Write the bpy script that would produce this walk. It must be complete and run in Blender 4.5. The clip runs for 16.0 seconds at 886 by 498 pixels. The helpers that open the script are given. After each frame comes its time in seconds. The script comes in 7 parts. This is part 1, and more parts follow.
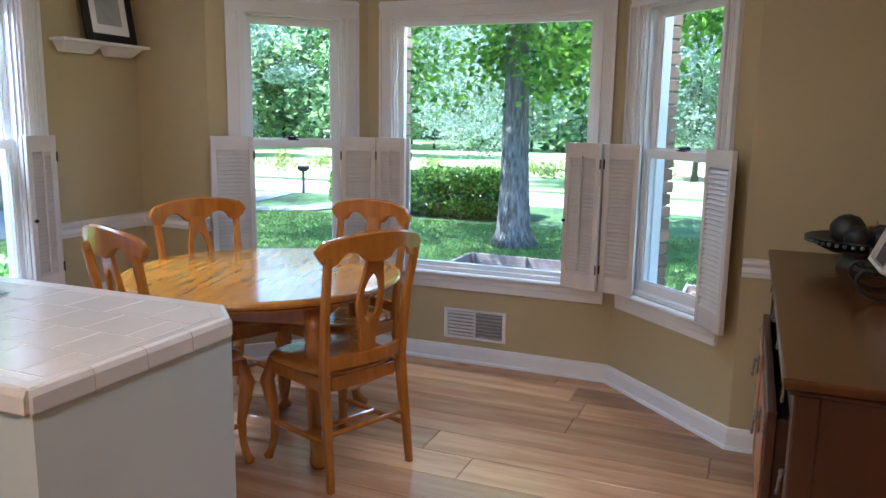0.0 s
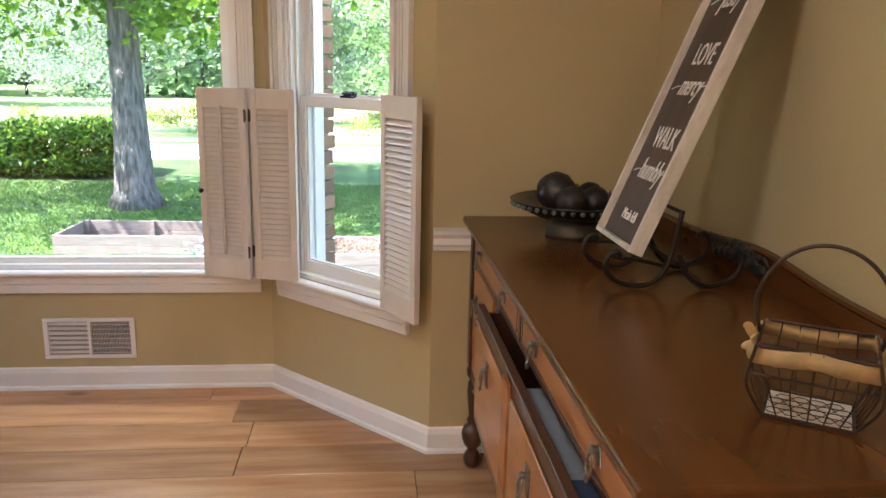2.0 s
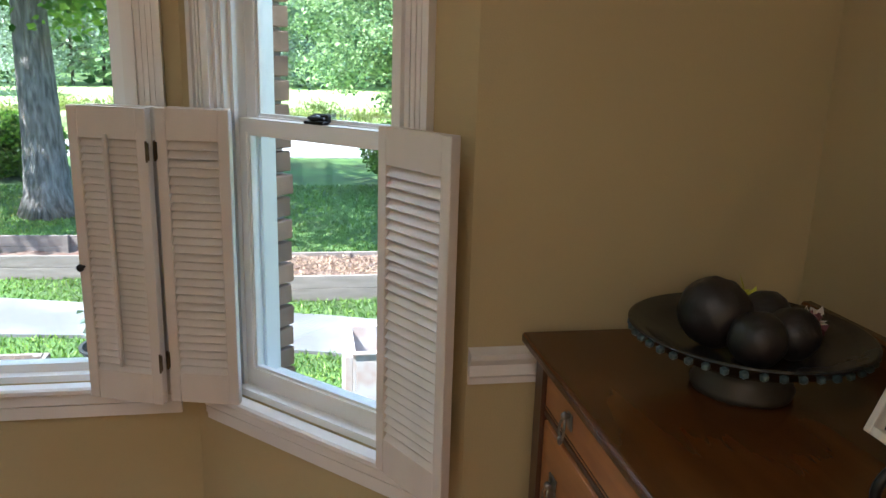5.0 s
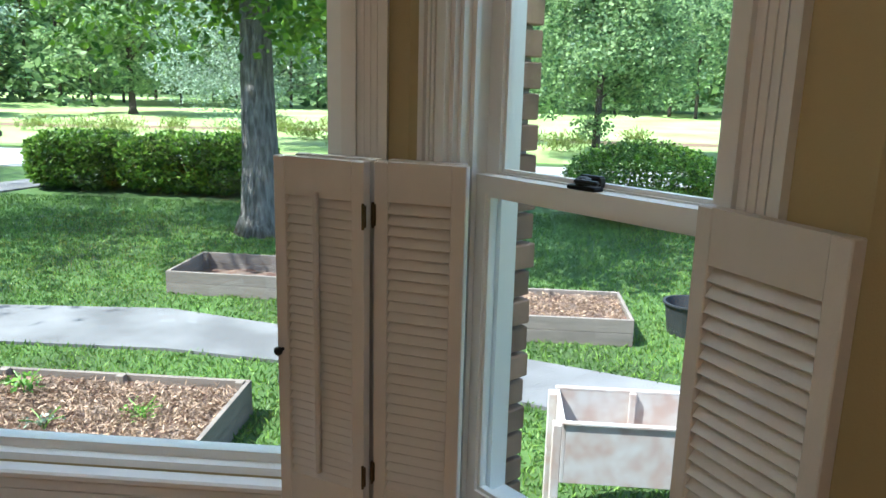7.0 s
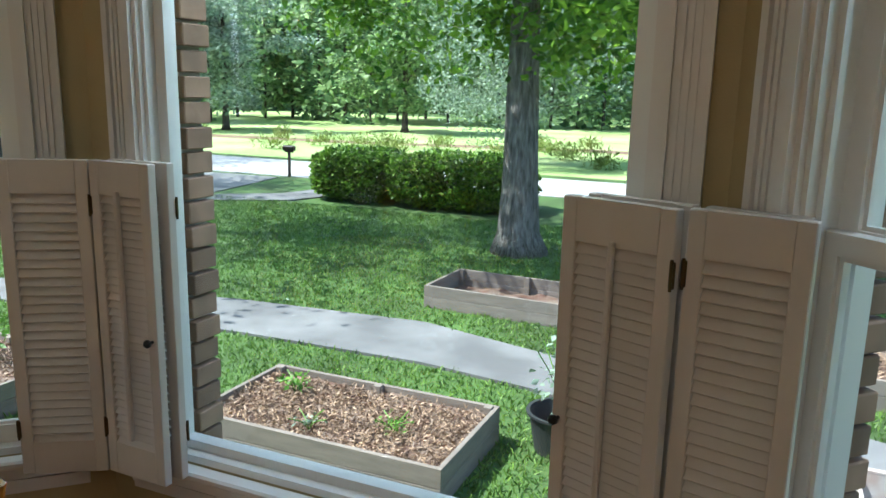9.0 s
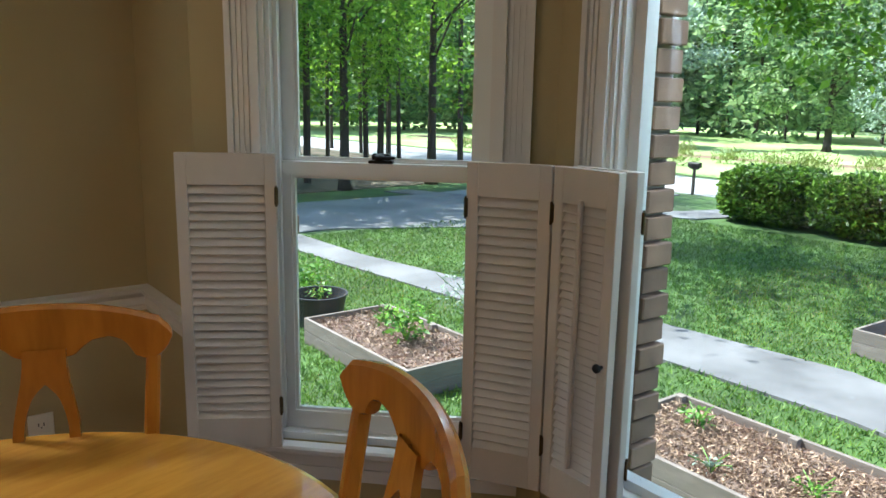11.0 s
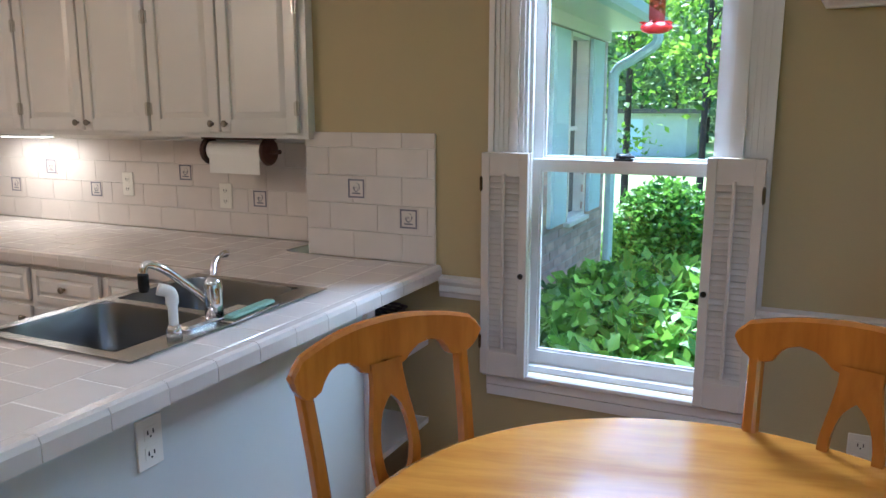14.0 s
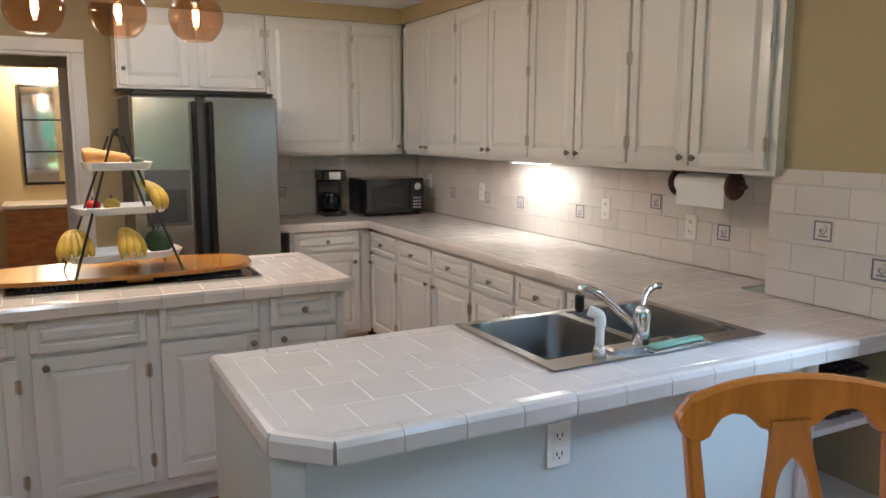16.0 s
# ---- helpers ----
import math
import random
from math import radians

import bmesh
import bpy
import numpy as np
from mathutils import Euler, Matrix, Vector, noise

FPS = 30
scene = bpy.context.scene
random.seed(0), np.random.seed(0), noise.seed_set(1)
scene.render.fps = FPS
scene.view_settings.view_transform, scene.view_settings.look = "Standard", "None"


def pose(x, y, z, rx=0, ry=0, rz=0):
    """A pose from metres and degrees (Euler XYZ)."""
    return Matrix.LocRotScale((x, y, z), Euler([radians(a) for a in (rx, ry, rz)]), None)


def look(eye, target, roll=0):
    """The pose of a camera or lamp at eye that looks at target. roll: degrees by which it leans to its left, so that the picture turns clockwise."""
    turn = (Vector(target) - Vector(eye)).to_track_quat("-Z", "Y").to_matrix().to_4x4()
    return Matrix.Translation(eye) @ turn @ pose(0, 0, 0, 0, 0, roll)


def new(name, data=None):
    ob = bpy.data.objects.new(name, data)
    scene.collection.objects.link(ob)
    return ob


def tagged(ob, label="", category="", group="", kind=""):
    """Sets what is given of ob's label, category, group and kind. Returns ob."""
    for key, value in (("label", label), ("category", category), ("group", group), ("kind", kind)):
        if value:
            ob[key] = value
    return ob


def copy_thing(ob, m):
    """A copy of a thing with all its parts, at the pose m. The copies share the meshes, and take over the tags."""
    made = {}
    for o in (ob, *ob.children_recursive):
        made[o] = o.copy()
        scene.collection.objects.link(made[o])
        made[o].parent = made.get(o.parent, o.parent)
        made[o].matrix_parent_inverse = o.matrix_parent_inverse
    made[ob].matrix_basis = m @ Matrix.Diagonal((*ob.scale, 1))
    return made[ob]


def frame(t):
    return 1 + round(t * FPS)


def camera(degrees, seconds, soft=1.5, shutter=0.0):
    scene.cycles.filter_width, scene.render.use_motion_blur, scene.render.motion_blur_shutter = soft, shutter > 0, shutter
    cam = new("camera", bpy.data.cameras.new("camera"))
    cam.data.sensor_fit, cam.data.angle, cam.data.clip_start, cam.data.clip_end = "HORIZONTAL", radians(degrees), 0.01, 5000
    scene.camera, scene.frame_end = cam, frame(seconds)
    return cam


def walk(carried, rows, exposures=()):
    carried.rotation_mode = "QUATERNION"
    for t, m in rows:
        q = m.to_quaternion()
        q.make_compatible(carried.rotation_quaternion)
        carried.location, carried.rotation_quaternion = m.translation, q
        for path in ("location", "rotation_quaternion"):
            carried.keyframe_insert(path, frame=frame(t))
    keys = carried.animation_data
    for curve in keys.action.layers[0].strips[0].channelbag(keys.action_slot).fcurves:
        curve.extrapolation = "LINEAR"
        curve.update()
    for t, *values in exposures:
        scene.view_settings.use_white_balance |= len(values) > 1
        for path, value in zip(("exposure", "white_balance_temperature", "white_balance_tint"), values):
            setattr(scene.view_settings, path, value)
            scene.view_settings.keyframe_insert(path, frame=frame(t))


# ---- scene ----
cam = camera(60.89, 16.0)
ROWS = [
    (0.0, 0.006, -3.505, 1.455, 80.30, -0.93, 22.24),
    (0.5, -0.072, -3.276, 1.443, 79.55, -1.04, 14.86),
    (1.0, -0.121, -3.063, 1.442, 78.60, -1.10, 7.43),
    (1.5, -0.192, -2.851, 1.445, 77.60, -1.13, 0.57),
    (2.0, -0.226, -2.656, 1.433, 76.72, -1.30, -5.38),
    (2.5, -0.247, -2.450, 1.419, 76.28, -1.48, -9.65),
    (3.0, -0.270, -2.237, 1.421, 75.86, -1.70, -12.27),
    (5.5, -0.359, -1.322, 1.496, 76.14, -1.66, -7.42),
    (6.0, -0.400, -1.161, 1.505, 76.59, -1.64, -3.60),
    (6.5, -0.435, -1.053, 1.509, 77.03, -1.57, 0.55),
    (7.0, -0.462, -0.965, 1.509, 77.27, -1.39, 4.64),
    (7.5, -0.483, -0.884, 1.518, 77.44, -1.36, 8.93),
    (8.0, -0.505, -0.830, 1.531, 77.67, -1.23, 13.29),
    (10.5, -0.807, -0.679, 1.491, 78.89, -1.33, 44.71),
    (11.0, -0.874, -0.672, 1.485, 78.89, -1.02, 53.20),
    (11.5, -0.918, -0.666, 1.478, 78.96, -0.82, 62.68),
    (12.0, -0.941, -0.638, 1.479, 79.05, -0.73, 73.12),
    (12.5, -0.945, -0.603, 1.481, 79.17, -0.47, 84.17),
    (13.0, -0.931, -0.595, 1.489, 79.32, -0.29, 94.64),
    (13.5, -0.899, -0.606, 1.488, 79.36, -0.14, 104.59),
    (14.0, -0.856, -0.582, 1.488, 79.61, 0.00, 115.19),
    (14.5, -0.821, -0.523, 1.500, 80.19, 0.24, 125.81),
    (15.0, -0.835, -0.485, 1.510, 80.48, 0.19, 136.11),
    (15.5, -0.892, -0.433, 1.520, 81.00, 0.03, 145.28),
    (16.0, -0.906, -0.381, 1.539, 81.21, -0.09, 152.48),
]
EXPOSURES = [(0.0, 2.45, 4750, 11), (1.5, 2.75, 5750, 15), (3.0, 3.2, 5550, 13), (5.5, 2.0, 5400, 6), (7.0, 1.6, 5500, 2), (8.0, 1.34, 5550, 0), (10.5, 1.45, 5550, 1), (12.0, 1.95, 5400, 8), (13.5, 2.2, 4950, 10), (14.5, 2.1, 4750, 9), (16.0, 2.4, 4800, 7)]
walk(cam, [(t, pose(x, y, z, rx, ry, rz)) for t, x, y, z, rx, ry, rz in ROWS], EXPOSURES)

# ---- world, sun, large lights ----
world = bpy.data.worlds.new("world")
scene.world = world
world.use_nodes = True
wn = world.node_tree
sky = wn.nodes.new("ShaderNodeTexSky")
sky.sky_type = "NISHITA"
sky.sun_disc = False
sky.sun_elevation = radians(56)
sky.sun_rotation = radians(245)
wn.links.new(sky.outputs[0], wn.nodes["Background"].inputs[0])
wn.nodes["Background"].inputs[1].default_value = 0.15
sun = new("sun", bpy.data.lights.new("sun", "SUN"))
sun.data.energy = 4.8
sun.data.angle = radians(0.5)
sun.data.color = (1.0, 0.95, 0.87)
SUN_DIR = Vector((math.sin(radians(245)) * math.cos(radians(56)), math.cos(radians(245)) * math.cos(radians(56)), math.sin(radians(56))))
sun.matrix_world = look(SUN_DIR * 50, (0, 0, 0))
scene.view_settings.exposure = 2.5
# lamps added to stand in for the sky's light over the lawn: one above each window, under the eaves
for eye, aim, w, h, power in (((-1.43, 1.10, 2.40), (-1.5, -3.2, 0.3), 1.3, 0.45, 9), ((0.05, 0.85, 2.40), (-1.2, -1.3, 0.2), 0.6, 0.45, 5.5), ((-2.92, 0.85, 2.40), (-1.4, -1.4, 0.2), 0.6, 0.45, 5), ((-3.85, -1.10, 2.40), (0.6, -1.4, 0.9), 0.7, 0.45, 42)):
    sl = new("sky_light", bpy.data.lights.new("sky_light", "AREA"))
    sl.data.shape = "RECTANGLE"
    sl.data.size, sl.data.size_y = w, h
    sl.data.energy = power
    sl.data.color = (0.84, 0.93, 1.0)
    sl.matrix_world = look(eye, aim)


# ---- mesh helpers ----
def part(name, bm, material, parent=None, label="", smooth=False):
    """One bmesh as one mesh object; coordinates are in the parent's own frame."""
    me = bpy.data.meshes.new(name)
    bmesh.ops.recalc_face_normals(bm, faces=bm.faces)
    bm.to_mesh(me)
    bm.free()
    me.materials.append(material)
    if smooth:
        me.polygons.foreach_set("use_smooth", [True] * len(me.polygons))
    ob = new(name, me)
    ob.parent = parent
    if label:
        tagged(ob, label)
    return ob


def thing(name, m, label, category, group=""):
    ob = new(name)
    ob.empty_display_size = 0.1
    ob.matrix_world = m
    return tagged(ob, label, category, group)


def setting(name):
    return tagged(new(name), kind="structure")


def box(bm, x0, x1, y0, y1, z0, z1, bevel=0.0, m=None, seg=1):
    geo = bmesh.ops.create_cube(bm, size=1)
    vs = geo["verts"]
    bmesh.ops.scale(bm, vec=(x1 - x0, y1 - y0, z1 - z0), verts=vs)
    bmesh.ops.translate(bm, vec=((x0 + x1) / 2, (y0 + y1) / 2, (z0 + z1) / 2), verts=vs)
    if bevel:
        es = list({e for v in vs for e in v.link_edges})
        out = bmesh.ops.bevel(bm, geom=es, offset=bevel, segments=seg, affect="EDGES", profile=0.5)
        vs = list({v for f in out["faces"] for v in f.verts} | {v for v in vs if v.is_valid})
    if m is not None:
        bmesh.ops.transform(bm, matrix=m, verts=vs)
    return vs


def boxes(*items, bevel=0.0):
    bm = bmesh.new()
    for it in items:
        box(bm, *it, bevel=bevel)
    return bm


def prism(pts, z0, z1, bm=None):
    """An upright prism over a plan polygon."""
    bm = bm or bmesh.new()
    lo = [bm.verts.new((x, y, z0)) for x, y in pts]
    hi = [bm.verts.new((x, y, z1)) for x, y in pts]
    n = len(pts)
    bm.faces.new(lo[::-1])
    bm.faces.new(hi)
    for i in range(n):
        bm.faces.new((lo[i], lo[(i + 1) % n], hi[(i + 1) % n], hi[i]))
    return bm


def lathe(profile, n=20, bm=None, m=None):
    """profile: (radius, z) from bottom to top."""
    bm = bm or bmesh.new()
    rings = []
    for r, z in profile:
        rings.append([bm.verts.new((r * math.cos(2 * math.pi * i / n), r * math.sin(2 * math.pi * i / n), z)) for i in range(n)])
    for a, b in zip(rings, rings[1:]):
        for i in range(n):
            bm.faces.new((a[i], a[(i + 1) % n], b[(i + 1) % n], b[i]))
    bm.faces.new(rings[0][::-1])
    bm.faces.new(rings[-1])
    if m is not None:
        bmesh.ops.transform(bm, matrix=m, verts=[v for r in rings for v in r])
    return bm


def tube(points, r, n=8, bm=None, flat=1.0):
    """A rod along points; r is one radius or one for each point."""
    bm = bm or bmesh.new()
    pts = [Vector(p) for p in points]
    rs = [float(q) for q in np.interp(np.linspace(0, 1, len(pts)), np.linspace(0, 1, len(r)), r)] if isinstance(r, (list, tuple)) else [r] * len(pts)
    rings, prev = [], None
    for i, p in enumerate(pts):
        d = (pts[min(i + 1, len(pts) - 1)] - pts[max(i - 1, 0)]).normalized()
        if prev is None:
            a = d.orthogonal().normalized()
        else:
            a = (prev - d * prev.dot(d)).normalized()
        prev = a
        b = d.cross(a)
        rings.append([bm.verts.new(p + rs[i] * (a * math.cos(t) + b * math.sin(t) * flat)) for t in [2 * math.pi * k / n for k in range(n)]])
    for a, b in zip(rings, rings[1:]):
        for i in range(n):
            bm.faces.new((a[i], a[(i + 1) % n], b[(i + 1) % n], b[i]))
    bm.faces.new(rings[0][::-1])
    bm.faces.new(rings[-1])
    return bm


def smooth_path(pts, n=6):
    """Catmull-Rom through the points."""
    P = [Vector(p) for p in pts]
    P = [P[0] * 2 - P[1]] + P + [P[-1] * 2 - P[-2]]
    out = []
    for i in range(1, len(P) - 2):
        a, b, c, d = P[i - 1:i + 3]
        for k in range(n):
            t = k / n
            out.append(0.5 * ((2 * b) + (c - a) * t + (2 * a - 5 * b + 4 * c - d) * t * t + (3 * b - a - 3 * c + d) * t ** 3))
    out.append(P[-2])
    return out


def sweep(profile, path, bm=None, closed_ends=True):
    """A moulding: profile of (out, z) swept along plan points; 'out' is to the left of the path, mitred at turns."""
    bm = bm or bmesh.new()
    P = [Vector((x, y)) for x, y in path]
    rings = []
    for i, p in enumerate(P):
        d0 = (P[i] - P[i - 1]).normalized() if i else (P[1] - P[0]).normalized()
        d1 = (P[i + 1] - P[i]).normalized() if i < len(P) - 1 else d0
        n0, n1 = Vector((-d0.y, d0.x)), Vector((-d1.y, d1.x))
        n = (n0 + n1)
        n = n / max(n.dot(n0), 0.2)
        rings.append([bm.verts.new((p.x + n.x * o, p.y + n.y * o, z)) for o, z in profile])
    k = len(profile)
    for a, b in zip(rings, rings[1:]):
        for i in range(k):
            bm.faces.new((a[i], a[(i + 1) % k], b[(i + 1) % k], b[i]))
    bm.faces.new(rings[0][::-1])
    bm.faces.new(rings[-1])
    return bm


# ---- materials ----
def mat(name, color, rough=0.5, metal=0.0, bump=0.0, scale=20.0, vary=0.0, vary_scale=3.0, kind="noise", stretch=(1, 1, 1), coat=0.0, rand=0.0, spec=0.5, dark=None, coords="Object", gf=0.4):
    m = bpy.data.materials.new(name)
    m.use_nodes = True
    nt = m.node_tree
    N, L = nt.nodes, nt.links
    b = N["Principled BSDF"]
    b.inputs["Roughness"].default_value = rough
    b.inputs["Metallic"].default_value = metal
    b.inputs["Coat Weight"].default_value = coat
    b.inputs["Specular IOR Level"].default_value = spec
    tc = N.new("ShaderNodeTexCoord")
    mp = N.new("ShaderNodeMapping")
    mp.inputs["Scale"].default_value = stretch
    L.new(tc.outputs[coords], mp.inputs[0])
    if rand:
        oi = N.new("ShaderNodeObjectInfo")
        sc = N.new("ShaderNodeVectorMath")
        sc.operation = "SCALE"
        sc.inputs[3].default_value = 37.0
        comb = N.new("ShaderNodeCombineXYZ")
        for k in range(3):
            L.new(oi.outputs["Random"], comb.inputs[k])
        L.new(comb.outputs[0], sc.inputs[0])
        L.new(sc.outputs[0], mp.inputs["Location"])
    c2 = dark or tuple(c * (1 - vary) for c in color)
    n1 = N.new("ShaderNodeTexNoise")
    n1.inputs["Scale"].default_value = vary_scale
    n1.inputs["Detail"].default_value = 6
    L.new(mp.outputs[0], n1.inputs["Vector"])
    ramp = N.new("ShaderNodeValToRGB")
    ramp.color_ramp.elements[0].position = 0.35
    ramp.color_ramp.elements[1].position = 0.65
    ramp.color_ramp.elements[0].color = (*c2, 1)
    ramp.color_ramp.elements[1].color = (*color, 1)
    L.new(n1.outputs["Fac"], ramp.inputs[0])
    out = ramp.outputs[0]
    if kind == "grain":
        w = N.new("ShaderNodeTexNoise")
        w.inputs["Scale"].default_value = scale
        w.inputs["Detail"].default_value = 8
        w.inputs["Distortion"].default_value = 0.4
        L.new(mp.outputs[0], w.inputs["Vector"])
        r2 = N.new("ShaderNodeValToRGB")
        r2.color_ramp.elements[0].position = 0.3
        r2.color_ramp.elements[1].position = 0.6
        r2.color_ramp.elements[0].color = (0.74, 0.71, 0.68, 1)
        r2.color_ramp.elements[1].color = (1, 1, 1, 1)
        L.new(w.outputs["Fac"], r2.inputs[0])
        mx = N.new("ShaderNodeMix")
        mx.data_type = "RGBA"
        mx.blend_type = "MULTIPLY"
        mx.inputs[0].default_value = gf
        L.new(out, mx.inputs[6])
        L.new(r2.outputs[0], mx.inputs[7])
        out = mx.outputs[2]
        hsrc = w.outputs["Fac"]
    else:
        n2 = N.new("ShaderNodeTexNoise")
        n2.inputs["Scale"].default_value = scale
        n2.inputs["Detail"].default_value = 4
        L.new(mp.outputs[0], n2.inputs["Vector"])
        hsrc = n2.outputs["Fac"]
    if rand:
        hs = N.new("ShaderNodeHueSaturation")
        mr = N.new("ShaderNodeMapRange")
        mr.inputs[3].default_value = 1 - rand
        mr.inputs[4].default_value = 1 + rand
        L.new(oi.outputs["Random"], mr.inputs[0])
        L.new(mr.outputs[0], hs.inputs["Value"])
        L.new(out, hs.inputs["Color"])
        out = hs.outputs[0]
    L.new(out, b.inputs["Base Color"])
    if bump:
        bp = N.new("ShaderNodeBump")
        bp.inputs["Strength"].default_value = 1.0
        bp.inputs["Distance"].default_value = bump
        L.new(hsrc, bp.inputs["Height"])
        L.new(bp.outputs[0], b.inputs["Normal"])
    rr = N.new("ShaderNodeMapRange")
    rr.inputs[3].default_value = max(rough - 0.06, 0.02)
    rr.inputs[4].default_value = min(rough + 0.08, 1)
    L.new(n1.outputs["Fac"], rr.inputs[0])
    L.new(rr.outputs[0], b.inputs["Roughness"])
    return m


def glass(name, color=(1, 1, 1), rough=0.0):
    """A thin pane: clear, with the gloss of glass."""
    m = bpy.data.materials.new(name)
    m.use_nodes = True
    N, L = m.node_tree.nodes, m.node_tree.links
    N.remove(N["Principled BSDF"])
    tr = N.new("ShaderNodeBsdfTransparent")
    tr.inputs[0].default_value = (*color, 1)
    gl = N.new("ShaderNodeBsdfGlossy")
    gl.inputs["Roughness"].default_value = rough
    lw = N.new("ShaderNodeLayerWeight")
    lw.inputs[0].default_value = 0.5
    pw = N.new("ShaderNodeMath")
    pw.operation = "POWER"
    pw.inputs[1].default_value = 4.0
    L.new(lw.outputs["Facing"], pw.inputs[0])
    fr = N.new("ShaderNodeMapRange")
    fr.inputs[3].default_value = 0.035
    fr.inputs[4].default_value = 0.55
    L.new(pw.outputs[0], fr.inputs[0])
    mx = N.new("ShaderNodeMixShader")
    L.new(fr.outputs[0], mx.inputs[0])
    L.new(tr.outputs[0], mx.inputs[1])
    L.new(gl.outputs[0], mx.inputs[2])
    L.new(mx.outputs[0], N["Material Output"].inputs[0])
    return m


def glow(name, color, strength):
    m = bpy.data.materials.new(name)
    m.use_nodes = True
    b = m.node_tree.nodes["Principled BSDF"]
    b.inputs["Base Color"].default_value = (*color, 1)
    b.inputs["Emission Color"].default_value = (*color, 1)
    b.inputs["Emission Strength"].default_value = strength
    return m


def leafmat(name, color, color2, trans=0.35):
    """Leaves: colour varies from leaf to leaf, light passes through."""
    m = bpy.data.materials.new(name)
    m.use_nodes = True
    N, L = m.node_tree.nodes, m.node_tree.links
    b = N["Principled BSDF"]
    b.inputs["Roughness"].default_value = 0.5
    g = N.new("ShaderNodeNewGeometry")
    r = N.new("ShaderNodeValToRGB")
    r.color_ramp.elements[0].color = (*color, 1)
    r.color_ramp.elements[1].color = (*color2, 1)
    L.new(g.outputs["Random Per Island"], r.inputs[0])
    L.new(r.outputs[0], b.inputs["Base Color"])
    t = N.new("ShaderNodeBsdfTranslucent")
    L.new(r.outputs[0], t.inputs[0])
    mx = N.new("ShaderNodeMixShader")
    mx.inputs[0].default_value = trans
    L.new(b.outputs[0], mx.inputs[1])
    L.new(t.outputs[0], mx.inputs[2])
    L.new(mx.outputs[0], N["Material Output"].inputs[0])
    return m


PAINT = mat("wall_paint", (0.44, 0.352, 0.182), 0.6, bump=0.0006, scale=260, vary=0.05, vary_scale=1.5)
CEIL = mat("ceiling_paint", (0.78, 0.77, 0.73), 0.8, bump=0.001, scale=150, vary=0.03)
TRIM = mat("trim_paint", (0.74, 0.705, 0.675), 0.35, bump=0.0003, scale=90, vary=0.04, vary_scale=4)
VINYL = mat("window_vinyl", (0.78, 0.77, 0.75), 0.3, bump=0.0002, scale=60, vary=0.03)
SHUT = mat("shutter_paint", (0.60, 0.535, 0.475), 0.4, bump=0.0004, scale=120, vary=0.06, vary_scale=5, stretch=(3, 3, 1))
GLASS = glass("window_glass")
BRASS = mat("brass", (0.12, 0.085, 0.045), 0.3, 1.0, vary=0.3, vary_scale=30)
BLACK = mat("black_metal", (0.02, 0.018, 0.016), 0.4, 0.6, bump=0.0004, scale=80, vary=0.3)
CHROME = mat("chrome", (0.75, 0.75, 0.76), 0.12, 1.0)
STEEL = mat("brushed_steel", (0.50, 0.49, 0.47), 0.25, 1.0, bump=0.0002, scale=60, stretch=(1, 1, 40), vary=0.08)
PLANK = mat("floor_oak", (0.52, 0.285, 0.135), 0.17, kind="grain", scale=14, stretch=(0.9, 9, 1), bump=0.0008, vary_scale=2.0, dark=(0.37, 0.18, 0.078), rand=0.32, spec=0.6, gf=0.3)
pk = PLANK.node_tree
pm = pk.nodes.new("ShaderNodeMapping")
pm.inputs["Scale"].default_value = (1.1, 2.6, 1)
pv_ = pk.nodes.new("ShaderNodeTexVoronoi")
pv_.inputs["Scale"].default_value = 1.0
po = pk.nodes.new("ShaderNodeObjectInfo")
pc = pk.nodes.new("ShaderNodeVectorMath")
pc.operation = "MULTIPLY_ADD"
pc.inputs[1].default_value = (31, 47, 0)
pr = pk.nodes.new("ShaderNodeValToRGB")
pr.color_ramp.elements[0].position = 0.012
pr.color_ramp.elements[0].color = (0.16, 0.09, 0.05, 1)
pr.color_ramp.elements[1].position = 0.085
pr.color_ramp.elements[1].color = (1, 1, 1, 1)
px_ = pk.nodes.new("ShaderNodeMix")
px_.data_type, px_.blend_type = "RGBA", "MULTIPLY"
px_.inputs[0].default_value = 1.0
pt_c = pk.nodes.new("ShaderNodeTexCoord")
pk.links.new(pt_c.outputs["Object"], pm.inputs[0])
pk.links.new(po.outputs["Random"], pc.inputs[0])
pk.links.new(pm.outputs[0], pc.inputs[2])
pk.links.new(pc.outputs[0], pv_.inputs["Vector"])
pk.links.new(pv_.outputs["Distance"], pr.inputs[0])
old_c = PLANK.node_tree.nodes["Principled BSDF"].inputs["Base Color"]
pk.links.new(old_c.links[0].from_socket, px_.inputs[6])
pk.links.new(pr.outputs[0], px_.inputs[7])
pk.links.new(px_.outputs[2], old_c)
GAP = mat("floor_gap", (0.05, 0.03, 0.02), 0.8)
HONEY = mat("honey_wood", (0.54, 0.235, 0.026), 0.2, kind="grain", scale=10, stretch=(8, 1.2, 1.2), bump=0.0003, vary_scale=3, dark=(0.45, 0.18, 0.020), coat=0.4)
# chairs and table legs: backlit shade is put into this deeper, redder honey colour
HONEYV = mat("honey_wood_backlit", (0.43, 0.150, 0.013), 0.22, kind="grain", scale=12, stretch=(6, 6, 1), bump=0.0003, vary_scale=3, dark=(0.35, 0.115, 0.010), coat=0.3)
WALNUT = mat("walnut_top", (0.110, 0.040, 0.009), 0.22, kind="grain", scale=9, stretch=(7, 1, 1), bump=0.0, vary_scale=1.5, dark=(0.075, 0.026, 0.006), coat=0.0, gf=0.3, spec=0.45)
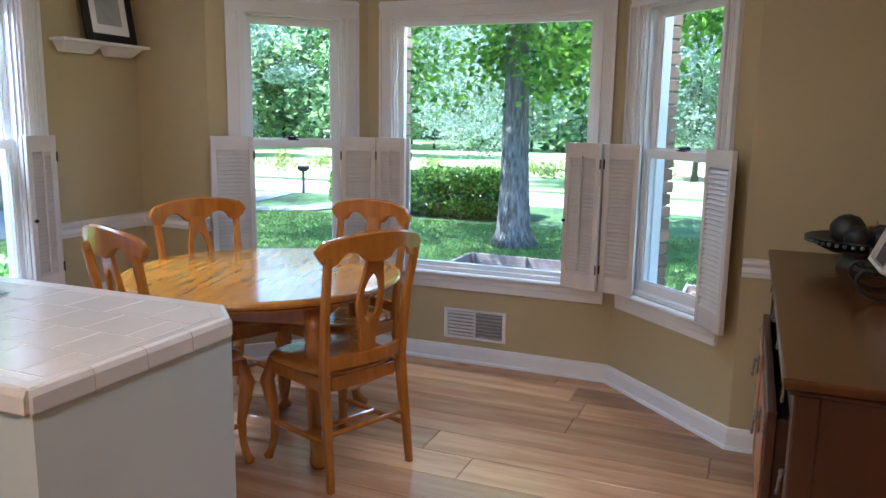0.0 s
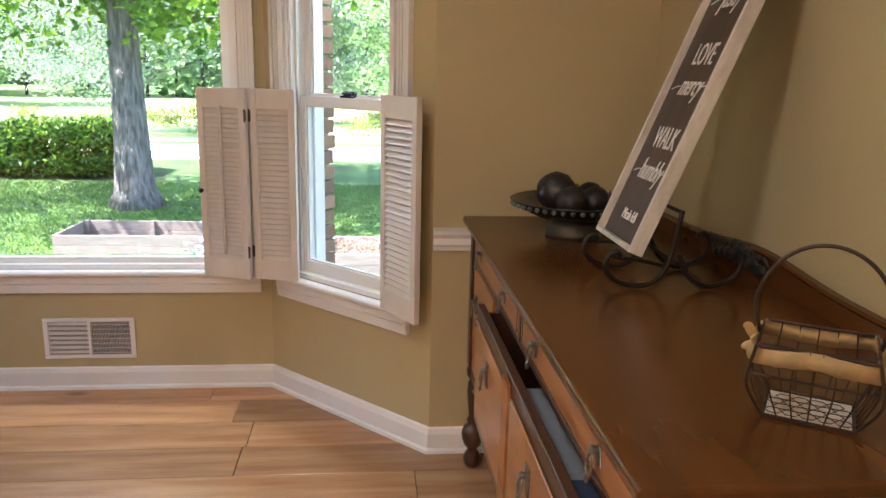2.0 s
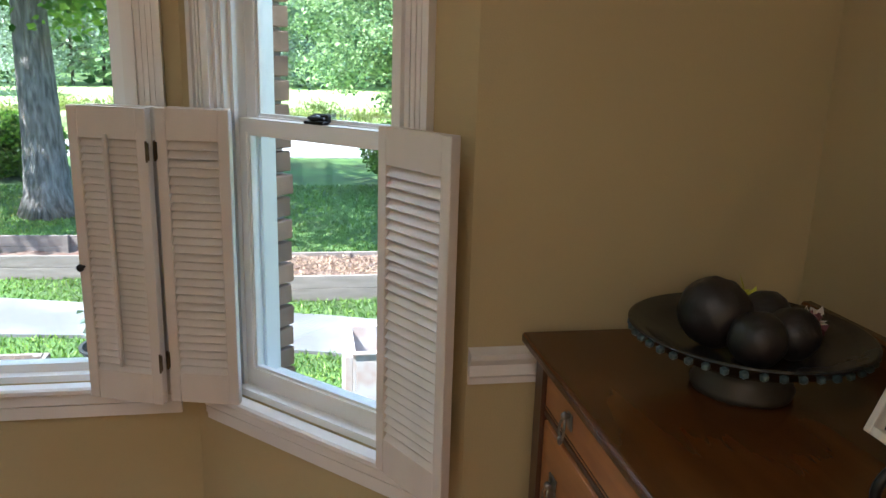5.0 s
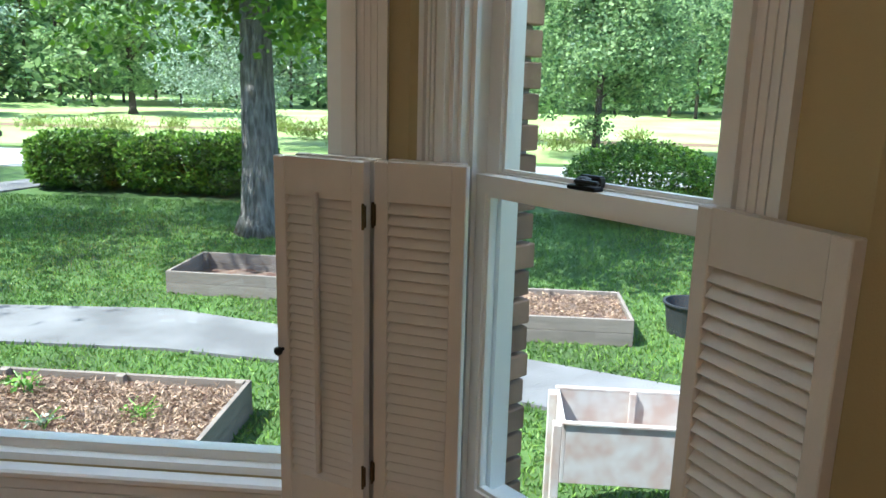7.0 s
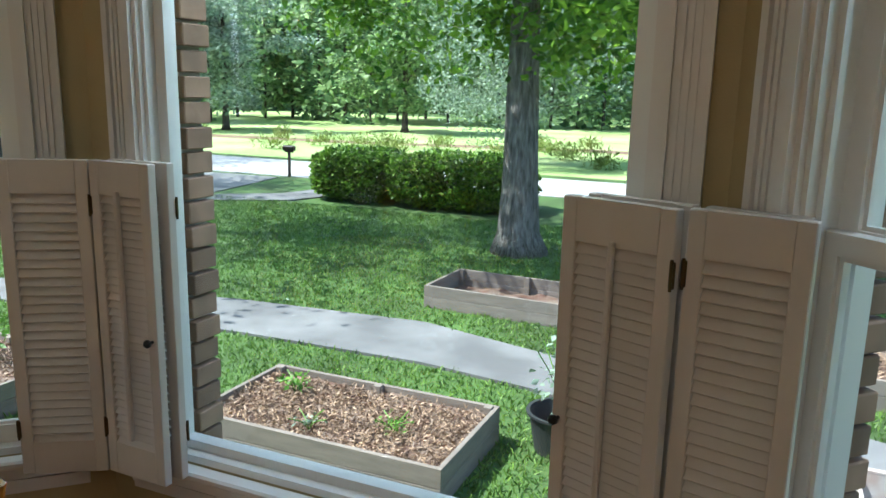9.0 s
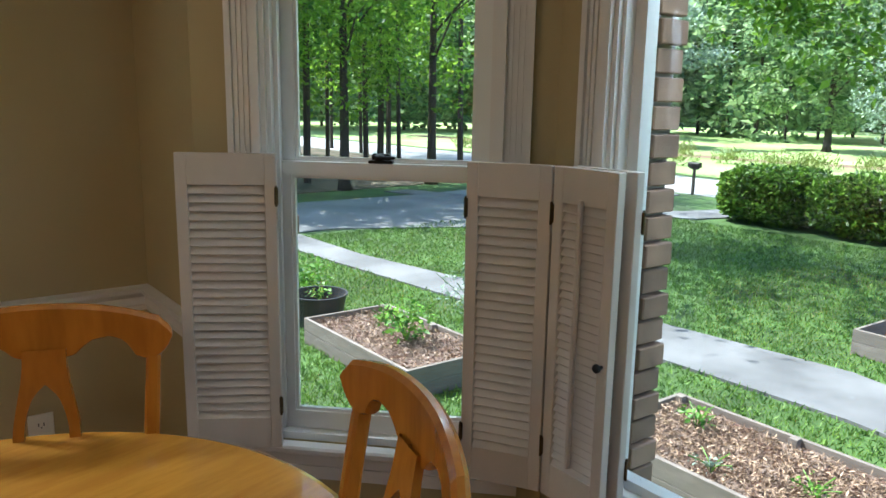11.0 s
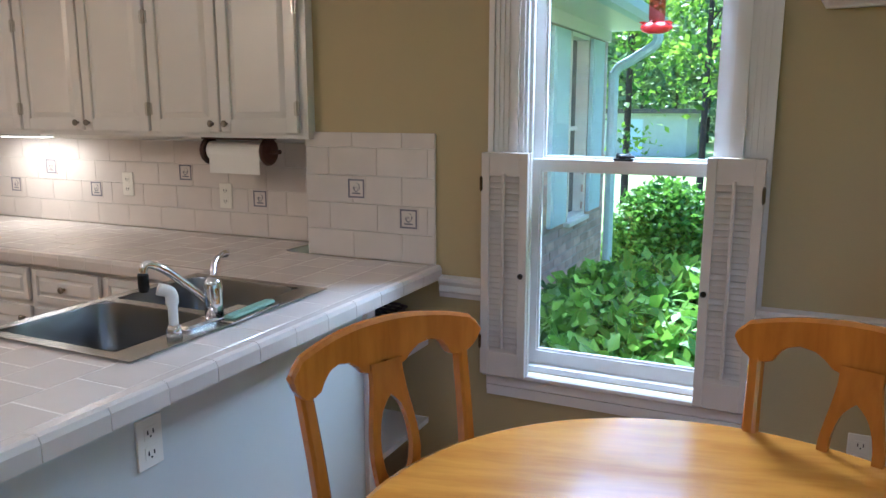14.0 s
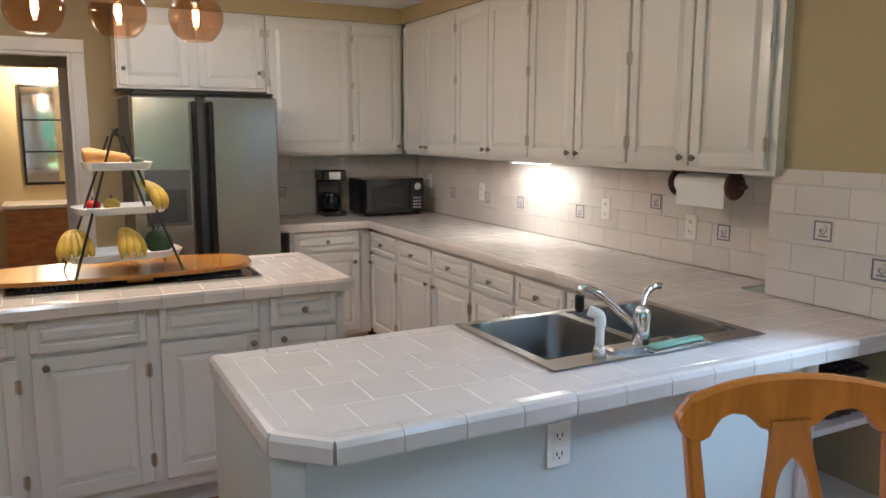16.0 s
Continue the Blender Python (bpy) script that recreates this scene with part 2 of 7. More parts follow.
# sides and legs: part of their shade is put into this darker walnut
WALNUTV = mat("walnut_side_shaded", (0.058, 0.018, 0.007), 0.3, kind="grain", scale=9, stretch=(6, 6, 1), bump=0.0004, vary_scale=2.5, dark=(0.032, 0.010, 0.005), coat=0.2)
DRAWER = mat("drawer_front_wood", (0.42, 0.185, 0.06), 0.3, kind="grain", scale=10, stretch=(2, 1, 6), bump=0.0003, vary_scale=4, dark=(0.27, 0.10, 0.032), coat=0.2)
CAB = mat("cabinet_paint", (0.70, 0.67, 0.63), 0.3, bump=0.0003, scale=70, vary=0.04, vary_scale=3)
TILE = mat("white_tile", (0.68, 0.615, 0.565), 0.13, bump=0.0003, scale=12, vary=0.05, vary_scale=8, rand=0.03)
GROUT = mat("grout", (0.88, 0.85, 0.80), 0.8, bump=0.0005, scale=200, vary=0.2)
PANEL = mat("peninsula_paint", (0.56, 0.59, 0.57), 0.35, vary=0.04)
BRICK = mat("brick", (0.34, 0.21, 0.14), 0.8, bump=0.002, scale=60, vary=0.35, vary_scale=12, rand=0.25)
MORTAR = mat("mortar", (0.42, 0.38, 0.33), 0.9, bump=0.002, scale=90, vary=0.2)
# dappled tree shade on the paths is put into this dark, blotchy colour
CONC = mat("dappled_path_concrete", (0.21, 0.205, 0.20), 0.85, bump=0.004, scale=25, vary=0.45, vary_scale=1.3)
ROADM = mat("road_surface", (0.42, 0.41, 0.39), 0.8, bump=0.003, scale=20, vary=0.15, vary_scale=1)
ASPH = mat("drive_asphalt", (0.24, 0.235, 0.225), 0.85, bump=0.004, scale=25, vary=0.3, vary_scale=1)
GRASSG = mat("lawn_soil", (0.08, 0.15, 0.03), 0.9, bump=0.02, scale=14, vary=0.45, vary_scale=0.9, dark=(0.04, 0.07, 0.015))
BARK = mat("bark", (0.30, 0.27, 0.24), 0.9, kind="grain", scale=7, stretch=(5, 5, 1.0), bump=0.08, dark=(0.11, 0.095, 0.08), vary_scale=3.5, gf=1.0)
BARKD = mat("dark_bark", (0.07, 0.055, 0.045), 0.9, kind="grain", scale=8, stretch=(4, 4, 1), bump=0.03, vary=0.3, vary_scale=2)
BEDW = mat("weathered_board", (0.24, 0.20, 0.165), 0.8, kind="grain", scale=7, stretch=(1.5, 1.5, 10), bump=0.003, vary=0.25, vary_scale=2, rand=0.12)
MULCH = mat("mulch", (0.22, 0.16, 0.12), 0.9, bump=0.02, scale=60, vary=0.55, vary_scale=7, dark=(0.12, 0.06, 0.04))

# ---- room shell ----
T = 0.12
XW, XE, YS, H = -3.365, 0.78, -6.0, 2.44
XL, D = -2.863, 0.666
R2 = math.sqrt(0.5)
PLEN = D / R2
TAN = math.tan(radians(22.5))
MC = pose(0, D, 0)
MR = pose(-D, D, 0, 0, 0, -45)
ML = pose(XL, 0, 0, 0, 0, 45)
MW = pose(XW, 0, 0, 0, 0, 90)


def wall(name, m, a, b, e0, e1, opening=None, d0=0.0, d1=T, material=None, top=H + 0.1, parent=None):
    """A wall along local x from a to b; local y is outwards; e0, e1: how much longer the far face is at each end."""
    bm = bmesh.new()

    def seg(u0, u1, z0, z1):
        k0 = e0 if u0 == a else 0
        k1 = e1 if u1 == b else 0
        prism([(u0 - k0 * d0, d0), (u1 + k1 * d0, d0), (u1 + k1 * d1, d1), (u0 - k0 * d1, d1)], z0, z1, bm)
    if opening:
        o0, o1, z0, z1 = opening
        seg(a, o0, -0.3, top)
        seg(o1, b, -0.3, top)
        seg(o0, o1, -0.3, z0)
        seg(o0, o1, z1, top)
    else:
        seg(a, b, -0.3, top)
    ob = part(name, bm, material or PAINT, parent)
    ob.matrix_world = m
    return tagged(ob, kind="structure") if not parent else ob


WZ0, WZ1 = 0.555, 2.05
SCE, SCW, SH = 0.449, 0.493, 0.297
CW0, CW1 = -2.02, -0.80
WWC, WWH = -1.115, 0.345
wall("wall_bay_middle", MC, XL + D, -D, TAN, TAN, (CW0, CW1, WZ0, WZ1))
wall("wall_bay_east", MR, 0, PLEN, TAN, -TAN, (SCE - SH, SCE + SH, WZ0, WZ1))
wall("wall_bay_west", ML, 0, PLEN, -TAN, TAN, (SCW - SH, SCW + SH, WZ0, WZ1))
wall("wall_north_east", pose(0, 0, 0), 0, XE, -TAN, 1)
wall("wall_north_west", pose(0, 0, 0), XW, XL, 1, -TAN)
wall("wall_west", MW, -2.36, 0, 0, 1, (WWC - WWH, WWC + WWH, WZ0, WZ1))
XK = -3.60
wall("wall_kitchen", pose(XK, 0, 0, 0, 0, 90), YS, -2.36, 1, 0)
DW0, DW1 = -1.08, -0.30
wall("wall_south", pose(0, YS, 0, 0, 0, 180), -XE, -XK, 1, 1, (-DW1, -DW0, -0.02, 2.05))
wall("wall_east", pose(XE, 0, 0, 0, 0, -90), 0, -YS, 1, 1)
cl = setting("ceiling")
part("ceiling_board", boxes((XK - 0.2, XE + 0.2, YS - 0.2, D + 0.2, H, H + 0.12)), CEIL, cl)

# hall and washroom behind the doorway
hall = boxes((-2.2, -2.1, YS - 3.2, YS - T, 0, H), (0.5, 0.6, YS - 3.2, YS - T, 0, H), (-2.2, 0.6, YS - 3.3, YS - 3.2, 0, H), (-2.2, -1.02, YS - 1.3, YS - 1.2, 0, H), (-0.78 + 0.5, 0.6, YS - 1.3, YS - 1.2, 0, H), (-1.02, -0.28, YS - 1.3, YS - 1.2, 2.04, H))
tagged(part("wall_hall", hall, PAINT), kind="structure")
tagged(part("ceiling_hall", boxes((-2.2, 0.6, YS - 3.3, YS - T, H, H + 0.1)), CEIL), kind="structure")

# floor
fl = setting("floor")
part("subfloor", boxes((XK, XE + T, YS - 3.3, D + 0.1, -0.09, -0.012)), GAP, fl)

# unseen roof; its eaves are made deep to keep direct sun out
roof = setting("roof")
part("soffit", boxes((-4.75, 1.6, -8, 1.35, 2.56, 2.62)), TRIM, roof)
bm = bmesh.new()
for a, b in (((1.6, 2.6), (-4.5, 4.9)), ((-10, 2.6), (-4.5, 4.9))):
    v = [bm.verts.new((-4.8, a[0], a[1])), bm.verts.new((1.65, a[0], a[1])), bm.verts.new((1.65, b[0], b[1])), bm.verts.new((-4.8, b[0], b[1]))]
    bm.faces.new(v)
bmesh.ops.solidify(bm, geom=bm.faces[:], thickness=0.1)
SHING = mat("roof_shingle", (0.10, 0.09, 0.08), 0.9, bump=0.004, scale=30, vary=0.3)
part("roof_slope", bm, SHING, roof)

# ---- trim ----
inner = [(XE, 0), (0, 0), (-D, D), (XL + D, D), (XL, 0), (XW, 0), (XW, -1.76)]
BASE = [(0.0, 0.0), (0.016, 0.0), (0.016, 0.075), (0.010, 0.095), (0.0, 0.10)]
bb = setting("baseboard")
part("board", sweep(BASE, inner), TRIM, bb)
part("shoe_moulding", sweep([(0.017, 0.0), (0.030, 0.0), (0.027, 0.012), (0.017, 0.018)], inner), TRIM, bb)
bb2 = setting("baseboard_south")
part("board", sweep(BASE, [(DW1 + 0.09, YS), (XE, YS), (XE, 0)]), TRIM, bb2)
RAIL = [(0.0, 0.80), (0.012, 0.80), (0.014, 0.815), (0.02, 0.822), (0.016, 0.845), (0.03, 0.862), (0.032, 0.875), (0.0, 0.882)]
cr = setting("chair_rail")
part("rail_east", sweep(RAIL, [(XE, 0), (0.002, 0)]), TRIM, cr)
part("rail_corner", sweep(RAIL, [(XL - 0.002, 0), (XW, 0), (XW, WWC + WWH + 0.10)]), TRIM, cr)
part("rail_west", sweep(RAIL, [(XW, WWC - WWH - 0.10), (XW, -1.77)]), TRIM, cr)
part("rail_side", sweep(RAIL, [(XE, YS), (XE, 0)]), TRIM, cr)


# ---- windows ----
def casing_profile(bm, u0, u1, z0, z1, horizontal=False):
    """A fluted casing board: three raised strips on a flat board."""
    box(bm, u0, u1, -0.016, 0.0, z0, z1)
    w = (z1 - z0) if horizontal else (u1 - u0)
    for a, b, d in ((0.0, 0.16, 0.026), (0.22, 0.30, 0.021), (0.36, 0.44, 0.021), (0.50, 0.58, 0.021), (0.66, 0.88, 0.030)):
        if horizontal:
            box(bm, u0, u1, -d, -0.016, z0 + a * w, z0 + b * w)
        else:
            box(bm, u0 + a * w, u0 + b * w, -d, -0.016, z0, z1)


def make_window(name, m, c, half, hung=True, casing=0.115, left_cut=None, right_cut=None):
    win = setting(name)
    win.matrix_world = m
    u0, u1 = c - half, c + half
    # jamb lining
    fd = T + 0.05 if hung else 0.085
    f = bmesh.new()
    box(f, u0, u0 + 0.02, -0.002, fd, WZ0, WZ1)
    box(f, u1 - 0.02, u1, -0.002, fd, WZ0, WZ1)
    box(f, u0 + 0.02, u1 - 0.02, -0.002, fd, WZ1 - 0.02, WZ1)
    box(f, u0 + 0.02, u1 - 0.02, 0.0, fd, WZ0, WZ0 + 0.02)
    part("window_frame", f, VINYL, win)
    cs = bmesh.new()
    casing_profile(cs, u0 - casing + 0.01, u0 + 0.01, WZ0, WZ1 - 0.01)
    part("casing", cs, TRIM, win)
    cs = bmesh.new()
    casing_profile(cs, u1 - 0.01, u1 + casing - 0.01, WZ0, WZ1 - 0.01)
    for f_ in cs.verts:
        f_.co.x = 2 * u1 + casing - 0.02 - f_.co.x
    part("casing", cs, TRIM, win)
    cs = bmesh.new()
    casing_profile(cs, u0 - casing + 0.01, u1 + casing - 0.01, WZ1 - 0.01, WZ1 + casing - 0.01, True)
    part("head_casing", cs, TRIM, win)
    cs = bmesh.new()
    box(cs, u0 - casing - 0.0, u1 + casing + 0.0, -0.05, -0.0025, WZ0 - 0.024, WZ0 - 0.001, bevel=0.006)
    part("window_sill", cs, TRIM, win)
    cs = bmesh.new()
    box(cs, u0 - casing + 0.012, u1 + casing - 0.012, -0.018, 0, WZ0 - 0.105, WZ0 - 0.026)
    box(cs, u0 - casing + 0.012, u1 + casing - 0.012, -0.028, -0.018, WZ0 - 0.062, WZ0 - 0.026, bevel=0.003)
    box(cs, u0 - casing + 0.012, u1 + casing - 0.012, -0.023, -0.018, WZ0 - 0.085, WZ0 - 0.066)
    part("apron", cs, TRIM, win)
    i0, i1 = u0 + 0.02, u1 - 0.02
    if hung:
        zr = 1.29
        for nm, y0, za, zb, st in (("lower_sash", 0.035, WZ0 + 0.02, zr + 0.032, 0.036), ("upper_sash", 0.072, zr, WZ1 - 0.02, 0.036)):
            b = bmesh.new()
            rail_lo = 0.05 if nm == "lower_sash" else 0.035
            box(b, i0, i0 + st, y0, y0 + 0.034, za, zb)
            box(b, i1 - st, i1, y0, y0 + 0.034, za, zb)
            box(b, i0 + st, i1 - st, y0, y0 + 0.034, za, za + rail_lo)
            box(b, i0 + st, i1 - st, y0, y0 + 0.034, zb - 0.036, zb)
            g = 0.008
            for q in ((i0 + st, i0 + st + g, za + rail_lo, zb - 0.036), (i1 - st - g, i1 - st, za + rail_lo, zb - 0.036)):
                box(b, q[0], q[1], y0 + 0.008, y0 + 0.022, q[2], q[3])
            box(b, i0 + st + g, i1 - st - g, y0 + 0.008, y0 + 0.022, za + rail_lo, za + rail_lo + g)
            box(b, i0 + st + g, i1 - st - g, y0 + 0.008, y0 + 0.022, zb - 0.036 - g, zb - 0.036)
            part(nm, b, VINYL, win)
            p = part("pane", boxes((i0 + st, i1 - st, y0 + 0.013, y0 + 0.017, za + rail_lo, zb - 0.036)), GLASS, win)
            p.visible_shadow = False
        tr = bmesh.new()
        for e in (i0, i1 - 0.012):
            box(tr, e, e + 0.012, 0.02, 0.033, WZ0 + 0.02, WZ1 - 0.02)
            box(tr, e, e + 0.012, 0.108, 0.12, WZ0 + 0.02, WZ1 - 0.02)
        part("track", tr, VINYL, win)
        # lock
        lk = bmesh.new()
        box(lk, c - 0.032, c + 0.032, 0.036, 0.062, zr + 0.032, zr + 0.040, bevel=0.002)
        lathe([(0.014, zr + 0.04), (0.014, zr + 0.052), (0.008, zr + 0.055)], 12, lk, pose(c - 0.005, 0.05, 0))
        box(lk, c - 0.012, c + 0.04, 0.028, 0.042, zr + 0.044, zr + 0.052, bevel=0.003)
        box(lk, c - 0.03, c + 0.02, 0.064, 0.085, zr + 0.034, zr + 0.056, bevel=0.004)
        part("sash_lock", lk, BLACK, win, "dark metal cam lock")
    else:
        b = bmesh.new()
        st = 0.03
        box(b, i0, i0 + st, 0.03, 0.07, WZ0 + 0.02, WZ1 - 0.02)
        box(b, i1 - st, i1, 0.03, 0.07, WZ0 + 0.02, WZ1 - 0.02)
        box(b, i0 + st, i1 - st, 0.03, 0.07, WZ0 + 0.02, WZ0 + 0.045)
        box(b, i0 + st, i1 - st, 0.03, 0.07, WZ1 - 0.05, WZ1 - 0.02)
        part("sash", b, VINYL, win)
        p = part("pane", boxes((i0 + st, i1 - st, 0.048, 0.052, WZ0 + 0.045, WZ1 - 0.05)), GLASS, win)
        p.visible_shadow = False
    return win


make_window("window_1", MR, SCE, SH, casing=0.10)
make_window("window_2", MC, (CW0 + CW1) / 2, (CW1 - CW0) / 2, hung=False, casing=0.10)
make_window("window_3", ML, SCW, SH, casing=0.10)
make_window("window_4", MW, WWC, WWH, casing=0.125)

# ---- shutters ----
ZB, ZT = 0.551, 1.347


def shutter(w, label, rod=False, knob=0, hinges=(0,), tight=False):
    """Leaf hinged along its local x = 0 edge; it runs to x = w. knob: the edge that carries it."""
    s = thing("window_shutter", pose(0, 0, 0), label, "shutter", "louvred window shutters")
    t, st, top, bot = 0.024, 0.030, 0.080, 0.085
    h = ZT - ZB
    f = bmesh.new()
    box(f, 0, st, -t / 2, t / 2, 0, h, bevel=0.002)
    box(f, w - st, w, -t / 2, t / 2, 0, h, bevel=0.002)
    box(f, st, w - st, -t / 2 + 0.001, t / 2 - 0.001, h - top, h - 0.0005)
    box(f, st, w - st, -t / 2 + 0.001, t / 2 - 0.001, 0.0005, bot)
    part("frame", f, SHUT, s)
    n = 32 if tight else 28
    pitch = (h - top - bot) / n
    sl = bmesh.new()
    tilt = 54
    sw = pitch * 0.70
    box(sl, st - 0.002, w - st + 0.002, -sw, sw, -0.0021, 0.0021, bevel=0.001)
    first = part("slat", sl, SHUT, s)
    first.matrix_basis = pose(0, 0, bot + pitch / 2, tilt)
    for k in range(1, n):
        o = first.copy()
        scene.collection.objects.link(o)
        o.matrix_basis = pose(0, 0, bot + pitch * (k + 0.5), tilt + random.uniform(-1.5, 1.5))
    if rod:
        r = bmesh.new()
        box(r, w / 2 - 0.005, w / 2 + 0.005, -0.026, -0.014, bot + 0.02, h - top + 0.012, bevel=0.002)
        part("tilt_rod", r, SHUT, s)
    if knob:
        kx = w - 0.015 if knob > 0 else 0.015
        k = lathe([(0.004, 0), (0.004, 0.01), (0.010, 0.014), (0.010, 0.02), (0.005, 0.025)], 10, m=pose(kx, -t / 2, h * 0.47, 90))
        part("knob", k, BLACK, s, "small dark knob")
    for e in hinges:
        x = 0 if e == 0 else w
        for z in (0.1, h - 0.13):
            hb = bmesh.new()
            box(hb, x - 0.005, x + 0.005, -t / 2 - 0.003, -t / 2 + 0.002, z, z + 0.045, bevel=0.001)
            tube([(x, -t / 2 - 0.004, z - 0.004), (x, -t / 2 - 0.004, z + 0.049)], 0.003, 8, hb)
            part("hinge", hb, BRASS, s, "aged brass hinge")
    return s


def place_shutter(s, a, b):
    """Stands a leaf from plan point a (hinge) towards b; its face with the rod looks to the right of a to b."""
    ang = math.degrees(math.atan2(b[1] - a[1], b[0] - a[0]))
    s.matrix_world = pose(a[0], a[1], ZB, 0, 0, ang)


LABP = "cream louvred shutter leaf, plain, folded open beside the sash window"
LABR = "cream louvred shutter leaf with tilt rod, open at the picture window"
pt = lambda m, u, w: tuple((m @ Vector((u, w, 0)))[:2])
s = shutter(0.192, LABP, hinges=(0,))
place_shutter(s, (-0.712, 0.522), (-0.526, 0.476))
s = shutter(0.222, LABR, rod=True, knob=-1, hinges=(1,), tight=True)
place_shutter(s, (-0.932, 0.578), (-0.727, 0.497))
s = shutter(0.205, "cream louvred shutter leaf hinged to the picture window jamb", hinges=(0,), tight=True)
place_shutter(s, (-0.900, 0.630), (-0.703, 0.556))
s = shutter(0.165, "cream louvred shutter leaf, plain, folded behind its twin", hinges=())
place_shutter(s, (-0.690, 0.563), (-0.531, 0.512))
s = shutter(0.245, "cream louvred shutter leaf, plain, standing out from the wall", hinges=())
place_shutter(s, (-0.178, 0.104), (-0.060, -0.113))
s = shutter(0.252, "cream louvred shutter leaf, plain, standing out from the wall corner", hinges=(1,))
place_shutter(s, (-2.802, -0.070), (-2.667, 0.143))
# leaves at the west side of the picture window
s = shutter(0.205, "cream louvred shutter leaf, plain, between sash window and picture window", hinges=(0,))
place_shutter(s, (-2.262, 0.445), (-2.088, 0.553))
s = shutter(0.190, LABR, rod=True, knob=1, hinges=(0,), tight=True)
place_shutter(s, (-2.080, 0.558), (-1.890, 0.553))
s = shutter(0.185, "cream louvred shutter leaf hinged to the picture window jamb", hinges=(0,))
place_shutter(s, (-1.880, 0.600), (-2.065, 0.600))
# the folded pairs of the west window
for a, b in (((XW + 0.075, -1.575), (XW + 0.07, -1.41)), ((XW + 0.07, -0.835), (XW + 0.075, -0.668))):
    s = shutter(0.167, "cream louvred shutter leaf with tilt rod, folded at the west window", rod=True, knob=1 if a[1] < -1 else -1, hinges=(0,) if a[1] < -1 else (1,), tight=True)
    place_shutter(s, a, b)
    s = shutter(0.167, "cream louvred shutter leaf, folded behind its twin at the west window", hinges=())
    place_shutter(s, (a[0] - 0.03, a[1]), (b[0] - 0.03, b[1]))


# ---- dining table ----
def cabriole(h, top, knee, ankle, foot, lean=0.06):
    """A cabriole leg: outwards is +x. Square section rounded."""
    bm = bmesh.new()
    prof = [(0.0, foot * 0.8, lean * 0.9), (0.03, foot, lean * 0.95), (0.09, ankle * 1.1, lean * 0.55), (0.22, ankle, lean * 0.2), (0.42, ankle * 1.25, lean * 0.1), (0.62, knee * 0.85, lean * 0.55), (0.78, knee, lean * 0.95), (0.88, top * 1.05, lean * 0.5), (1.0, top, 0)]
    n = 10
    rings = []
    for f, r, o in prof:
        ring = []
        for k in range(n):
            a = 2 * math.pi * (k + 0.5) / n
            q = r * 0.5 * (abs(math.cos(a)) ** 4 + abs(math.sin(a)) ** 4) ** -0.2
            ring.append(bm.verts.new((o + q * math.cos(a), q * math.sin(a), f * h)))
        rings.append(ring)
    for a, b in zip(rings, rings[1:]):
        for i in range(n):
            bm.faces.new((a[i], a[(i + 1) % n], b[(i + 1) % n], b[i]))
    bm.faces.new(rings[0][::-1])
    bm.faces.new(rings[-1])
    return bm


TC = (-2.035, -0.665)
table = thing("round_dining_table", pose(TC[0], TC[1], 0, 0, 0, 15), "round honey-stained wooden table with a worn glossy top", "table")
part("tabletop", lathe([(0.60, 0.722), (0.622, 0.730), (0.630, 0.742), (0.626, 0.754), (0.612, 0.760)], 72), HONEY, table)
part("top_edge_groove", lathe([(0.600, 0.712), (0.608, 0.7218)], 72), HONEYV, table)
ap = bmesh.new()
for k in range(4):
    box(ap, -0.33, 0.33, 0.345, 0.370, 0.62, 0.712, m=pose(0, 0, 0, 0, 0, 90 * k))
part("apron", ap, HONEYV, table)
for k in range(4):
    o = part("leg", cabriole(0.712, 0.085, 0.10, 0.045, 0.075), HONEYV, table, smooth=True)
    a = 45 + 90 * k
    o.matrix_basis = pose(0.46 * math.cos(radians(a)), 0.46 * math.sin(radians(a)), 0, 0, 0, a)


